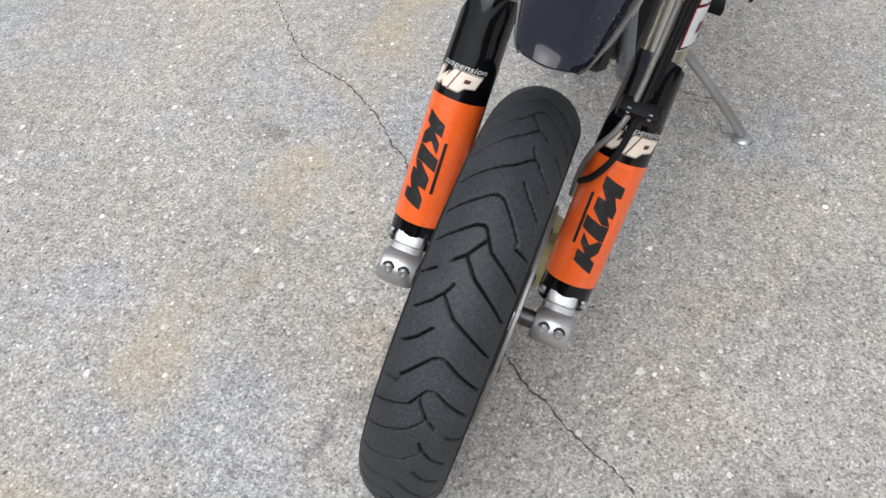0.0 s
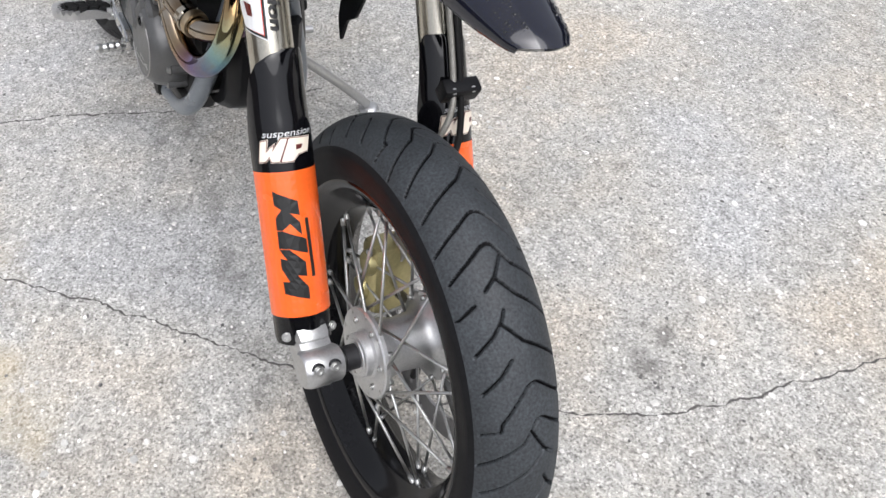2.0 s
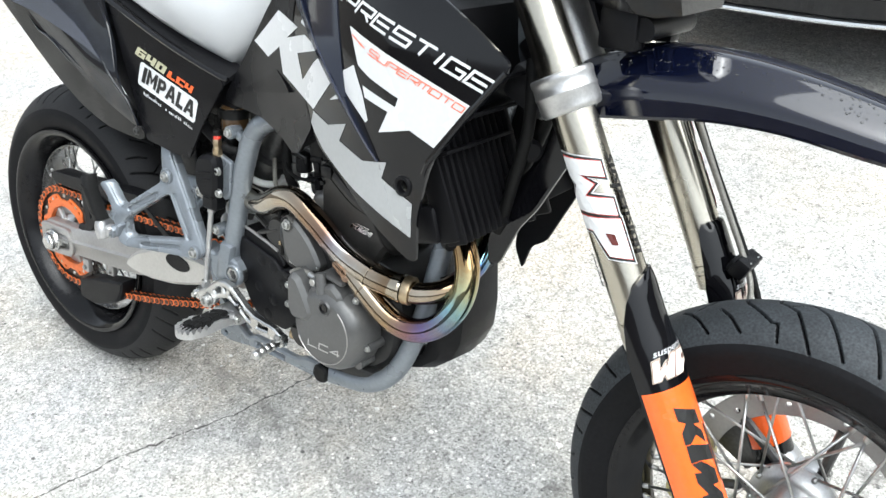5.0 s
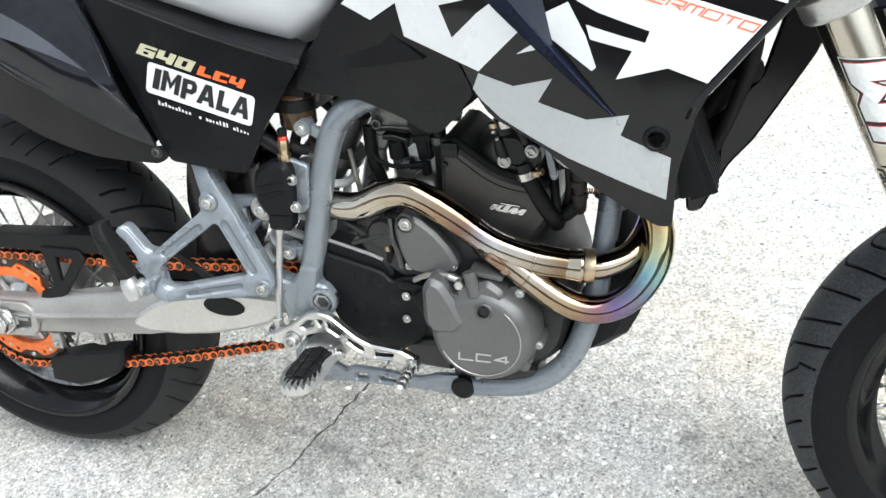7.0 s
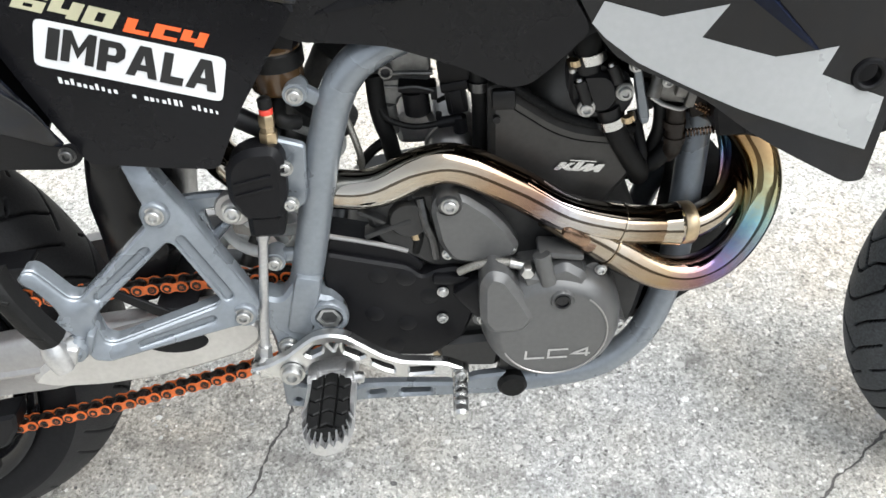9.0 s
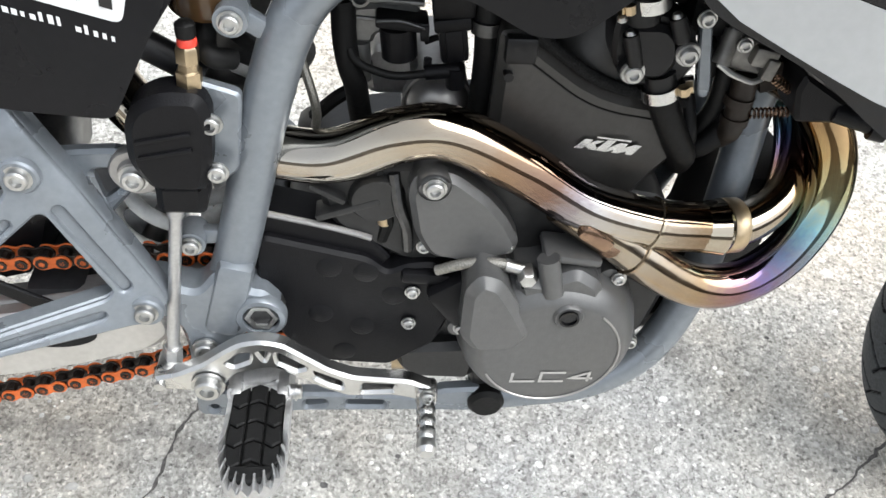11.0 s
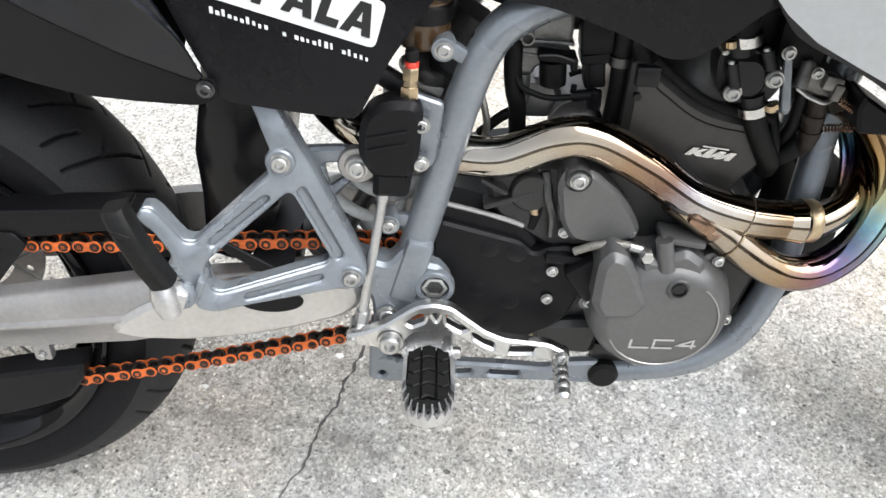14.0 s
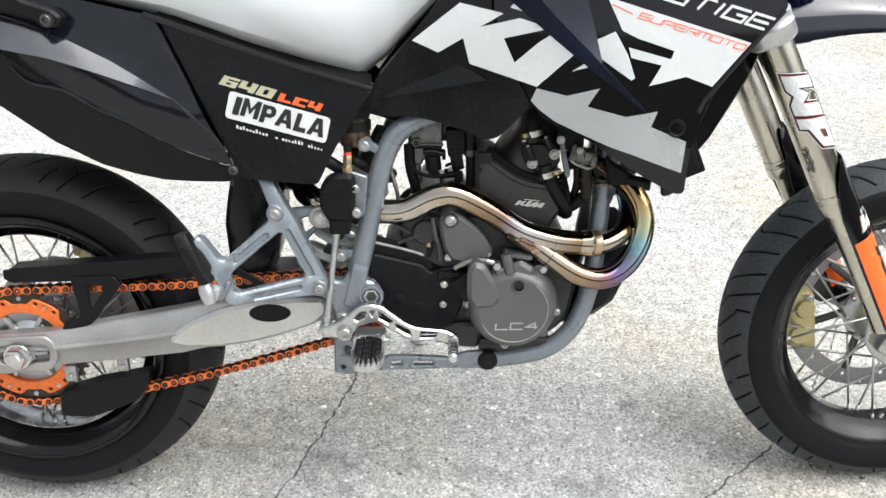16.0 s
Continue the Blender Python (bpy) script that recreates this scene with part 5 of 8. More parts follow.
for _ in range(330):
    i, k = rnd.randrange(4, len(skin) - 6), rnd.choice((4, 5, 6, 6, 7, 7, 8, 8, 18, 19, 20, 21, 22))
    u_, v_ = rnd.random(), rnd.random()
    a_, b_, c_, d_ = skin[i][k], skin[i][k + 1], skin[i + 1][k], skin[i + 1][k + 1]
    n_ = (c_ - a_).cross(b_ - a_).normalized()
    n_ = n_ if n_.z > 0 else -n_
    drop(bm, a_.lerp(b_, u_).lerp(c_.lerp(d_, u_), v_), n_, rnd.choice((0.0007, 0.0009, 0.0011, 0.0014, 0.0018)))
tagged(part("rain_drops", bm, DROP, fender, "small clear rain drops"), kind="stuff")
part("fender_bracket", box((1.215, 0, 0.805), (0.14, 0.11, 0.05), 0.012, (0, -8, 0)), BLACK_PLASTIC, moto, "black fender mount")

# fork sticker: a light block emblem with a red edge, on the outer face of the right leg and the left one
def on_leg(y, sgn, mid):
    def place(u, v, h):
        """u: around the leg towards its front; v: up the leg from its middle."""
        a = radians(mid) * sgn - u / 0.0266 * sgn
        r = 0.0268 + h
        return leg(y, 0.135 - v) + FN * (math.cos(a) * r) + V(0, math.sin(a) * r, 0)
    return place


for sgn in (-1, 1):
    q = on_leg(0.113 * sgn, sgn, 78)
    holder = [o for o in moto.children if o.name.startswith("fork_leg")][0 if sgn < 0 else 1]
    for pts in ([(-21, 73), (20, 54), (19.5, 36), (-6, 47), (6.5, 32), (-7, 22), (21, 9), (20.5, -10.5), (-22, 8), (-22, 25), (-14, 37), (-21, 50)],
                [(-22, 2), (22, -15.5), (21.5, -64), (-1, -53), (-11, -19.5), (-22, -15)]):
        pts = [(u / 1000, v / 1000) for u, v in pts]
        decal("sticker_edge", shrink(pts, -0.0046), WHITE, holder, q, 0.0003)
        decal("sticker_black", shrink(pts, -0.0034), DECAL_BLACK, holder, q, 0.0006)
        decal("sticker_red", shrink(pts, -0.0008), RED, holder, q, 0.0010)
        decal("sticker_white", pts, WHITE, holder, q, 0.0020)
    decal("sticker_mark", [(0.002, -0.0255), (0.011, -0.030), (0.0115, -0.0435), (0.005, -0.041)], MAROON, holder, q, 0.0028)
    if sgn > 0:
        continue
    lettering("lettering", "suspension", DECAL_BLACK, holder, (lambda q: lambda u, v, h: q(0.0352 + v, 0.0 - u, h))(q), 0.0200, shear=0.15, width=1.36, depth=0.0022, bold=0.0011, label="black lettering")
    lettering("lettering", "racing", DECAL_BLACK, holder, (lambda q: lambda u, v, h: q(-0.026 + v, -0.066 - u, h))(q), 0.016, shear=0.15, width=1.05, depth=0.0030, bold=0.0006, label="dark lettering")

# clip with two screws on the left guard, hose and cable
clip = part("hose_clip", join(box(leg(0.110, 0.285, 0.046), (0.022, 0.054, 0.026), 0.004, (0, 27, 0)), box(leg(0.110, 0.285, 0.034), (0.020, 0.036, 0.020), 0.004, (0, 27, 0))), BLACK_PLASTIC, moto, "black plastic hose clip")
for dy in (0.096, 0.124):
    part("bolt_recess", lathe([(0.0, 0.0), (0.0062, 0.0), (0.0070, -0.001), (0.0070, -0.005)], leg(dy, 0.285, 0.0574), FN, 18), BLACK_METAL, clip, "dark bolt recess")
    bolt(clip, leg(dy, 0.285, 0.0566), 0.0042, FN)
part("brake_hose", tube([tuple(leg(0.101, -0.20, 0.045)), tuple(leg(0.103, 0.0, 0.046)), tuple(leg(0.103, 0.15, 0.046)), tuple(leg(0.101, 0.27, 0.050)), tuple(leg(0.093, 0.315, 0.050)), tuple(leg(0.077, 0.350, 0.036)), tuple(leg(0.071, 0.39, 0.0)), tuple(leg(0.073, 0.44, -0.05))], 0.0042, seg=10), BRAID, moto, "grey braided brake hose")
part("speedometer_cable", tube([tuple(leg(0.111, -0.20, 0.042)), tuple(leg(0.113, 0.0, 0.043)), tuple(leg(0.113, 0.15, 0.044)), tuple(leg(0.111, 0.27, 0.050)), tuple(leg(0.105, 0.34, 0.050)), tuple(leg(0.089, 0.38, 0.044)), tuple(leg(0.075, 0.40, 0.02))], 0.0045, seg=10), GRIP, moto, "black cable")
part("brake_hose", tube([tuple(leg(0.122, -0.20, 0.030)), tuple(leg(0.124, 0.0, 0.032)), tuple(leg(0.119, 0.16, 0.040)), tuple(leg(0.115, 0.255, 0.046))], 0.005, seg=10), GRIP, moto, "black brake hose")

# front brake disc and caliper on the left
holes = [circle(FRONT_C[0] + r * math.cos(a), FRONT_C[2] + r * math.sin(a), 0.004, 8) for k in range(24) for r, a in ((0.138 if k % 2 else 0.150, 2 * math.pi * k / 24),)]
disc = part("brake_disc", plate(circle(FRONT_C[0], FRONT_C[2], 0.158, 72), 0.058, 0.063, holes=[circle(FRONT_C[0], FRONT_C[2], 0.122, 60)] + holes, bevel=0.0006), SWING_DARK, front_wheel, "drilled steel brake disc")
arms = []
for k in range(6):
    a = 2 * math.pi * k / 6
    c, s = math.cos(a), math.sin(a)
    arms.append(rod((FRONT_C[0] + 0.04 * c, 0.056, FRONT_C[2] + 0.04 * s), (FRONT_C[0] + 0.126 * math.cos(a + 0.25), 0.060, FRONT_C[2] + 0.126 * math.sin(a + 0.25)), 0.007, 8))
for arm_bm in arms:
    part("disc_carrier_arm", arm_bm, DARK_STEEL, front_wheel)
cal = part("brake_caliper", join(box((1.352, 0.052, 0.285), (0.052, 0.064, 0.115), 0.014, (0, -8, 0)), lathe([(0, 0.006), (0.016, 0.006), (0.019, 0), (0.019, -0.02)], (1.352, 0.020, 0.312), (0, -1, 0), 20), lathe([(0, 0.006), (0.016, 0.006), (0.019, 0), (0.019, -0.02)], (1.346, 0.020, 0.262), (0, -1, 0), 20)), GOLD, moto, "gold anodised brake caliper")
for z in (0.335, 0.232):
    bolt(cal, (1.356, 0.018, z), 0.005)
part("caliper_bracket", box((1.40, 0.088, 0.33), (0.07, 0.02, 0.05), 0.006, (0, 30, 0)), DARK_STEEL, moto)

# headlight mask, lens and surround
mask = part("headlight_mask", loft([[V(x, s * w, z) for s, z in ((-0.70, z0), (-1, z0 + 0.05), (-0.95, z1 - 0.05), (-0.7, z1), (0.7, z1), (0.95, z1 - 0.05), (1, z0 + 0.05), (0.70, z0))]
                                    for x, w, z0, z1 in ((1.14, 0.12, 0.930, 1.15), (1.21, 0.116, 0.912, 1.13), (1.262, 0.102, 0.906, 1.09), (1.288, 0.084, 0.910, 1.05))]), BLACK_GLOSS, moto, "black headlight mask")
part("headlight_lens", loft([[V(x, s * w, z) for s, z in ((-0.85, z0), (-1, z0 + 0.03), (-0.8, z1), (0.8, z1), (1, z0 + 0.03), (0.85, z0))] for x, w, z0, z1 in ((1.283, 0.072, 0.934, 1.03), (1.298, 0.069, 0.938, 1.025), (1.304, 0.058, 0.948, 1.01))]), CHROME, mask, "clear headlight lens")
part("mask_mount", join(box((1.215, -0.05, 0.888), (0.05, 0.03, 0.05), 0.006), box((1.215, 0.05, 0.888), (0.05, 0.03, 0.05), 0.006), rod((1.245, -0.06, 0.890), (1.245, 0.06, 0.890), 0.014)), BLACK_PLASTIC, mask, "black rubber mount")



# wing that hangs down beside the radiator
part("radiator_wing", plate(rounded([(1.0577, 0.5481), (1.0739, 0.5514), (1.1018, 0.6118), (1.127, 0.6437), (1.1816, 0.7409), (1.200, 0.790), (1.150, 0.800), (1.1295, 0.7186), (1.0969, 0.6793), (1.0706, 0.6585), (1.054, 0.5809)], 0.008), -0.064, -0.052, bevel=0.003), BLACK_GLOSS, moto, "gloss black wing beside the radiator")
# ---- frame, engine, exhaust ----
def pole(points, r, name, mat, label, parent=None, **k):
    return part(name, tube(points, r, **k), mat, parent or moto, label)


GUSSET = material("heat_browned_steel", (0.30, 0.20, 0.14), 0.22, metal=1.0, grain=0.15, stain=0.3, stain_size=60, bump=0.15, bump_size=300)
PIPE_MAIN = ramp_material("polished_straw_tinted_steel", [(0.0, (0.42, 0.37, 0.29)), (0.25, (0.47, 0.44, 0.39)), (0.44, (0.44, 0.385, 0.305)), (0.58, (0.31, 0.215, 0.145)), (0.68, (0.215, 0.135, 0.10)), (0.73, (0.30, 0.26, 0.27)), (0.79, (0.48, 0.46, 0.44)), (0.9, (0.42, 0.37, 0.30)), (1.0, (0.224, 0.158, 0.099))], rough=0.05)

# main frame: a tube down each side, a cradle below the engine
for s in (-1, 1):
    ft = pole([(0.74, 0.075 * s, 0.700), (0.686, 0.086 * s, 0.692), (0.650, 0.095 * s, 0.678), (0.631, 0.098 * s, 0.661), (0.6195, 0.100 * s, 0.640), (0.611, 0.101 * s, 0.616), (0.600, 0.103 * s, 0.578), (0.575, 0.104 * s, 0.475), (0.556, 0.105 * s, 0.405), (0.552, 0.105 * s, 0.375)], 0.0165, "frame_tube", FRAME_GREY, "blue-grey painted frame tube", per=8, seg=20)
    pole([(0.972, 0.02 * s, 0.66), (0.966, 0.035 * s, 0.565), (0.958, 0.055 * s, 0.48), (0.945, 0.075 * s, 0.40), (0.918, 0.088 * s, 0.335), (0.872, 0.092 * s, 0.296), (0.81, 0.093 * s, 0.283), (0.76, 0.095 * s, 0.281)], 0.0155, "cradle_tube", FRAME_GREY, "blue-grey painted cradle tube", per=8, seg=20)
    # gusset that carries the swingarm pivot and the foot controls
    gus = part("frame_gusset", plate(rounded([(0.496, 0.415), (0.506, 0.444), (0.541, 0.432), (0.556, 0.452), (0.577, 0.452), (0.580, 0.434), (0.591, 0.433), (0.604, 0.416), (0.602, 0.398), (0.588, 0.391), (0.572, 0.386), (0.560, 0.370), (0.549, 0.352), (0.527, 0.350), (0.526, 0.376), (0.523, 0.395), (0.508, 0.408)], 0.007), 0.122 * s, 0.092 * s, holes=[], bevel=0.004), FRAME_GREY, moto, "blue-grey cast frame gusset")
    part("weld_bead", box((0.564, 0.117 * s, 0.425), (0.028, 0.020, 0.075), 0.007, (0, 15, 0)), FRAME_GREY, gus)
    part("lower_plate", plate(rounded([(0.522, 0.350), (0.519, 0.264), (0.545, 0.260), (0.609, 0.268), (0.715, 0.268), (0.776, 0.266), (0.784, 0.284), (0.770, 0.299), (0.735, 0.296), (0.712, 0.287), (0.660, 0.291), (0.609, 0.293), (0.598, 0.286), (0.575, 0.300), (0.548, 0.330)], 0.006), 0.106 * s, 0.092 * s,
                              holes=[rounded([(0.614, 0.274), (0.632, 0.276), (0.632, 0.284), (0.614, 0.283)], 0.003), rounded([(0.650, 0.275), (0.684, 0.274), (0.684, 0.282), (0.650, 0.283)], 0.003), circle(0.534, 0.273, 0.004, 10), rounded([(0.536, 0.300), (0.556, 0.292), (0.560, 0.304), (0.540, 0.314)], 0.004)], bevel=0.003), FRAME_GREY, moto, "blue-grey lower frame plate with slots")
    part("rubber_cap", lathe([(0, 0.010), (0.013, 0.010), (0.0165, 0.006), (0.0165, -0.02)], (0.775, 0.103 * s, 0.283), (0, s, 0), 28), GRIP, moto, "round black rubber cap")
part("cross_bar", rod((0.80, -0.09, 0.283), (0.80, 0.09, 0.283), 0.012), FRAME_GREY, moto, "blue-grey frame cross bar")
part("cross_bar", rod((0.535, -0.09, 0.275), (0.535, 0.09, 0.275), 0.014), FRAME_GREY, moto, "blue-grey frame cross bar")
pole([(1.06, 0, 0.88), (1.02, 0, 0.78), (0.972, 0, 0.60), (0.967, 0, 0.54)], 0.030, "down_tube", FRAME_GREY, "blue-grey painted down tube")
part("pivot_boss", lathe([(0.0138, 0.001), (0.0145, 0.0045), (0.0185, 0.0045), (0.0200, 0.002), (0.0200, -0.004)], (0.5875, -0.1225, 0.4090), (0, -1, 0), 28), FRAME_GREY, moto, "blue-grey pivot boss")
nut = part("pivot_nut", lathe([(0.0088, 0.0006), (0.0092, 0.003), (0.0128, 0.0036), (0.0138, 0.002), (0.0138, 0)], (0.5875, -0.1225, 0.4090), (0, -1, 0), 6), STEEL, moto, "hexagon pivot nut")
part("pivot_bore", lathe([(0, 0.0012), (0.0095, 0.0012), (0.0095, -0.002)], (0.5875, -0.1225, 0.4090), (0, -1, 0), 20), DARK_STEEL, nut, "dark hollow axle end")
for x, y, z, r in ((0.541, -0.123, 0.373, 0.0085), (0.883, -0.096, 0.373, 0.005)):
    bolt(moto, (x, y, z), r)
# lug with a bolt that joins the tube to the reservoir above, and one below the cylinder
for x, z, tilt in ((0.5875, 0.654, 32), (0.5415, 0.476, 0)):
    part("frame_lug", join(rod((x, -0.095, z), (x, -0.116, z), 0.0105, 20), box((x + 0.014, -0.103, z - 0.0075 * (tilt > 0)), (0.034, 0.010, 0.014), 0.003, (0, tilt, 0))), FRAME_GREY, moto, "blue-grey frame lug")
    bolt(moto, (x, -0.1165, z), 0.0062)

# engine: crankcase, covers, cylinder, head
engine = part("crankcase", join(plate(rounded([(0.600, 0.455), (0.62, 0.40), (0.66, 0.345), (0.70, 0.310), (0.86, 0.305), (0.91, 0.345), (0.925, 0.42), (0.90, 0.50), (0.84, 0.505), (0.77, 0.498), (0.715, 0.485), (0.625, 0.470)], 0.02), -0.086, 0.10, bevel=0.008),
                                plate(rounded([(0.630, 0.525), (0.640, 0.48), (0.70, 0.44), (0.80, 0.45), (0.86, 0.46), (0.87, 0.50), (0.78, 0.535), (0.66, 0.538)], 0.015), -0.097, -0.05, bevel=0.006),
                                lathe([(0, 0.012), (0.018, 0.012), (0.021, 0.008), (0.021, -0.02)], (0.676, -0.092, 0.508), (0, -1, 0), 24),
                                box((0.655, -0.095, 0.500), (0.05, 0.02, 0.006), 0.002, (0, -20, 0)), box((0.640, -0.096, 0.515), (0.03, 0.02, 0.005), 0.002, (0, 30, 0)),
                                box((0.82, -0.07, 0.305), (0.12, 0.06, 0.03), 0.008)), CASE_DARK, moto, "dark painted engine crankcase")
CC = (0.814, 0.389)
clutch = part("clutch_cover", join(lathe([(0.0, 0.036), (0.052, 0.036), (0.0555, 0.0355), (0.060, 0.032), (0.066, 0.026), (0.0695, 0.019), (0.072, 0.008), (0.0735, 0.002), (0.0735, -0.02)], (CC[0], -0.109, CC[1]), (0, -1, 0), 64),
                                   plate(rounded([(0.7405, 0.410), (0.7415, 0.458), (0.752, 0.473), (0.7685, 0.467), (0.785, 0.438), (0.797, 0.412), (0.785, 0.394), (0.752, 0.392)], 0.007, 4), -0.1495, -0.09, bevel=0.007),
                                   plate(rounded([(0.779, 0.459), (0.803, 0.460), (0.826, 0.470), (0.846, 0.456), (0.85, 0.43), (0.79, 0.42)], 0.006), -0.138, -0.09, bevel=0.006),
                                   lathe([(0.0, -0.001), (0.0068, -0.001), (0.0075, 0.0022), (0.0105, 0.003), (0.0125, 0.0), (0.0145, -0.012)], (0.822, -0.1445, 0.432), (0, -1, 0), 28),
                                   rod((0.802, -0.132, 0.480), (0.809, -0.136, 0.448), 0.0085, 16), box((0.822, -0.115, 0.474), (0.045, 0.03, 0.008), 0.003, (0, 8, 0))), CASE, engine, "graphite clutch cover")
for a in (3.12, 4.55, 5.5, 6.08, 0.95):
    part("screw_boss", rod((CC[0] + 0.072 * math.cos(a), -0.085, CC[1] + 0.072 * math.sin(a)), (CC[0] + 0.072 * math.cos(a), -0.118, CC[1] + 0.072 * math.sin(a)), 0.0085, 14), CASE, clutch)
part("sight_glass", lathe([(0, 0.0), (0.0062, 0.0), (0.0062, 0.0016), (0.0078, 0.0018), (0.0078, -0.004)], (0.822, -0.1472, 0.432), (0, -1, 0), 28), BLACK_GLOSS, clutch, "dark oil sight glass")
# bright rim line: the part of a ring that shows
ring = []
for k in range(41):
    a = radians(205) + radians(205) * k / 40
    ring.append((CC[0] + 0.0545 * math.cos(a), -0.1452, CC[1] + 0.0545 * math.sin(a)))
part("cover_ring", tube(ring, 0.0010, seg=6, smooth_line=False), SWING_DARK, clutch, "thin worn rim line")
stroke_word("LC4", SILVER, clutch, lambda u, v, h: V(u, -0.1452 - h, v), (0.7855, 0.3570), (0.8520, 0.3570), 0.0105, 0.0024, 0.10, gap=0.20, h=0.0006, label="bright raised letter")
for x, y, z in ((0.744, -0.118, 0.391), (0.808, -0.137, 0.444), (0.886, -0.119, 0.375), (0.863, -0.119, 0.448), (0.803, -0.119, 0.317)):
    bolt(clutch, (x, y, z), 0.0048)
upper = part("upper_cover", join(plate(rounded([(0.698, 0.524), (0.702, 0.538), (0.716, 0.544), (0.732, 0.540), (0.756, 0.520), (0.772, 0.500), (0.783, 0.478), (0.777, 0.466), (0.745, 0.458), (0.716, 0.464), (0.704, 0.486)], 0.008, 4), -0.1165, -0.07, bevel=0.005),
                                 lathe([(0.0118, 0.002), (0.0125, 0.001), (0.013, -0.01), (0, -0.01)], (0.716, -0.1165, 0.533), (0, -1, 0), 20)), CASE, engine, "graphite timing cover")
bolt(upper, (0.7165, -0.1180, 0.5325), 0.0068)
for x, y, z in ((0.774, -0.112, 0.474), (0.712, -0.104, 0.466)):
    bolt(upper, (x, y, z), 0.0048)
sc = part("sprocket_cover", join(plate(rounded([(0.584, 0.455), (0.590, 0.4756), (0.6705, 0.4536), (0.6846, 0.4395), (0.6988, 0.4468), (0.7186, 0.4497), (0.7500, 0.4289), (0.7500, 0.3997), (0.7366, 0.3917), (0.7243, 0.3587), (0.6879, 0.3307), (0.6401, 0.3350), (0.6201, 0.3421), (0.6012, 0.366), (0.586, 0.40)], 0.006), -0.106, -0.06, bevel=0.003),
                                 plate(rounded([(0.588, 0.470), (0.5924, 0.4920), (0.632, 0.4815), (0.6706, 0.4690), (0.6880, 0.4480), (0.680, 0.440), (0.66, 0.450)], 0.004), -0.0985, -0.06, bevel=0.002),
                                 box((0.742, -0.112, 0.420), (0.040, 0.020, 0.045), 0.007, (0, -35, 0)), box((0.715, -0.108, 0.438), (0.04, 0.010, 0.012), 0.004, (0, 5, 0))), BLACK_PLASTIC, engine, "matt black sprocket cover")
for x, z in ((0.640, 0.445), (0.668, 0.440), (0.632, 0.395), (0.665, 0.380), (0.690, 0.415), (0.650, 0.350)):
    part("cover_dimple", lathe([(0, 0.0012), (0.008, 0.001), (0.010, 0)], (x, -0.1062, z), (0, -1, 0), 16), BLACK_PLASTIC, sc)
part("cover_edge", tube([(0.592, -0.0985, 0.4925), (0.632, -0.0985, 0.4822), (0.660, -0.0985, 0.4735), (0.672, -0.098, 0.4685)], 0.0026, seg=8), SWING_DARK, sc, "worn bright metal edge")
for x, z in ((0.7045, 0.4215), (0.7025, 0.3865)):
    bolt(sc, (x, -0.108, z), 0.0048)
part("drain_fitting", join(rod((0.706, -0.09, 0.345), (0.706, -0.09, 0.318), 0.0045), rod((0.694, -0.09, 0.335), (0.694, -0.09, 0.318), 0.005), rod((0.690, -0.085, 0.320), (0.735, -0.085, 0.320), 0.012, 16)), BRASS, engine, "small brass oil fitting")
part("oil_sump", join(plate(rounded([(0.69, 0.345), (0.695, 0.318), (0.71, 0.305), (0.76, 0.302), (0.77, 0.35)], 0.008), -0.100, 0.02, bevel=0.006)), CASE_DARK, engine, "dark cast oil sump")
hose = pole([(0.722, -0.116, 0.452), (0.736, -0.120, 0.461), (0.750, -0.122, 0.4655), (0.768, -0.124, 0.467), (0.782, -0.126, 0.464)], 0.0042, "oil_line", BRAID, "braided oil line", engine, seg=10)
part("banjo_bolt", join(lathe([(0, 0.014), (0.006, 0.014), (0.0075, 0.012), (0.0075, 0.0)], (0.7885, -0.124, 0.461), (0, -1, 0), 6), rod((0.772, -0.125, 0.4665), (0.786, -0.126, 0.463), 0.0052)), STEEL, engine, "steel banjo bolt")

CYL = [(0.757, 0.498), (0.7555, 0.56), (0.757, 0.634), (0.7744, 0.6335), (0.788, 0.6225), (0.8026, 0.6116), (0.818, 0.6005), (0.8339, 0.5923), (0.851, 0.5870), (0.8695, 0.5838), (0.893, 0.5790), (0.8985, 0.560), (0.8977, 0.5367), (0.8808, 0.515), (0.868, 0.492)]
cyl = part("cylinder", plate(rounded(CYL, 0.006), -0.0835, 0.055, bevel=0.007), CYL_PAINT, engine, "dark grey cylinder")
ARC = CYL[3:11]
part("cylinder_seam", tube([(x - 0.005, -0.0836, z - 0.0125) for x, z in ARC], 0.0008, seg=6), GRIP, cyl, "thin dark seam")
part("cylinder_boss", join(box((0.771, -0.082, 0.6225), (0.022, 0.010, 0.020), 0.003), rod((0.764, -0.080, 0.604), (0.764, -0.0885, 0.604), 0.0035, 12)), PUMP_BLACK, cyl, "cast boss with a screw head")
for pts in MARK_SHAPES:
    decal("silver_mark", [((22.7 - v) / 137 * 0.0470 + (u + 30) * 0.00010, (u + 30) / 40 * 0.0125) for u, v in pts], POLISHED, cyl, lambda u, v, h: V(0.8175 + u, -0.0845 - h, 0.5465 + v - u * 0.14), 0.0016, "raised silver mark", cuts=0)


def head_ring(x, z, w, d, tip):
    """One level of the rounded cylinder head, narrower towards its outer face."""
    ring = []
    for k in range(24):
        a = 2 * math.pi * k / 24
        c, q = math.cos(a), math.sin(a)
        y = math.copysign(abs(q) ** 0.75, q) * d
        ring.append(V(x + math.copysign(abs(c) ** 0.75, c) * w, y, z + (tip * q if q < 0 else 0)))
    return ring


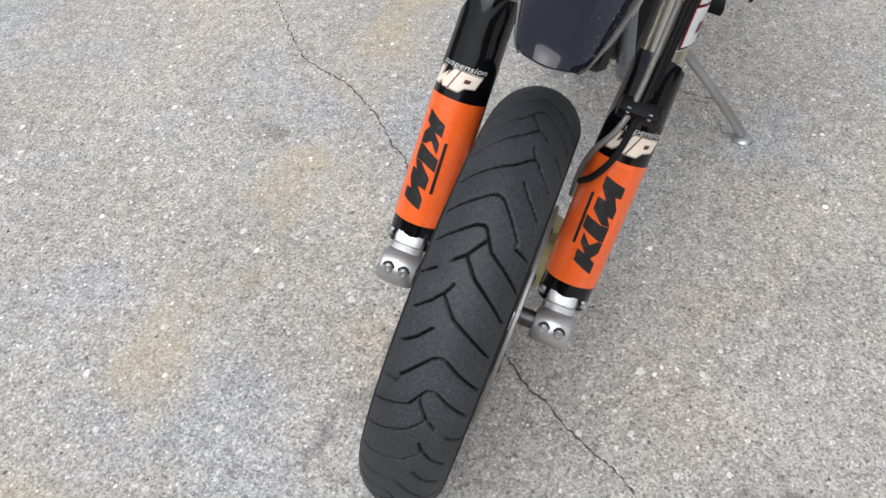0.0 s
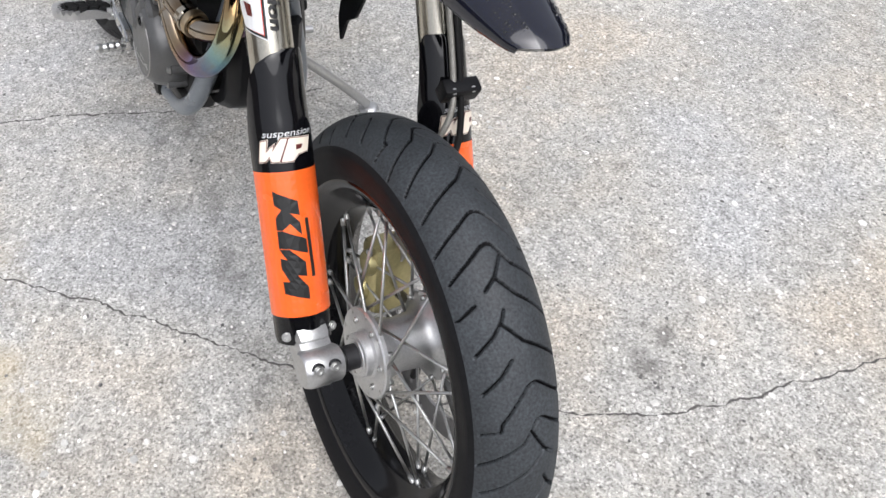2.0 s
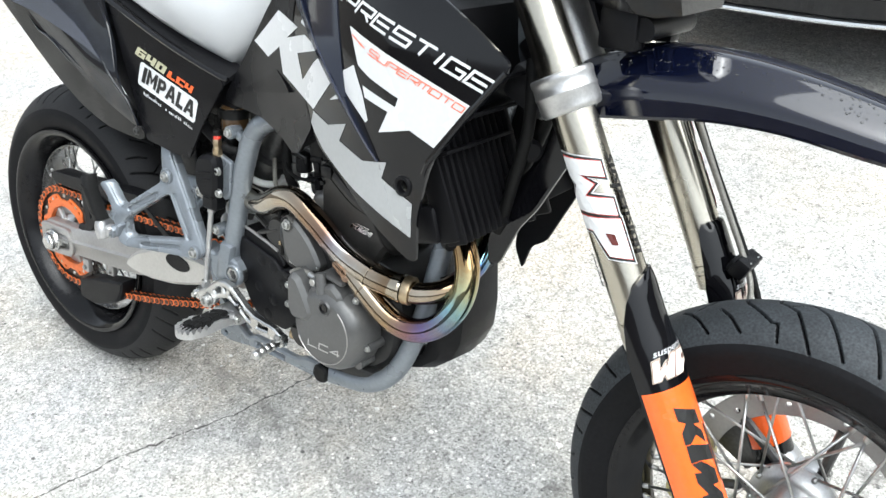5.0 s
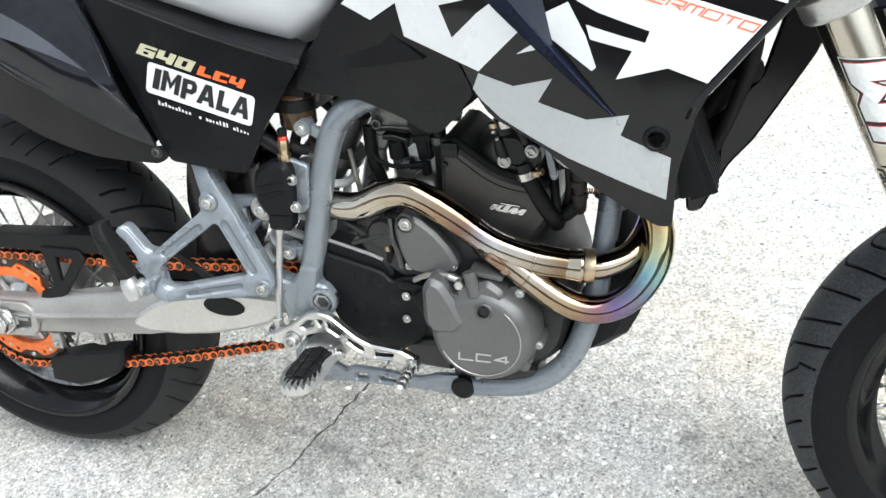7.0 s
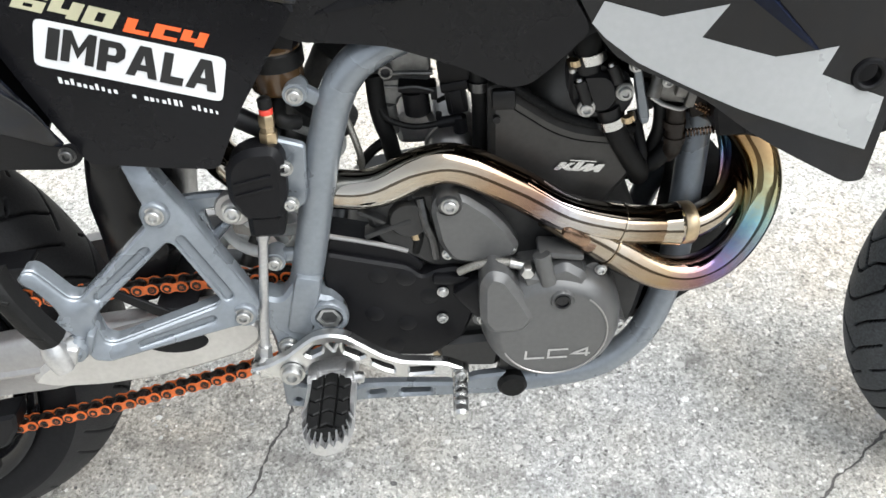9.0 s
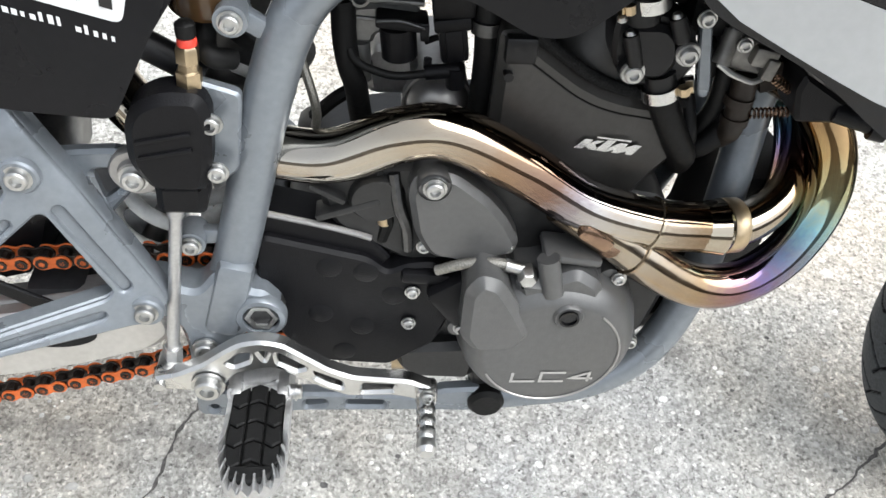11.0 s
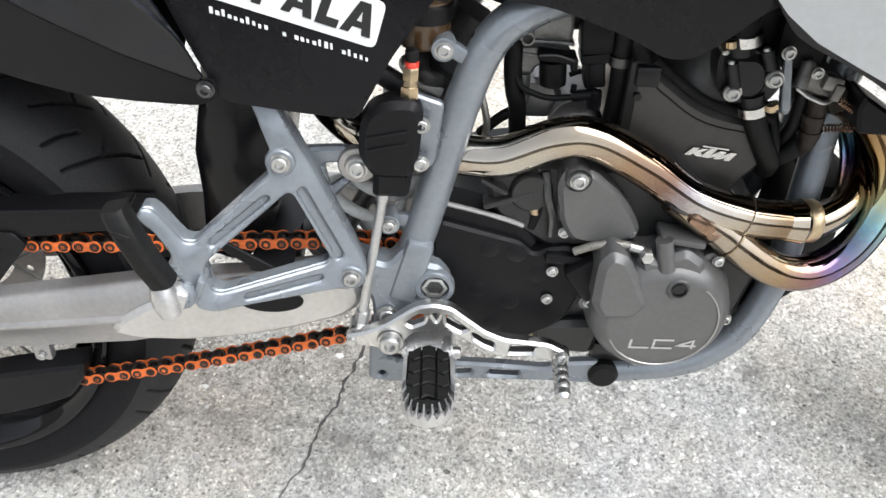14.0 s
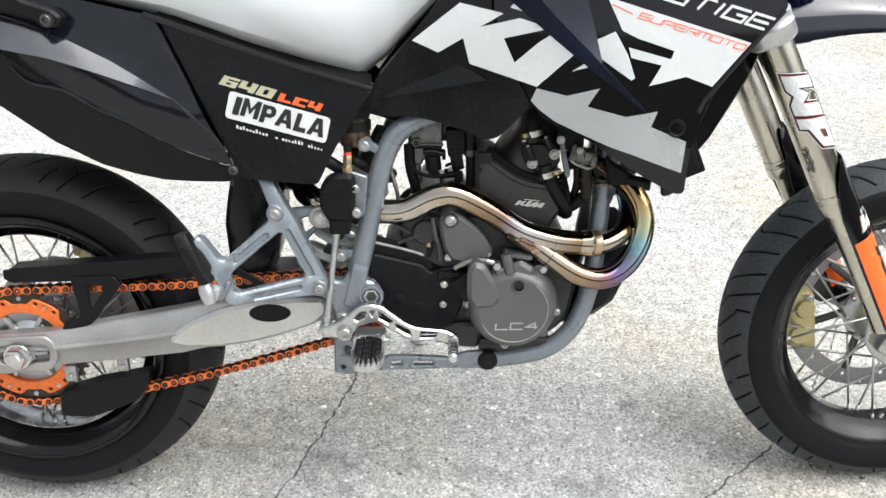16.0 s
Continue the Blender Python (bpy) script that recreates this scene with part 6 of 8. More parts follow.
head = part("cylinder_head", loft([head_ring(*r) for r in ((0.836, 0.580, 0.062, 0.076, 0.0), (0.838, 0.606, 0.056, 0.074, 0.002), (0.842, 0.626, 0.046, 0.070, 0.004), (0.850, 0.648, 0.036, 0.066, 0.006), (0.856, 0.668, 0.030, 0.060, 0.006), (0.862, 0.720, 0.030, 0.055, 0.004))]), CYL_PAINT, engine, "dark grey rounded cylinder head")
part("head_gasket", tube([(x + 0.001, -0.079, z + 0.0035) for x, z in ARC], 0.0046, seg=10), FOAM, cyl, "black foam strip")
PUMP = rounded([(0.8288, 0.644), (0.8306, 0.6543), (0.8424, 0.6593), (0.865, 0.6558), (0.8831, 0.6437), (0.8894, 0.6188), (0.8806, 0.6041), (0.8613, 0.6004), (0.8408, 0.6043), (0.8301, 0.6227)], 0.006)
pump = part("water_pump", join(plate(PUMP, -0.092, -0.060, bevel=0.003),
                               plate(rounded([(0.838, 0.650), (0.862, 0.650), (0.872, 0.640), (0.874, 0.622), (0.866, 0.610), (0.850, 0.610), (0.840, 0.622)], 0.006), -0.099, -0.090, bevel=0.004),
                               rod((0.8441, -0.080, 0.6168), (0.8441, -0.0985, 0.6168), 0.0088, 18), rod((0.8781, -0.080, 0.6309), (0.8781, -0.0985, 0.6309), 0.0088, 18),
                               rod((0.8655, -0.088, 0.612), (0.8715, -0.088, 0.592), 0.0115, 20), rod((0.846, -0.090, 0.650), (0.843, -0.090, 0.668), 0.0115, 20)), PUMP_BLACK, engine, "black water pump housing")
for (x0, z0), (x1, z1) in (((0.8374, 0.6444), (0.845, 0.6215)), ((0.8652, 0.6572), (0.8722, 0.6408))):
    part("stud_sleeve", rod((x0, -0.099, z0), (x1, -0.099, z1), 0.0055, 14), PUMP_BLACK, pump)
    part("stud_tip", lathe([(0, 0.003), (0.0026, 0.0028), (0.0036, 0.0012), (0.0038, 0)], (x0, -0.099, z0), (x0 - x1, 0, z0 - z1), 14), STEEL, pump, "small bright stud tip")
part("stud_tip", lathe([(0, 0.003), (0.0026, 0.0028), (0.0036, 0.0012), (0.0038, 0)], (0.8315, -0.094, 0.652), (-0.3, -0.3, 0.9), 14), STEEL, pump, "small bright stud tip")
for x, z in ((0.8441, 0.6168), (0.8781, 0.6309)):
    part("washer", lathe([(0, 0.0012), (0.0082, 0.0012), (0.0086, 0)], (x, -0.0985, z), (0, -1, 0), 24), STEEL, pump)
    bolt(pump, (x, -0.0997, z), 0.0062)


def worm_clamp(at, axis, r, screw, label="bright worm-drive hose clamp"):
    """A steel band round a hose, with the screw housing on one side."""
    band = part("hose_clamp", lathe([(r, -0.0046), (r + 0.0012, -0.0046), (r + 0.0012, 0.0046), (r, 0.0046)], at, axis, 28, closed=True), POLISHED, pump, label)
    d = Vector(screw) - Vector(at)
    side = Vector(axis).normalized()
    mid = Vector(at) + d.normalized() * (r + 0.003) + V(0, -0.004, 0)
    part("clamp_screw", join(rod(mid - d.normalized() * 0.004, Vector(screw), 0.0036, 10), rod(Vector(screw) - d.normalized() * 0.003, Vector(screw) + d.normalized() * 0.002, 0.0048, 6), rod(mid - side * 0.003, mid + side * 0.003, 0.0042, 8)), BRASS, band, "brassy clamp screw")
    return band


worm_clamp((0.8695, -0.088, 0.5975), (0.30, 0, -0.95), 0.0124, (0.888, -0.094, 0.6035))
worm_clamp((0.8480, -0.090, 0.6640), (0.22, 0, -0.97), 0.0124, (0.829, -0.096, 0.6605))
pole([(0.8685, -0.088, 0.602), (0.8725, -0.088, 0.5905), (0.8815, -0.088, 0.572), (0.891, -0.087, 0.555), (0.899, -0.084, 0.541), (0.903, -0.072, 0.527)], 0.0106, "water_hose", GRIP, "black water hose", engine, seg=16)
pole([(0.846, -0.090, 0.660), (0.845, -0.088, 0.68), (0.850, -0.080, 0.700)], 0.0122, "water_hose", GRIP, "black water hose", engine, seg=16)
pole([(0.8960, -0.060, 0.592), (0.9000, -0.070, 0.572), (0.9030, -0.078, 0.555), (0.903, -0.078, 0.540)], 0.0060, "water_hose", GRIP, "black bypass hose", engine, seg=12)
strut = part("head_steady", plate(rounded([(0.8870, 0.6450), (0.8905, 0.6500), (0.8950, 0.6460), (0.9060, 0.598), (0.9050, 0.590), (0.8985, 0.590), (0.8960, 0.598)], 0.003), -0.086, -0.078, bevel=0.0012), FRAME_GREY, engine, "small grey metal strut")
bolt(strut, (0.8890, -0.088, 0.6510), 0.0052)
part("wire_loom", join(box((0.905, -0.058, 0.655), (0.046, 0.04, 0.050), 0.008), box((0.872, -0.050, 0.672), (0.040, 0.03, 0.05), 0.008), rod((0.902, -0.070, 0.628), (0.906, -0.070, 0.600), 0.007, 12)), GRIP, engine, "black wrapped wire bundle")
valve = part("air_valve", join(plate(rounded([(0.9053, 0.6300), (0.9100, 0.6420), (0.9160, 0.6440), (0.9220, 0.634), (0.9330, 0.633), (0.9441, 0.6304), (0.9493, 0.6158), (0.9431, 0.6065), (0.9222, 0.6104), (0.9078, 0.616)], 0.003), -0.084, -0.058, bevel=0.002),
                               rod((0.9130, -0.080, 0.6395), (0.9065, -0.088, 0.6180), 0.0062, 16), box((0.936, -0.085, 0.6235), (0.018, 0.012, 0.014), 0.0025, (0, 12, 0)), box((0.9405, -0.090, 0.6165), (0.009, 0.008, 0.016), 0.002, (0, 12, 0))), VALVE_GREY, engine, "grey cast air valve")
part("valve_rim", tube([(0.9060, -0.086, 0.6175), (0.9150, -0.089, 0.6120), (0.9230, -0.089, 0.6085), (0.9330, -0.088, 0.6050), (0.9420, -0.084, 0.6065)], 0.0022, seg=8), SILVER, valve, "bright lower rim")
bolt(valve, (0.9190, -0.089, 0.6335), 0.0044)
part("valve_hose", join(tube([(0.931, -0.080, 0.606), (0.932, -0.080, 0.590), (0.9325, -0.080, 0.575), (0.932, -0.079, 0.560), (0.930, -0.070, 0.548)], 0.0088, seg=16), lathe([(0.009, -0.0035), (0.0106, -0.0035), (0.0106, 0.0035), (0.009, 0.0035)], (0.931, -0.080, 0.586), (0.05, 0, 1), 22, closed=True),
                        lathe([(0.009, -0.003), (0.0102, -0.003), (0.0102, 0.003), (0.009, 0.003)], (0.9323, -0.080, 0.570), (0.0, 0, 1), 22, closed=True)), HOSE_BROWN, valve, "brownish black hose under the valve")
part("wire_loom", tube([(0.918, -0.072, 0.612), (0.919, -0.072, 0.594), (0.919, -0.070, 0.574), (0.914, -0.064, 0.550), (0.905, -0.060, 0.525)], 0.0065, seg=12), GRIP, engine, "black wrapped wire bundle")
part("wire_loom", tube([(0.930, -0.072, 0.556), (0.918, -0.074, 0.544), (0.906, -0.070, 0.536), (0.890, -0.066, 0.528)], 0.0090, seg=12), GRIP, engine, "black wrapped wire bundle")
for (a, b) in (((0.9398, -0.085, 0.5779), (0.9683, -0.085, 0.5797)), ((0.9500, -0.084, 0.6056), (0.9650, -0.084, 0.5965))):
    A, B = Vector(a), Vector(b)
    n = int((B - A).length / 0.0030 * 6)
    x, y, z = basis(B - A)
    coil = [A + (B - A) * (k / n) + x * (0.0034 * math.cos(k * 1.05)) + y * (0.0034 * math.sin(k * 1.05)) for k in range(n + 1)]
    part("exhaust_spring", join(tube(coil, 0.0009, seg=5, smooth_line=False), rod(A - (B - A).normalized() * 0.006, A, 0.001, 6), rod(B, B + (B - A).normalized() * 0.006, 0.001, 6)), GUSSET, engine, "small rusty coil spring")
part("coil_cover", join(plate(rounded([(0.9606, 0.6044), (0.9640, 0.6180), (0.9955, 0.5990), (1.010, 0.5900), (0.9999, 0.5790), (0.9669, 0.5797)], 0.004), -0.100, -0.060, bevel=0.003), rod((0.995, -0.095, 0.588), (1.024, -0.106, 0.584), 0.0085, 14), rod((1.018, -0.106, 0.584), (1.028, -0.109, 0.583), 0.0105, 14)), BLACK_PLASTIC, engine, "black plastic cover with a capped end")
part("frame_bracket", plate(rounded([(0.942, 0.606), (0.960, 0.612), (0.966, 0.590), (0.950, 0.584)], 0.003), -0.070, -0.062, bevel=0.001), HOSE_BROWN, engine, "dull brown metal tab")

# carburettor, intake and the lines about it
carb = part("carburettor", join(plate(rounded([(0.6507, 0.6334), (0.6743, 0.6351), (0.7047, 0.6331), (0.7049, 0.6202), (0.6741, 0.6129), (0.6723, 0.6053), (0.6533, 0.6061), (0.6486, 0.6205)], 0.004), -0.050, 0.02, bevel=0.003),
                                box((0.680, -0.020, 0.655), (0.052, 0.06, 0.036), 0.005), lathe([(0.0046, -0.002), (0.0046, 0.004), (0.0066, 0.004), (0.0066, -0.012)], (0.6638, -0.053, 0.6428), (0, -1, 0), 24),
                                box((0.6785, -0.046, 0.6385), (0.058, 0.012, 0.0035), 0.001, (0, 3, 0)), box((0.666, -0.048, 0.6255), (0.030, 0.008, 0.003), 0.001, (0, 4, 0)),
                                rod((0.65, 0.0, 0.655), (0.76, 0.0, 0.655), 0.022, 18)), CARB, engine, "grey cast carburettor")
part("carburettor_port", lathe([(0, -0.001), (0.0046, -0.001), (0.0047, 0.0005)], (0.6638, -0.0545, 0.6428), (0, -1, 0), 20), BLACK_METAL, carb, "dark open port")
part("sensor_plug", join(lathe([(0, 0.015), (0.0115, 0.015), (0.0128, 0.0138), (0.0128, -0.009), (0, -0.009)], (0.690, -0.052, 0.613), (0.08, 0, -1), 26), box((0.692, -0.054, 0.6275), (0.036, 0.022, 0.008), 0.002, (0, 6, 0)), box((0.7075, -0.056, 0.6225), (0.006, 0.020, 0.012), 0.0015)), BLACK_PLASTIC, carb, "black sensor plug")
part("sensor_clip", tube([(0.675, -0.064, 0.6305), (0.690, -0.067, 0.6325), (0.703, -0.066, 0.6285), (0.709, -0.064, 0.625)], 0.0014, seg=8), DARK_STEEL, carb, "dark wire clip")
part("coil_plug", join(box((0.7280, -0.050, 0.6130), (0.0200, 0.022, 0.030), 0.003, (0, -8, 0)), box((0.7265, -0.050, 0.6275), (0.0260, 0.026, 0.010), 0.002, (0, -8, 0)), box((0.7265, -0.048, 0.648), (0.030, 0.03, 0.034), 0.004, (0, -4, 0)), box((0.7285, -0.0615, 0.6130), (0.012, 0.004, 0.022), 0.001, (0, -8, 0))), BLACK_PLASTIC, carb, "black electrical plug")
pole([(0.6520, -0.052, 0.640), (0.6530, -0.054, 0.610), (0.6560, -0.054, 0.590), (0.6600, -0.052, 0.575), (0.6620, -0.046, 0.556), (0.6640, -0.040, 0.535)], 0.0086, "breather_hose", GRIP, "black breather hose", engine, seg=16)
part("drain_stub", join(rod((0.6635, -0.046, 0.606), (0.6645, -0.046, 0.576), 0.0070, 18), lathe([(0.0070, -0.003), (0.0082, -0.003), (0.0082, 0.003), (0.0070, 0.003)], (0.6642, -0.046, 0.5855), (0.03, 0, -1), 20, closed=True)), CARB, carb, "grey drain stub with a clamp")
pole([(0.6560, -0.060, 0.6080), (0.6605, -0.062, 0.6000), (0.6705, -0.064, 0.5944), (0.6879, -0.064, 0.5893), (0.7088, -0.062, 0.5903), (0.7226, -0.060, 0.593)], 0.0030, "fuel_hose", GRIP, "thin black fuel hose", engine, seg=10)
part("hose_joint", join(rod((0.7090, -0.061, 0.5905), (0.7330, -0.061, 0.5935), 0.0056, 14), rod((0.7300, -0.061, 0.5960), (0.7310, -0.060, 0.5800), 0.0070, 14), rod((0.7105, -0.058, 0.5930), (0.7108, -0.058, 0.6000), 0.0030, 10)), BLACK_PLASTIC, engine, "black elbow of the hose")
pole([(0.7100, -0.030, 0.598), (0.7200, -0.032, 0.6030), (0.7330, -0.034, 0.604)], 0.0026, "wire_loom", GRIP, "thin black wire", engine, seg=8)
vac = pole([(0.7500, -0.056, 0.700), (0.7500, -0.058, 0.640), (0.7512, -0.058, 0.600), (0.7500, -0.054, 0.555), (0.748, -0.05, 0.53)], 0.0088, "breather_hose", GRIP, "black upright breather hose", engine, seg=16)
part("hose_band", lathe([(0.0088, -0.0045), (0.0112, -0.0045), (0.0112, 0.0045), (0.0088, 0.0045)], (0.7500, -0.058, 0.6270), (0, 0, 1), 24, closed=True), DARK_STEEL, vac, "grey band round the hose")
pole([(0.619, -0.05, 0.605), (0.6295, -0.06, 0.572), (0.6320, -0.058, 0.552), (0.6290, -0.05, 0.53)], 0.0035, "wire_loom", BRAID, "thin grey line", engine, seg=8)
pole([(0.628, -0.03, 0.533), (0.645, -0.04, 0.555), (0.660, -0.04, 0.565)], 0.0055, "wire_loom", GRIP, "black line", engine, seg=8)
starter = part("starter_motor", join(lathe([(0, 0.012), (0.012, 0.011), (0.0190, 0.006), (0.0235, -0.002), (0.0250, -0.012), (0.0250, -0.10)], (0.7210, -0.040, 0.5480), (0, -1, 0), 36),
                                     lathe([(0.0250, -0.004), (0.0272, -0.004), (0.0272, 0.004), (0.0250, 0.004)], (0.7210, -0.030, 0.5480), (0, -1, 0), 36, closed=True)), SWING_DARK, engine, "grey starter motor")
part("starter_cap", join(plate(rounded([(0.664, 0.575), (0.676, 0.5885), (0.700, 0.5860), (0.708, 0.570), (0.700, 0.545), (0.668, 0.545)], 0.008), -0.020, 0.04, bevel=0.006), rod((0.6765, -0.015, 0.581), (0.6765, -0.027, 0.581), 0.006, 12)), SILVER, starter, "grey cast starter end")
pole([(0.688, -0.098, 0.53), (0.692, -0.105, 0.505), (0.698, -0.104, 0.485), (0.700, -0.10, 0.460)], 0.0045, "breather_hose", DARK_STEEL, "spring-wrapped line", engine, seg=8)
pole([(0.676, -0.090, 0.545), (0.678, -0.098, 0.515), (0.684, -0.098, 0.488), (0.680, -0.094, 0.465)], 0.0050, "breather_hose", GRIP, "black line", engine, seg=8)
part("cable_ferrule", join(rod((0.681, -0.098, 0.497), (0.682, -0.098, 0.484), 0.0055, 10)), BRASS, engine, "small brass ferrule")
part("generator_cover", lathe([(0, 0.02), (0.06, 0.02), (0.068, 0.012), (0.07, 0)], (0.80, 0.10, 0.395), (0, 1, 0), 40), CASE, engine, "graphite generator cover")

# exhaust: two headers that merge into one pipe
main = pole([(0.55, -0.070, 0.540), (0.606, -0.088, 0.540), (0.648, -0.098, 0.545), (0.692, -0.104, 0.567), (0.727, -0.106, 0.570), (0.775, -0.108, 0.546), (0.826, -0.108, 0.512), (0.880, -0.106, 0.493), (0.925, -0.102, 0.486)], 0.0195, "exhaust_pipe", PIPE_MAIN, "polished straw-tinted exhaust pipe", seg=28, per=10)
part("weld_bead", lathe([(0.0195, -0.0015), (0.0209, -0.001), (0.0209, 0.001), (0.0195, 0.0015)], (0.8815, -0.106, 0.4925), (0.92, 0.03, -0.32), 32, closed=True), PIPE_MAIN, main, "welded seam")
part("gusset", join(box((0.836, -0.124, 0.494), (0.030, 0.012, 0.013), 0.004, (0, 36, 0)), lathe([(0, 0.006), (0.0075, 0.006), (0.0092, 0.003), (0.0095, -0.012)], (0.848, -0.122, 0.484), (0.1, -1, 0.3), 18)), GUSSET, main, "brown heat-stained welded gusset")
h1 = pole([(0.812, -0.104, 0.512), (0.848, -0.109, 0.487), (0.872, -0.110, 0.468), (0.905, -0.110, 0.444), (0.930, -0.108, 0.431), (0.956, -0.104, 0.426), (0.982, -0.098, 0.432), (1.006, -0.090, 0.450), (1.024, -0.080, 0.480), (1.029, -0.071, 0.512), (1.020, -0.060, 0.545), (0.994, -0.047, 0.577), (0.945, -0.035, 0.60)], 0.0182, "header_pipe", PIPE, "heat-tinted header pipe with blue and gold bends", seg=28, per=8)
part("weld_bead", lathe([(0.0182, -0.0015), (0.0198, -0.001), (0.0198, 0.001), (0.0182, 0.0015)], (0.872, -0.110, 0.468), (0.82, 0, -0.57), 32, closed=True), PIPE, h1, "welded seam")
pole([(0.925, -0.102, 0.486), (0.962, -0.092, 0.482), (0.998, -0.066, 0.494), (1.014, -0.02, 0.525), (1.000, 0.02, 0.565), (0.955, 0.035, 0.60)], 0.0165, "header_pipe", PIPE, "heat-tinted header pipe", seg=28, per=8)
part("pipe_clamp", lathe([(0.0165, -0.0065), (0.0205, -0.0065), (0.0215, -0.005), (0.0215, 0.005), (0.0205, 0.0065), (0.0165, 0.0065)], (0.947, -0.0975, 0.4845), (1, 0.2, -0.08), 28, closed=True), BRASS, main, "brass-coloured pipe collar")
part("pipe_flare", lathe([(0.0195, -0.012), (0.0205, -0.004), (0.0222, 0.006), (0.0205, 0.009)], (0.932, -0.101, 0.4855), (1, 0.12, -0.05), 28), PIPE_MAIN, main)

# oil cooler guard ahead of the cradle, radiator and its shields
part("oil_cooler_guard", loft([[V(x + dx, y, z) for dx, y, z in ((-0.012, -0.058, z0), (0.006, -0.045, z0), (0.012, 0, z0), (0.006, 0.045, z0), (-0.012, 0.058, z0), (-0.04, 0.058, z0), (-0.04, -0.058, z0))] for x, z0 in ((1.000, 0.500), (1.004, 0.44), (1.000, 0.395), (0.985, 0.362), (0.955, 0.338), (0.935, 0.330))]), BLACK_PLASTIC, moto, "matt black guard below the radiator")
for s in (-1, 1):
    rad = part("radiator", box((1.024, 0.098 * s, 0.728), (0.035, 0.150, 0.245), 0.006, (0, -22, 0)), RAD_BLACK, moto, "black radiator behind a louvred guard")
    for k in range(11 if s < 0 else 0):
        part("radiator_louvre", box((1.035, s * (0.030 + 0.0136 * k), 0.724), (0.030, 0.0050, 0.238), 0.0015, (0, -22, 0)), RAD_BLACK, rad)
    for k in range(5):
        part("louvre_bar", box((1.000 + 0.0225 * k, 0.098 * s, 0.632 + 0.0465 * k), (0.034, 0.150, 0.005), 0.0012, (0, -22, 0)), RAD_BLACK, rad)
    part("guard_edge", box((1.040, 0.021 * s, 0.722), (0.036, 0.010, 0.250), 0.003, (0, -22, 0)), BLACK_PLASTIC, rad, "raised black edge")
bolt(moto, (1.090, -0.028, 0.735), 0.0065, (0.8, -0.6, 0), mat=DARK_STEEL)
part("radiator_shield", plate(rounded([(1.105, 0.745), (1.118, 0.70), (1.092, 0.612), (1.046, 0.524), (1.02, 0.508), (1.005, 0.465), (0.99, 0.50), (1.0, 0.62), (1.03, 0.745)], 0.008), 0.117, 0.123, bevel=0.001), BLACK_PLASTIC, moto, "black left radiator shield")
part("radiator_tank", box((1.030, -0.165, 0.63), (0.045, 0.03, 0.05), 0.008, (0, -15, 0)), BLACK_PLASTIC, moto, "black radiator end tank")
part("headstock", join(rod((1.08, 0, 0.86), (1.13, 0, 0.80), 0.036, 24), box((1.11, 0, 0.80), (0.07, 0.16, 0.05), 0.012, (0, 27, 0))), BLACK_METAL, moto, "black steering head")
pole([(1.11, -0.07, 0.84), (1.12, -0.085, 0.76), (1.10, -0.08, 0.68), (1.07, -0.06, 0.60)], 0.008, "wire_loom", GRIP, "black wire loom")
pole([(1.13, -0.03, 0.84), (1.11, -0.04, 0.74), (1.06, -0.05, 0.64), (1.01, -0.07, 0.60)], 0.011, "water_hose", GRIP, "black water hose")
part("hose_cap", join(lathe([(0, 0.008), (0.010, 0.008), (0.014, 0.004), (0.014, -0.03)], (1.118, -0.070, 0.725), (0.7, -0.7, 0.1), 24)), BLACK_PLASTIC, moto, "round black cap")


# ---- rear brake parts beside the frame tube ----
mc = part("brake_master_cylinder", join(plate(rounded([(0.515, 0.560), (0.517, 0.590), (0.524, 0.604), (0.541, 0.613), (0.566, 0.613), (0.572, 0.602), (0.569, 0.560), (0.562, 0.536), (0.528, 0.537)], 0.008), -0.136, -0.104, bevel=0.006),
                                        plate(rounded([(0.528, 0.545), (0.527, 0.516), (0.560, 0.516), (0.564, 0.545)], 0.006), -0.134, -0.104, bevel=0.006),
                                        box((0.541, -0.1365, 0.583), (0.036, 0.003, 0.003), 0.001, (0, -12, 0)), box((0.541, -0.1365, 0.571), (0.036, 0.003, 0.003), 0.001, (0, -12, 0))), BLACK_PLASTIC, moto, "black rear brake master cylinder")
part("mount_plate", plate(rounded([(0.560, 0.615), (0.590, 0.605), (0.584, 0.545), (0.570, 0.535), (0.560, 0.545)], 0.005), -0.118, -0.108, bevel=0.002), FRAME_GREY, moto, "blue-grey bracket")
for z in (0.5895, 0.5515):
    bolt(mc, (0.5705, -0.128, z), 0.0062)
part("brass_union", join(lathe([(0.007, 0), (0.0085, 0.001), (0.0085, 0.012), (0.007, 0.013), (0.006, 0.017), (0.0075, 0.018), (0.0075, 0.028), (0.006, 0.030)], (0.559, -0.118, 0.610), (0.05, 0, 1), 6), rod((0.560, -0.118, 0.60), (0.561, -0.118, 0.64), 0.0055)), BRASS, mc, "brass hose union")
part("red_cap", lathe([(0, 0.0055), (0.0055, 0.005), (0.0062, 0.004), (0.0062, 0)], (0.561, -0.118, 0.6395), (0, 0, 1), 14), RED, mc, "small red ring")
part("union_cap", lathe([(0, 0.010), (0.0045, 0.0095), (0.0062, 0.008), (0.0062, 0)], (0.561, -0.118, 0.6455), (0, 0, 1), 14), GRIP, mc, "black rubber cap")
part("fluid_reservoir", lathe([(0, -0.02), (0.021, -0.02), (0.024, -0.016), (0.024, 0.022), (0.021, 0.025), (0, 0.025)], (0.570, -0.086, 0.668), (0, 0, 1), 26), RESERVOIR, moto, "brown brake fluid reservoir")
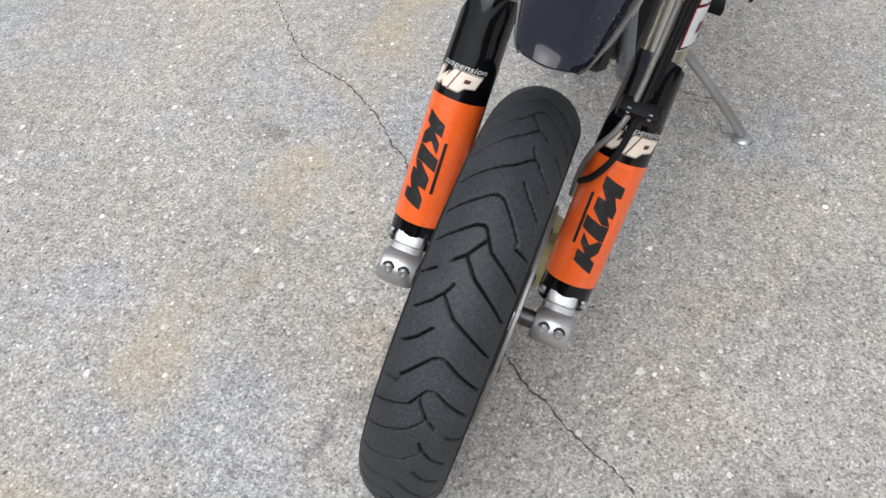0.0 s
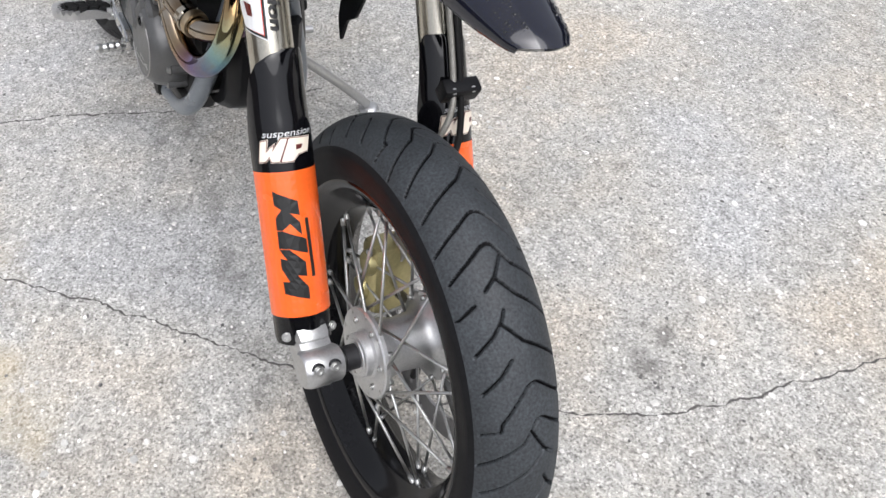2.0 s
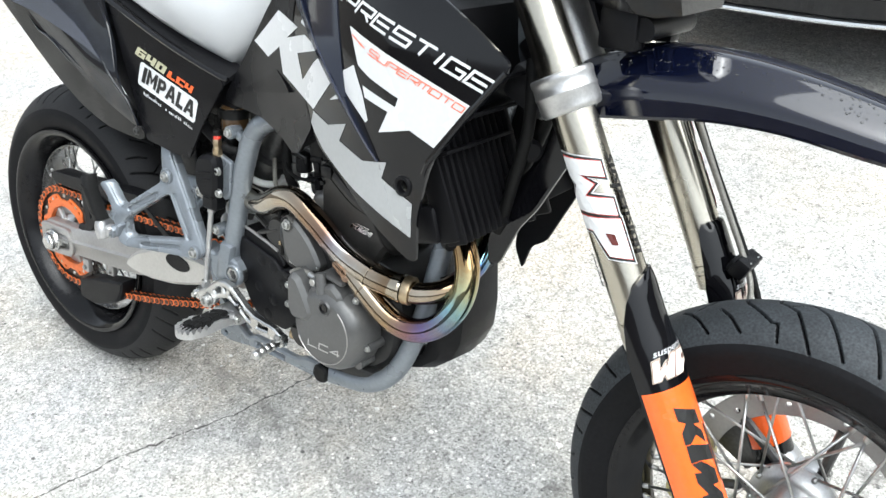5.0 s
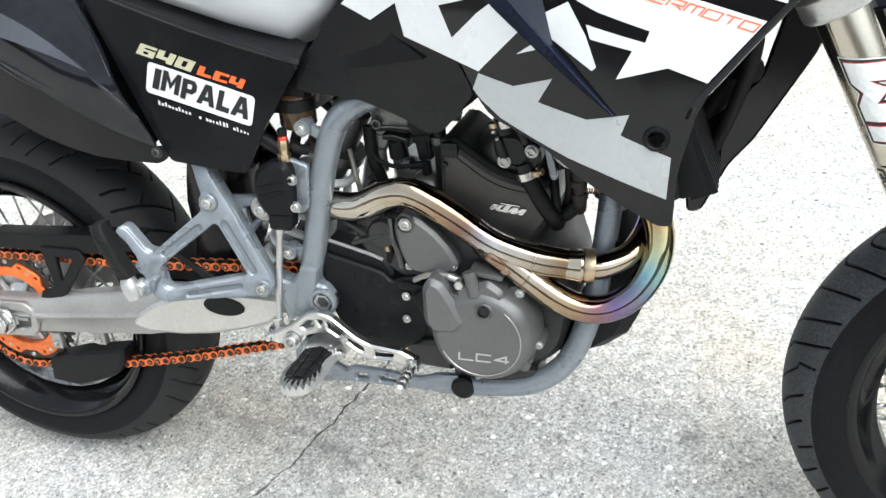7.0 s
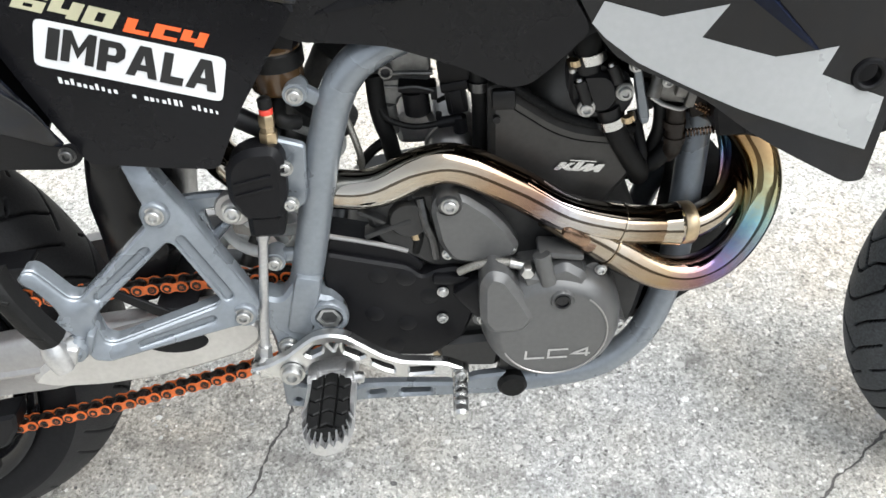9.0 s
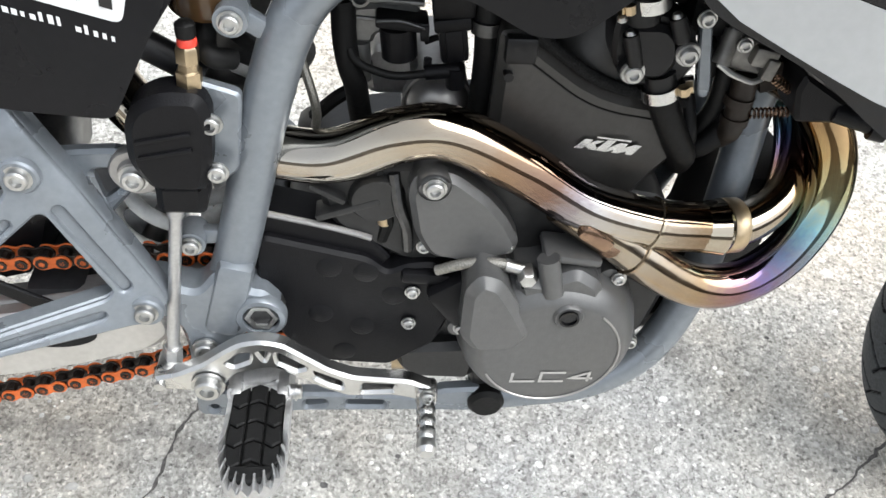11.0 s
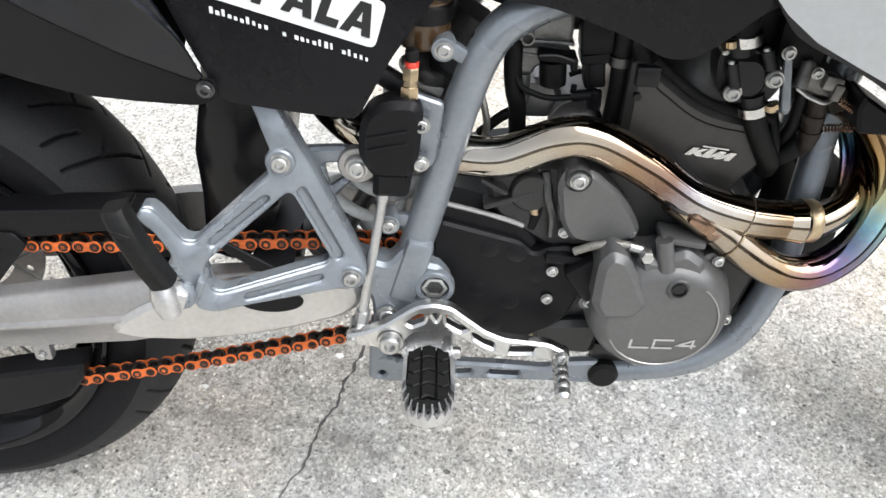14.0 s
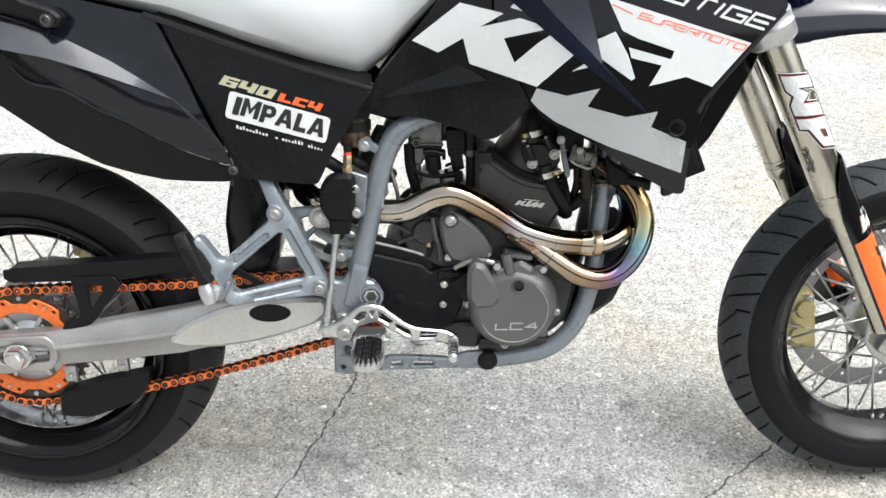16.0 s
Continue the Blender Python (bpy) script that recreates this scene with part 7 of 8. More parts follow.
part("reservoir_cap", lathe([(0, 0.012), (0.024, 0.012), (0.026, 0.010), (0.026, -0.004)], (0.570, -0.086, 0.676), (0, 0, 1), 26), GRIP, moto, "black reservoir cap")
part("reservoir_hose", tube([(0.570, -0.086, 0.648), (0.568, -0.10, 0.632), (0.573, -0.110, 0.627), (0.584, -0.10, 0.62)], 0.007, seg=12), GRIP, moto, "black rubber hose")
pr = part("push_rod", join(rod((0.5375, -0.120, 0.518), (0.5155, -0.126, 0.372), 0.0048, 14), rod((0.5165, -0.126, 0.378), (0.514, -0.126, 0.360), 0.0075, 6), rod((0.5375, -0.120, 0.518), (0.536, -0.120, 0.508), 0.0065)), SILVER, moto, "steel brake push rod")
part("clevis", join(box((0.511, -0.128, 0.356), (0.018, 0.024, 0.020), 0.004, (0, 10, 0)), rod((0.507, -0.112, 0.3535), (0.507, -0.146, 0.3535), 0.004)), STEEL, pr, "steel clevis")

# brake lever: a truss with four windows
lever = part("brake_lever", plate(rounded([(0.499, 0.356), (0.503, 0.362), (0.520, 0.366), (0.541, 0.377), (0.560, 0.393), (0.572, 0.401), (0.588, 0.404), (0.605, 0.400), (0.640, 0.371), (0.659, 0.362), (0.704, 0.357), (0.724, 0.346), (0.727, 0.334), (0.718, 0.327), (0.708, 0.334), (0.690, 0.339), (0.654, 0.338), (0.634, 0.348), (0.596, 0.374), (0.584, 0.371), (0.566, 0.366), (0.554, 0.349), (0.544, 0.343), (0.530, 0.346), (0.508, 0.348)], 0.005), -0.146, -0.132,
                                  holes=[rounded([(0.560, 0.379), (0.572, 0.390), (0.580, 0.390), (0.578, 0.381), (0.566, 0.375)], 0.002), rounded([(0.585, 0.392), (0.594, 0.392), (0.590, 0.382)], 0.002), rounded([(0.599, 0.391), (0.606, 0.386), (0.622, 0.373), (0.615, 0.370), (0.600, 0.380)], 0.002), rounded([(0.626, 0.369), (0.648, 0.357), (0.650, 0.349), (0.640, 0.353), (0.628, 0.362)], 0.002), rounded([(0.667, 0.354), (0.692, 0.352), (0.690, 0.345), (0.665, 0.344)], 0.002)], bevel=0.0025), POLISHED, moto, "polished aluminium brake lever with cut-outs")
bolt(lever, (0.5445, -0.147, 0.3565), 0.0105)
part("lever_pin", rod((0.506, -0.149, 0.3545), (0.506, -0.130, 0.3545), 0.0042), STEEL, lever)
tip = [(0.0, 0.058), (0.0055, 0.058), (0.0062, 0.056)]
for k in range(4):
    tip += [(0.0080, 0.054 - 0.011 * k), (0.0080, 0.048 - 0.011 * k), (0.0070, 0.046 - 0.011 * k)]
tip += [(0.0085, 0.004), (0.0085, -0.004), (0, -0.004)]
toe = part("lever_toe", join(lathe(tip, (0.7175, -0.140, 0.3365), (-0.02, -1, -0.09), 18), box((0.718, -0.140, 0.337), (0.018, 0.018, 0.020), 0.004)), POLISHED, lever, "ribbed folding toe piece")
bolt(toe, (0.7185, -0.149, 0.3445), 0.0052)

# rider's foot peg: serrated steel frame round a rubber pad
px0, pz0 = 0.583, 0.342
outl = rounded([(-0.024, 0.0), (0.026, 0.0), (0.027, -0.074), (0.020, -0.098), (0.0, -0.106), (-0.018, -0.098), (-0.025, -0.072)], 0.014, 4)
bm = bmesh.new()
nseg = 96
def peg_pt(f, scale):
    m = len(outl)
    k = f * m
    a, b = outl[int(k) % m], outl[(int(k) + 1) % m]
    t = k - int(k)
    return (a[0] * (1 - t) + b[0] * t) * scale, (a[1] * (1 - t) + b[1] * t) * scale
rings = [[], [], [], []]
for k in range(nseg):
    xo, yo = peg_pt(k / nseg, 1.0)
    xi, yi = peg_pt(k / nseg, 0.84)
    tooth = (0.004, 0.007, 0.011, 0.011, 0.007, 0.004)[k % 6]
    rings[0].append(bm.verts.new((px0 + xo, -0.136 + yo, pz0 - 0.009)))
    rings[1].append(bm.verts.new((px0 + xo, -0.136 + yo, pz0 - 0.004 + tooth)))
    rings[2].append(bm.verts.new((px0 + xi, -0.138 + yi, pz0 - 0.004 + tooth)))
    rings[3].append(bm.verts.new((px0 + xi, -0.138 + yi, pz0 - 0.009)))
for a, b in ((0, 1), (1, 2), (2, 3), (3, 0)):
    for k in range(nseg):
        k2 = (k + 1) % nseg
        bm.faces.new((rings[a][k], rings[a][k2], rings[b][k2], rings[b][k]))
footpeg = part("foot_peg", bm, SILVER, moto, "serrated steel foot peg with rubber pad", smooth=False)
pad = part("rubber_pad", plate([(x * 0.85, y * 0.88) for x, y in outl], 0.0, 0.012, bevel=0.002, place=lambda c: V(px0 + c.x, -0.139 + c.z, pz0 + 0.001 - c.y)), GRIP, footpeg, "black ribbed rubber pad")
for k in range(4):
    for c0, c1, bend in ((-0.0225, -0.0082, -0.004), (-0.0066, 0.0086, 0.003), (0.0102, 0.0245, -0.004)):
        y0 = -0.1425 - 0.0185 * k
        mid = (c0 + c1) / 2
        block = [(x * 0.87, y) for x, y in ((c0, y0), (mid, y0 + bend), (c1, y0), (c1, y0 - 0.0168), (mid, y0 - 0.0168 + bend), (c0, y0 - 0.0168))]
        part("pad_block", plate(block, 0.0, 0.008, bevel=0.0012, place=lambda c: V(px0 + c.x, c.z, pz0 + 0.0058 - c.y)), GRIP, pad)
nose = rounded([(-0.0195, -0.2168), (0.0212, -0.2168), (0.0160, -0.2280), (0.0, -0.2325), (-0.0140, -0.2280)], 0.007)
part("pad_block", plate(nose, 0.0, 0.008, bevel=0.002, place=lambda c: V(px0 + c.x, c.z, pz0 + 0.0058 - c.y)), GRIP, pad)
part("peg_mount", join(box((0.583, -0.120, 0.335), (0.052, 0.036, 0.026), 0.006), box((0.565, -0.138, 0.338), (0.010, 0.026, 0.022), 0.003), box((0.602, -0.138, 0.338), (0.010, 0.026, 0.022), 0.003), rod((0.557, -0.140, 0.338), (0.611, -0.140, 0.338), 0.006)), SILVER, footpeg, "cast peg mount")
bolt(footpeg, (0.611, -0.140, 0.338), 0.006, (1, 0, 0))

# ---- passenger peg bracket: a triangle of ribs ----
def bend(p):
    """The bracket stands in a slanted plane, further out towards its rear end; its strut tucks in behind the side panel."""
    slant = 0.4284 * (p[0] - 0.4475) + 0.1968 * (p[2] - 0.555)
    return V(p[0], p[1] + max(slant, 0.4 * (p[2] - 0.575) if p[2] > 0.575 else slant), p[2])


def slot(a, b, r):
    """A long hole with round ends from a to b."""
    a, b = Vector(a), Vector(b)
    ang = math.atan2(b.y - a.y, b.x - a.x)
    return ([(b.x + r * math.cos(ang + t), b.y + r * math.sin(ang + t)) for t in (-1.5708, -0.8, 0, 0.8, 1.5708)]
            + [(a.x + r * math.cos(ang + t), a.y + r * math.sin(ang + t)) for t in (1.5708, 2.34, 3.1416, 3.94, 4.712)])


BRACKET = rounded([(0.404, 0.640), (0.430, 0.638), (0.4629, 0.5678), (0.4743, 0.5438), (0.516, 0.4488), (0.5217, 0.4343), (0.5179, 0.4232), (0.5082, 0.4185), (0.4972, 0.4210), (0.4147, 0.4246), (0.3869, 0.4250), (0.3747, 0.4310), (0.3684, 0.4456),
                   (0.3624, 0.4641), (0.3545, 0.4727), (0.3517, 0.4801), (0.3566, 0.4855), (0.3543, 0.4933), (0.3433, 0.5143), (0.3365, 0.5215), (0.3321, 0.5291), (0.3363, 0.5344), (0.3441, 0.5326), (0.3491, 0.5261), (0.3659, 0.4985), (0.3745, 0.4945),
                   (0.4378, 0.5443), (0.4354, 0.5543), (0.4396, 0.5677), (0.4258, 0.6001)], 0.0035)
BRACKET_HOLE = rounded([(0.4441, 0.5203), (0.4528, 0.5265), (0.4596, 0.5198), (0.4892, 0.4584), (0.4850, 0.4490), (0.3929, 0.4415), (0.3849, 0.4471), (0.3800, 0.4705), (0.3857, 0.4778)], 0.004)
RIBS = [slot((0.3885, 0.4925), (0.4335, 0.5230), 0.0036), slot((0.4640, 0.5245), (0.4960, 0.4550), 0.0040), slot((0.4150, 0.4333), (0.4780, 0.4363), 0.0034)]
brk = part("passenger_bracket", plate(BRACKET, -0.136, -0.119, holes=[BRACKET_HOLE], bevel=0.002, place=bend, fine=0.02), FRAME_GREY, moto, "blue-grey cast passenger peg bracket")
part("bracket_face", plate(BRACKET, -0.141, -0.1355, holes=[BRACKET_HOLE] + RIBS, bevel=0.0018, place=bend, fine=0.02), FRAME_GREY, brk, "raised face with sunk slots")
for x, z in ((0.4475, 0.5550), (0.5068, 0.4310)):
    at = bend((x, -0.141, z))
    part("screw_boss", lathe([(0.0095, 0.0022), (0.0118, 0.0022), (0.0132, 0.0008), (0.0136, -0.004)], at, (0, -1, 0), 28), FRAME_GREY, brk)
    part("washer", lathe([(0.0, 0.0004), (0.0098, 0.0004), (0.0098, -0.002)], at, (0, -1, 0), 24), DARK_STEEL, brk, "dark recess")
    bolt(brk, (at[0], at[1] - 0.0004, at[2]), 0.0074)
part("upper_stay", plate(rounded([(0.446, 0.552), (0.500, 0.556), (0.522, 0.551), (0.526, 0.536), (0.510, 0.524), (0.482, 0.492), (0.474, 0.500), (0.470, 0.535)], 0.006), -0.112, -0.100, holes=[rounded([(0.482, 0.538), (0.500, 0.540), (0.504, 0.526), (0.486, 0.512)], 0.004)], bevel=0.003), FRAME_GREY, moto, "blue-grey stay")
part("stay_bush", join(lathe([(0.0, 0.008), (0.011, 0.008), (0.012, 0.004), (0.017, 0.004), (0.0185, 0.002), (0.0185, -0.004)], (0.513, -0.112, 0.540), (0, -1, 0), 26)), SWING_DARK, moto, "steel bush")
bolt(moto, (0.513, -0.120, 0.540), 0.008)
peg = part("passenger_peg", join(loft([[V(x + dx, y0 + dy, z + dz) for dx, dy, dz in ((-0.0105, 0.002, -0.003), (-0.0092, -0.007, -0.002), (-0.005, -0.0105, 0), (0.005, -0.0105, 0.002), (0.0092, -0.007, 0.003), (0.0105, 0.002, 0.003), (0.009, 0.012, 0.002), (-0.009, 0.012, -0.002))]
                                        for x, y0, z in ((0.3205, -0.206, 0.5455), (0.3225, -0.210, 0.542), (0.331, -0.214, 0.522), (0.342, -0.215, 0.496), (0.353, -0.213, 0.4725))]), *[box((0.3285 + 0.0088 * k, -0.2225, 0.529 - 0.021 * k), (0.016, 0.005, 0.0040), 0.0012, (0, 20, 0)) for k in range(3)]), GRIP, moto, "folded passenger peg with black rubber")
part("peg_base", join(lathe([(0, 0.018), (0.009, 0.016), (0.0115, 0.006), (0.0120, -0.006), (0.0095, -0.015), (0, -0.017)], (0.3515, -0.212, 0.4545), (0.22, -0.1, -0.95), 20), box((0.361, -0.203, 0.452), (0.016, 0.020, 0.020), 0.004, (0, 20, 0))), SILVER, peg, "cast peg base")
part("peg_lug", join(lathe([(0, 0.008), (0.0065, 0.008), (0.0072, 0.004), (0.0105, 0.0035), (0.0115, 0.0), (0.0115, -0.012)], (0.3640, -0.2020, 0.4500), (0, -1, 0), 24), box((0.3765, -0.192, 0.4540), (0.007, 0.016, 0.024), 0.002, (0, 22, 0))), FRAME_GREY, peg, "blue-grey pivot lug")
part("heel_guard", plate(rounded([(0.352, 0.470), (0.365, 0.472), (0.440, 0.425), (0.43, 0.415)], 0.003), -0.128, -0.124, bevel=0.001), BLACK_PLASTIC, moto, "black heel guard strut")

# ---- swingarm ----
for s in (-1, 1):
    sec = []
    for x, z0, z1, mid, w in ((-0.048, 0.276, 0.338, 0.314, 0.104), (-0.02, 0.274, 0.341, 0.315, 0.107), (0.063, 0.281, 0.346, 0.318, 0.107), (0.15, 0.288, 0.362, 0.327, 0.107), (0.265, 0.299, 0.381, 0.340, 0.106), (0.30, 0.306, 0.387, 0.346, 0.105), (0.40, 0.328, 0.396, 0.362, 0.102), (0.50, 0.358, 0.410, 0.385, 0.098), (0.60, 0.388, 0.425, 0.406, 0.092)):
        sec.append([V(x, s * y, z) for y, z in ((w - 0.018, z0), (w - 0.012, z0 + 0.002), (w - 0.001, mid - 0.005), (w + 0.0035, mid - 0.001), (w + 0.0035, mid + 0.0015), (w - 0.001, mid + 0.005), (w - 0.005, z1 - 0.006), (w - 0.010, z1 - 0.001), (w - 0.014, z1), (w - 0.030, z1), (w - 0.030, z0))])
    arm = part("swingarm", loft(sec), SWING_DARK, moto, "satin aluminium swingarm")
    part("arm_bulge", plate(rounded([(0.248, 0.326), (0.262, 0.344), (0.291, 0.364), (0.340, 0.384), (0.392, 0.396), (0.470, 0.402), (0.512, 0.400), (0.516, 0.376), (0.495, 0.356), (0.440, 0.338), (0.390, 0.325), (0.330, 0.317), (0.275, 0.317)], 0.012), 0.113 * s, 0.090 * s, bevel=0.006), SWING, arm, "pale satin aluminium bulge")
    part("arm_oval", plate(circle(0.421, 0.378, 0.034, 28, 0.0155), 0.1145 * s, 0.105 * s, bevel=0.001), BLACK_PLASTIC, arm, "black oval plug")
    part("arm_end", plate(rounded([(-0.050, 0.272), (0.052, 0.280), (0.062, 0.300), (0.060, 0.330), (0.048, 0.342), (-0.050, 0.338)], 0.010), 0.1105 * s, 0.10 * s, holes=[rounded([(-0.034, 0.290), (0.050, 0.294), (0.050, 0.326), (-0.034, 0.324)], 0.012)], bevel=0.002), SWING_DARK, arm, "milled axle slot plate")
    part("chain_adjuster", join(box((0.020, 0.108 * s, 0.309), (0.016, 0.012, 0.016), 0.002), rod((0.016, 0.108 * s, 0.309), (0.048, 0.108 * s, 0.311), 0.0035)), STEEL, arm, "chain adjuster screw")
part("arm_bridge", box((0.42, 0, 0.385), (0.05, 0.18, 0.04), 0.01), BLACK_METAL, moto, "dark swingarm bridge")
part("arm_pivot", rod((0.587, -0.12, 0.408), (0.587, 0.12, 0.408), 0.018), DARK_STEEL, moto, "swingarm pivot tube")
part("rear_axle", join(rod((0, -0.122, 0.308), (0, 0.125, 0.308), 0.0125, 20), lathe([(0, 0.020), (0.011, 0.020), (0.014, 0.017), (0.017, 0.016), (0.0185, 0.013), (0.0185, 0.003)], (0, -0.113, 0.308), (0, -1, 0), 6), lathe([(0.010, 0.005), (0.022, 0.005), (0.0235, 0.003), (0.0235, 0)], (0, -0.113, 0.308), (0, -1, 0), 28)), POLISHED, moto, "polished rear axle and nut")

# ---- sprocket and chain ----
SPR_R = 0.1035
teeth = []
for k in range(40):
    for da, r in ((0.0, SPR_R - 0.0055), (0.28, SPR_R - 0.0045), (0.42, SPR_R + 0.0012), (0.58, SPR_R + 0.0012), (0.72, SPR_R - 0.0045)):
        a = 2 * math.pi * (k + da) / 40
        teeth.append((r * math.cos(a), 0.308 + r * math.sin(a)))
spr = part("rear_sprocket", plate(teeth, -0.078, -0.072, holes=[circle(0, 0.308, 0.078, 48)], bevel=0.0012), CHAIN_DARK, rear_wheel, "dark toothed rear sprocket ring")
lobes, cut = [], []
for k in range(144):
    a = 2 * math.pi * k / 144
    wave = 0.5 + 0.5 * math.cos(6 * a)
    r = 0.0795 + 0.0115 * min(1.0, max(0.0, (wave - 0.18) / 0.34))
    lobes.append((r * math.cos(a), 0.308 + r * math.sin(a)))
for k in range(6):
    for d, rr in ((-11, 0.0036), (0, 0.0042), (11, 0.0036)):
        a = 2 * math.pi * k / 6 + radians(d)
        cut.append(circle(0.0835 * math.cos(a), 0.308 + 0.0835 * math.sin(a), rr, 12))
part("sprocket_centre", plate(lobes, -0.0815, -0.070, holes=[circle(0, 0.308, 0.064, 48)] + cut, bevel=0.0012), ORANGE_METAL, spr, "orange scalloped sprocket centre")
for k in range(6):
    a = 2 * math.pi * k / 6
    part("rivet", lathe([(0, 0.0018), (0.0032, 0.0014), (0.0042, 0.0)], (0.0835 * math.cos(a), -0.0795, 0.308 + 0.0835 * math.sin(a)), (0, -1, 0), 14), BRASS if k % 3 == 1 else STEEL, spr, "small metal rivet")
    a += radians(30)
    part("rivet", lathe([(0, 0.0018), (0.0034, 0.0014), (0.0044, 0.0)], (0.0885 * math.cos(a), -0.078, 0.308 + 0.0885 * math.sin(a)), (0, -1, 0), 14), STEEL, spr, "small metal rivet")
part("sprocket_carrier", lathe([(0.0, 0.010), (0.026, 0.010), (0.030, 0.006), (0.044, -0.002), (0.056, 0.001), (0.0645, 0.002), (0.0645, -0.012)], (0, -0.068, 0.308), (0, -1, 0), 40), SILVER, rear_wheel, "cast sprocket carrier")
for a in [2 * math.pi * k / 6 for k in range(6)]:
    part("carrier_web", box((0.045 * math.cos(a), -0.074, 0.308 + 0.045 * math.sin(a)), (0.036, 0.010, 0.008), 0.003, (0, -math.degrees(a), 0)), SILVER, rear_wheel)
path = []
for k in range(25):                                    # round the back of the sprocket, from below to above
    a = radians(-82) - radians(186) * k / 24
    path.append((SPR_R * math.cos(a), 0.308 + SPR_R * math.sin(a)))
top = [Vector((x, 0, z)) for x, z in ((path[-1][0], path[-1][1]), (0.10, 0.4135), (0.20, 0.4150), (0.30, 0.4185), (0.42, 0.4265), (0.53, 0.4315), (0.62, 0.434))]
low = [Vector((x, 0, z)) for x, z in ((0.62, 0.352), (0.56, 0.326), (0.511, 0.309), (0.409, 0.280), (0.300, 0.2515), (0.172, 0.224), (0.09, 0.2105), (path[0][0], path[0][1]))]
front = [Vector((0.625 + 0.04 * math.cos(a), 0, 0.392 + 0.041 * math.sin(a))) for a in (radians(70), radians(35), 0, radians(-35), radians(-70))]
loop = spline(low, 10) + [Vector((x, 0, z)) for x, z in path[1:-1]] + spline(top, 10) + front + [low[0]]
chain = part("drive_chain", tube([(0.60, -0.0755, 0.40), (0.61, -0.0755, 0.40)], 0.030, seg=18, smooth_line=False), CHAIN_DARK, moto, "orange and black drive chain")


def chain_plate(off, ys, mat, r, waist, nm):
    pr_ = []
    for k in range(9):
        a = radians(-60) + radians(-240) * k / 8
        pr_.append((-0.0079 + r * math.cos(a), r * math.sin(a)))
    other = [(-x, -z) for x, z in pr_]
    out = pr_ + [(0, waist)] + other + [(0, -waist)]
    bm = join(*[plate(out, y, y + math.copysign(0.002, -y), holes=[], bevel=0.0004) for y in ys], *[rod((x, -0.0095, 0), (x, 0.0095, 0), 0.0025 if mat is ORANGE_METAL else 0.0050, 8) for x in (-0.0079, 0.0079)])
    mesh = bpy.data.meshes.new(nm)
    bmesh.ops.recalc_face_normals(bm, faces=bm.faces[:])
    bm.to_mesh(mesh)
    bm.free()
    mesh.materials.append(mat)
    return mesh


outer_link = chain_plate(0, (-0.0085, 0.0085), ORANGE_METAL, 0.0070, 0.0048, "outer_link")
inner_link = chain_plate(0, (-0.0060, 0.0060), CHAIN_DARK, 0.0068, 0.0048, "inner_link")
pos, acc, i, k = loop[0], 0.0, 0, 0
pts, seg_left = [loop[0]], 0.0
dist = 0.0
for a, b in zip(loop, loop[1:]):
    L = (b - a).length
    while dist + L >= 0.015875 * len(pts):
        t = (0.015875 * len(pts) - dist) / L
        pts.append(a.lerp(b, t))
    dist += L
for k, (a, b) in enumerate(zip(pts, pts[1:])):
    ob = new("outer_link" if k % 2 else "inner_link", outer_link if k % 2 else inner_link)
    ob.parent = chain
    m = (a + b) / 2
    d = b - a
    ob.matrix_basis = Matrix.Translation((m.x, -0.0755, m.z)) @ Matrix.Rotation(-math.atan2(d.z, d.x), 4, "Y")

guard = part("chain_guard", join(plate(rounded([(-0.01, 0.452), (0.06, 0.456), (0.281, 0.467), (0.30, 0.462), (0.279, 0.446), (0.177, 0.432), (0.003, 0.430), (-0.01, 0.436)], 0.004), -0.094, -0.088, bevel=0.0015),
                                 plate(rounded([(0.002, 0.455), (0.285, 0.470), (0.285, 0.464), (0.002, 0.450)], 0.002), -0.094, -0.060, bevel=0.001),
                                 plate(rounded([(0.098, 0.440), (0.170, 0.440), (0.180, 0.425), (0.128, 0.362), (0.112, 0.348), (0.072, 0.347), (0.080, 0.362), (0.103, 0.366), (0.106, 0.38)], 0.004), -0.098, -0.090, holes=[rounded([(0.124, 0.425), (0.156, 0.423), (0.124, 0.382)], 0.004)], bevel=0.0015)), BLACK_PLASTIC, moto, "matt black chain guard")
part("chain_guide", plate(rounded([(0.044, 0.184), (0.047, 0.226), (0.11, 0.245), (0.204, 0.263), (0.198, 0.238), (0.179, 0.212), (0.140, 0.195), (0.095, 0.180)], 0.006), -0.096, -0.058, bevel=0.004), BLACK_PLASTIC, moto, "black plastic chain guide block")
part("guide_bracket", box((0.07, -0.085, 0.262), (0.02, 0.012, 0.03), 0.003), SWING_DARK, moto)
part("guide_bracket", box((0.16, -0.085, 0.278), (0.02, 0.012, 0.026), 0.003), SWING_DARK, moto)
bolt(moto, (0.07, -0.092, 0.258), 0.0045)
bolt(moto, (0.16, -0.092, 0.274), 0.0045)

# rear disc and caliper on the left
part("brake_disc", plate(circle(0, 0.308, 0.11, 56), 0.066, 0.071, holes=[circle(0, 0.308, 0.075, 48)] + [circle(0.093 * math.cos(a), 0.308 + 0.093 * math.sin(a), 0.005, 8) for a in [2 * math.pi * k / 16 for k in range(16)]], bevel=0.0006), SWING_DARK, rear_wheel, "drilled steel brake disc")
part("brake_caliper", join(box((0.085, 0.082, 0.398), (0.085, 0.045, 0.045), 0.010, (0, 25, 0)), box((0.05, 0.085, 0.43), (0.03, 0.03, 0.03), 0.006)), GOLD, moto, "gold anodised rear caliper")

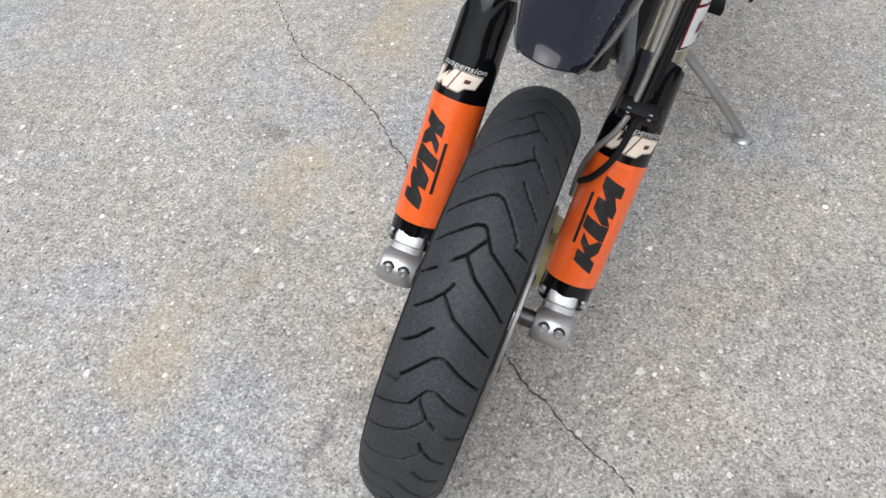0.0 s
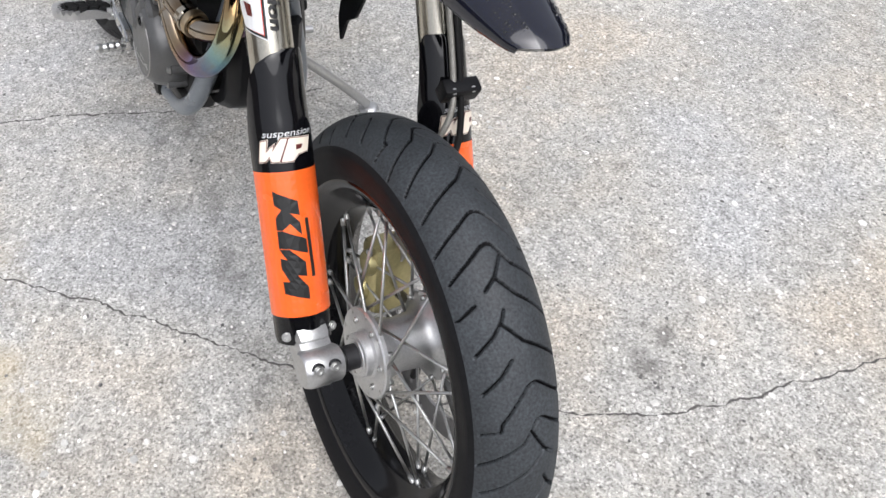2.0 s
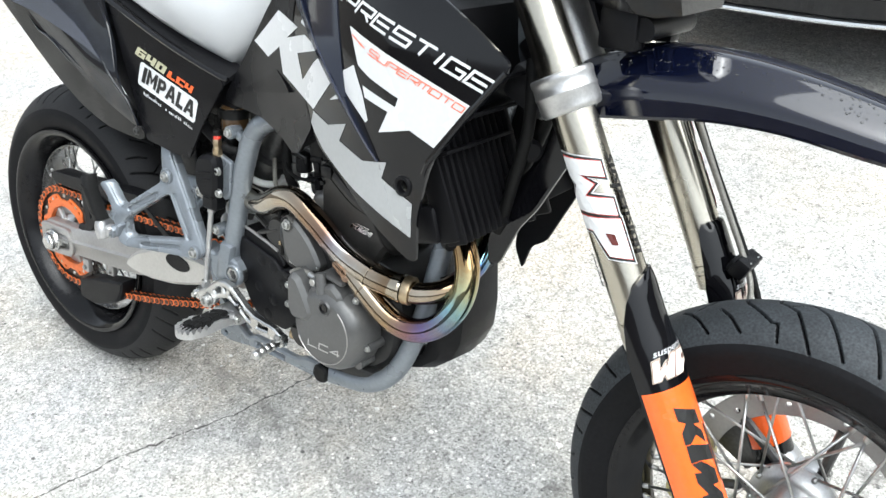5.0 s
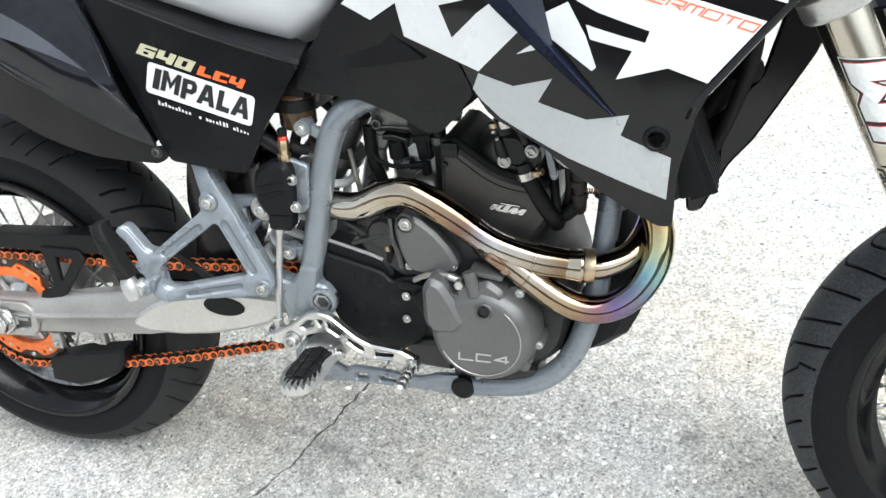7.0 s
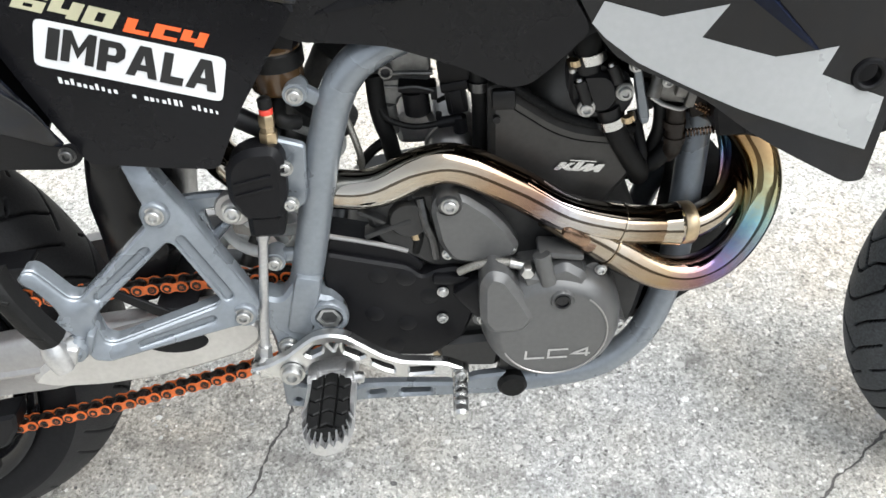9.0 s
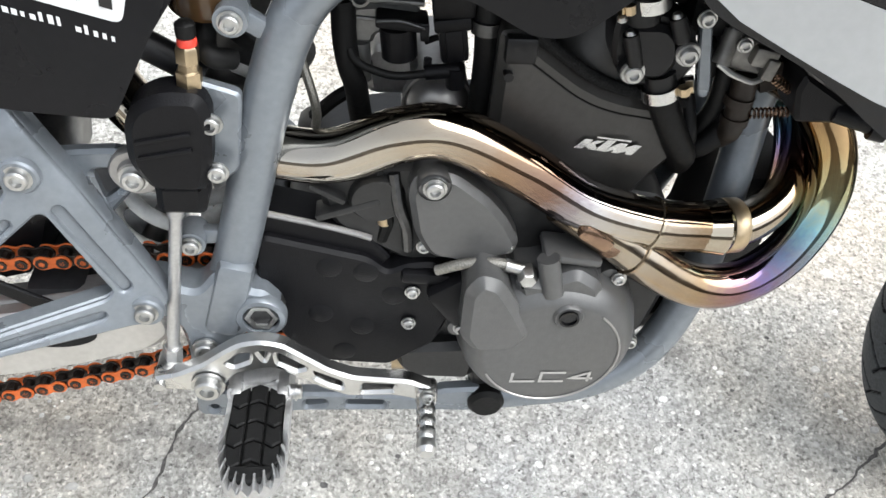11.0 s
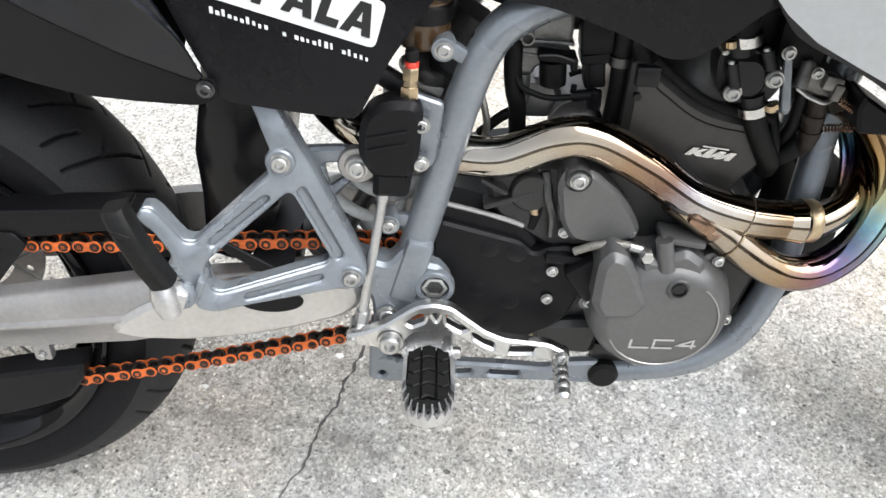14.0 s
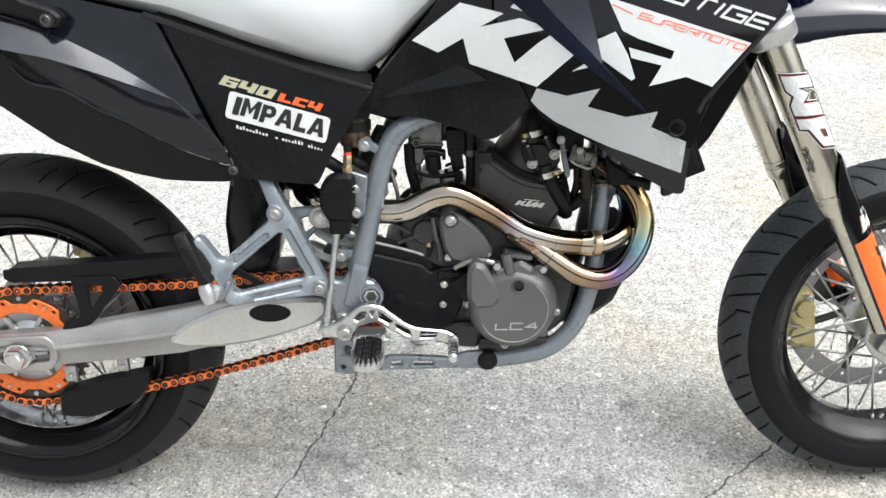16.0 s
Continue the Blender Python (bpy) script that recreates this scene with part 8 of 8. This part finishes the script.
# shock absorber with its coil spring
S0, S1 = V(0.470, -0.030, 0.375), V(0.622, -0.030, 0.655)
x_, y_, z_ = basis(S1 - S0)
n = 7 * 24
shock = part("shock_absorber", join(rod(S0, S0.lerp(S1, 0.55), 0.010, 16), rod(S0.lerp(S1, 0.5), S1, 0.026, 22), lathe([(0.012, 0), (0.042, 0), (0.042, 0.008), (0.012, 0.010)], S0.lerp(S1, 0.06), S1 - S0, 28, closed=True), lathe([(0.012, 0), (0.041, 0), (0.041, 0.014), (0.012, 0.016)], S0.lerp(S1, 0.78), S1 - S0, 28, closed=True)), DARK_STEEL, moto, "rear shock absorber")
part("coil_spring", tube([S0.lerp(S1, 0.09 + 0.69 * k / n) + x_ * (0.037 * math.cos(2 * math.pi * k / 24)) + y_ * (0.037 * math.sin(2 * math.pi * k / 24)) for k in range(n + 1)], 0.0062, seg=10, smooth_line=False), SPRING, shock, "grey-white coil spring")
part("linkage", box((0.50, -0.02, 0.36), (0.05, 0.06, 0.06), 0.01), SWING_DARK, moto)

# subframe, inner mudguard, hidden left tubes
for s in (-1, 1):
    part("subframe_tube", join(tube([(0.64, 0.07 * s, 0.69), (0.45, 0.085 * s, 0.755), (0.20, 0.085 * s, 0.85)], 0.011, seg=12), tube([(0.56, 0.085 * s, 0.60), (0.42, 0.10 * s, 0.70), (0.30, 0.09 * s, 0.80)], 0.010, seg=12)), BLACK_METAL, moto, "black subframe tubes")
part("inner_mudguard", loft([[V(x0 + (x1 - x0) * u, v, z) for u, v in ((0.0, -0.045), (0.12, -0.058), (0.5, -0.066), (0.88, -0.060), (1.0, -0.045), (1.0, 0.045), (0.88, 0.060), (0.5, 0.066), (0.12, 0.058), (0.0, 0.045), (0.25, 0.030), (0.25, -0.030))]
                             for x0, x1, z in ((0.366, 0.428, 0.64), (0.360, 0.438, 0.58), (0.352, 0.440, 0.545), (0.346, 0.438, 0.51), (0.348, 0.430, 0.46), (0.346, 0.415, 0.42), (0.352, 0.398, 0.395))]), BLACK_SATIN, moto, "rounded black inner mudflap")
part("silencer_pipe", tube([(0.553, -0.070, 0.540), (0.515, -0.060, 0.545), (0.48, -0.020, 0.552), (0.45, 0.040, 0.565), (0.30, 0.125, 0.62), (0.05, 0.14, 0.72)], [0.0193, 0.0193, 0.020, 0.022, 0.04, 0.045], seg=20), PIPE_MAIN, moto, "exhaust pipe to the silencer")
part("air_box", box((0.50, 0.01, 0.70), (0.16, 0.15, 0.10), 0.02), BLACK_PLASTIC, moto, "black air box")

# side stand on the left
st = part("side_stand", tube([(0.668, 0.135, 0.300), (0.662, 0.22, 0.235), (0.655, 0.31, 0.165), (0.651, 0.381, 0.105)], [0.011, 0.0105, 0.010, 0.010], seg=16), SILVER, moto, "silver side stand, folded out")
part("stand_foot", lathe([(0, 0.008), (0.016, 0.007), (0.022, 0.003), (0.023, 0.0), (0, 0.0)], (0.651, 0.388, 0.0935), (0, -0.2334, 0.9724), 20), SILVER, st, "round stand foot")
part("stand_pivot", join(box((0.668, 0.118, 0.305), (0.04, 0.04, 0.04), 0.008), rod((0.64, 0.14, 0.315), (0.70, 0.14, 0.315), 0.009)), FRAME_GREY, moto, "stand pivot lug")
part("left_foot_peg", join(box((0.60, 0.185, 0.335), (0.045, 0.10, 0.022), 0.006)), GRIP, moto, "black left foot peg")
part("shift_lever", tube([(0.60, 0.13, 0.35), (0.68, 0.14, 0.36), (0.74, 0.145, 0.35), (0.745, 0.19, 0.35)], 0.007, seg=10), SILVER, moto, "silver shift lever")


# ---- parked car: only its nose comes into view ----
car = new("car")
car.matrix_basis = Matrix.Translation((0.98, 1.93, 0))
tagged(car, "black parked car with a chrome strip along its bumper", "car")
NOSE = ((-0.92, 0.45), (-0.86, 0.24), (-0.74, 0.115), (-0.55, 0.05), (-0.3, 0.014), (0, 0.0), (0.3, 0.014), (0.55, 0.05), (0.74, 0.115), (0.86, 0.24), (0.92, 0.45))
part("bumper", loft([[V(x, y, z) for y, z in ((y0 + 0.35, 0.26), (y0 + 0.06, 0.235), (y0 + 0.03, 0.25), (y0 + 0.02, 0.29), (y0, 0.35), (y0, 0.42), (y0 + 0.03, 0.50), (y0 + 0.10, 0.60), (y0 + 0.30, 0.66), (y0 + 0.6, 0.66), (y0 + 0.6, 0.26))] for x, y0 in NOSE]), CAR_PAINT, car, "gloss black front bumper")
part("chrome_strip", tube([(x, y0 + 0.028, 0.238 + 0.01 * abs(x)) for x, y0 in NOSE[1:-1]], 0.009, seg=8), CHROME, car, "thin chrome lip strip")
part("hood", loft([[V(x, y, z) for y, z in ((0.22 + 0.35 * abs(x) ** 2, 0.66), (0.45 + 0.3 * abs(x) ** 2, 0.80 - 0.05 * abs(x)), (1.4, 0.98 - 0.06 * abs(x)), (1.4, 0.90 - 0.06 * abs(x)), (0.5, 0.66))] for x in (-0.85, -0.6, -0.3, 0, 0.3, 0.6, 0.85)]), CAR_PAINT, car, "gloss black hood")
part("cabin", loft([[V(x, y, z) for x, z in ((-0.85 * w, z0), (-0.62 * w, z1), (0.62 * w, z1), (0.85 * w, z0))] for y, z0, z1, w in ((1.38, 0.85, 0.95, 1.0), (2.1, 0.85, 1.42, 1.0), (3.3, 0.85, 1.42, 1.0), (4.2, 0.8, 0.98, 1.0))]), CAR_PAINT, car, "black car cabin")
part("body", loft([[V(x, y, z) for x, z in ((-0.90, 0.25), (-0.92, 0.7), (-0.84, 0.9), (0.84, 0.9), (0.92, 0.7), (0.90, 0.25))] for y in (0.62, 2.0, 4.3)]), CAR_PAINT, car, "black car body")
for x in (-0.78, 0.78):
    for y in (0.95, 3.5):
        w = part("wheel", lathe([(0.0, 0.09), (0.20, 0.09), (0.22, 0.10), (0.31, 0.10), (0.325, 0.07), (0.325, -0.07), (0.31, -0.10), (0, -0.10)], (x, y, 0.325), (1 if x > 0 else -1, 0, 0), 36), RUBBER_SIDE_GROOVE, car, "car tyre")
        part("rim", lathe([(0.0, 0.085), (0.05, 0.10), (0.19, 0.095), (0.21, 0.105)], (x, y, 0.325), (1 if x > 0 else -1, 0, 0), 30), SILVER, w, "alloy rim")
plate_ob = part("number_plate", join(box((0.0, -0.022, 0.415), (0.52, 0.012, 0.115), 0.004)), WHITE, car, "white number plate with blank bars")
part("plate_frame", join(box((0.0, -0.016, 0.405), (0.545, 0.014, 0.150), 0.005)), BLACK_PLASTIC, car, "black plate frame")
for k in range(6):
    part("plate_bar", box((-0.20 + 0.065 * k, -0.0295, 0.415), (0.04, 0.003, 0.07), 0.001), DECAL_BLACK, plate_ob)
part("plate_bar", box((0.205, -0.0295, 0.415), (0.075, 0.003, 0.03), 0.001), DECAL_BLACK, plate_ob)
for x, w in ((-0.14, 0.12), (0.12, 0.16)):
    part("plate_bar", box((x, -0.0245, 0.3425), (w, 0.003, 0.010), 0.0008), WHITE, plate_ob)
part("grille", join(box((0, 0.02, 0.50), (0.8, 0.05, 0.12), 0.01), *[box((0, -0.008, 0.46 + 0.03 * k), (0.78, 0.01, 0.006), 0.002) for k in range(4)]), BLACK_METAL, car, "dark slatted grille")
for s in (-1, 1):
    part("headlight", loft([[V(x * s, y, z) for y, z in ((0.16 + d, 0.56), (0.13 + d, 0.62), (0.22 + d, 0.68), (0.5, 0.68), (0.5, 0.56))] for x, d in ((0.48, 0.0), (0.66, 0.06), (0.84, 0.22))]), CHROME, car, "clear headlight")
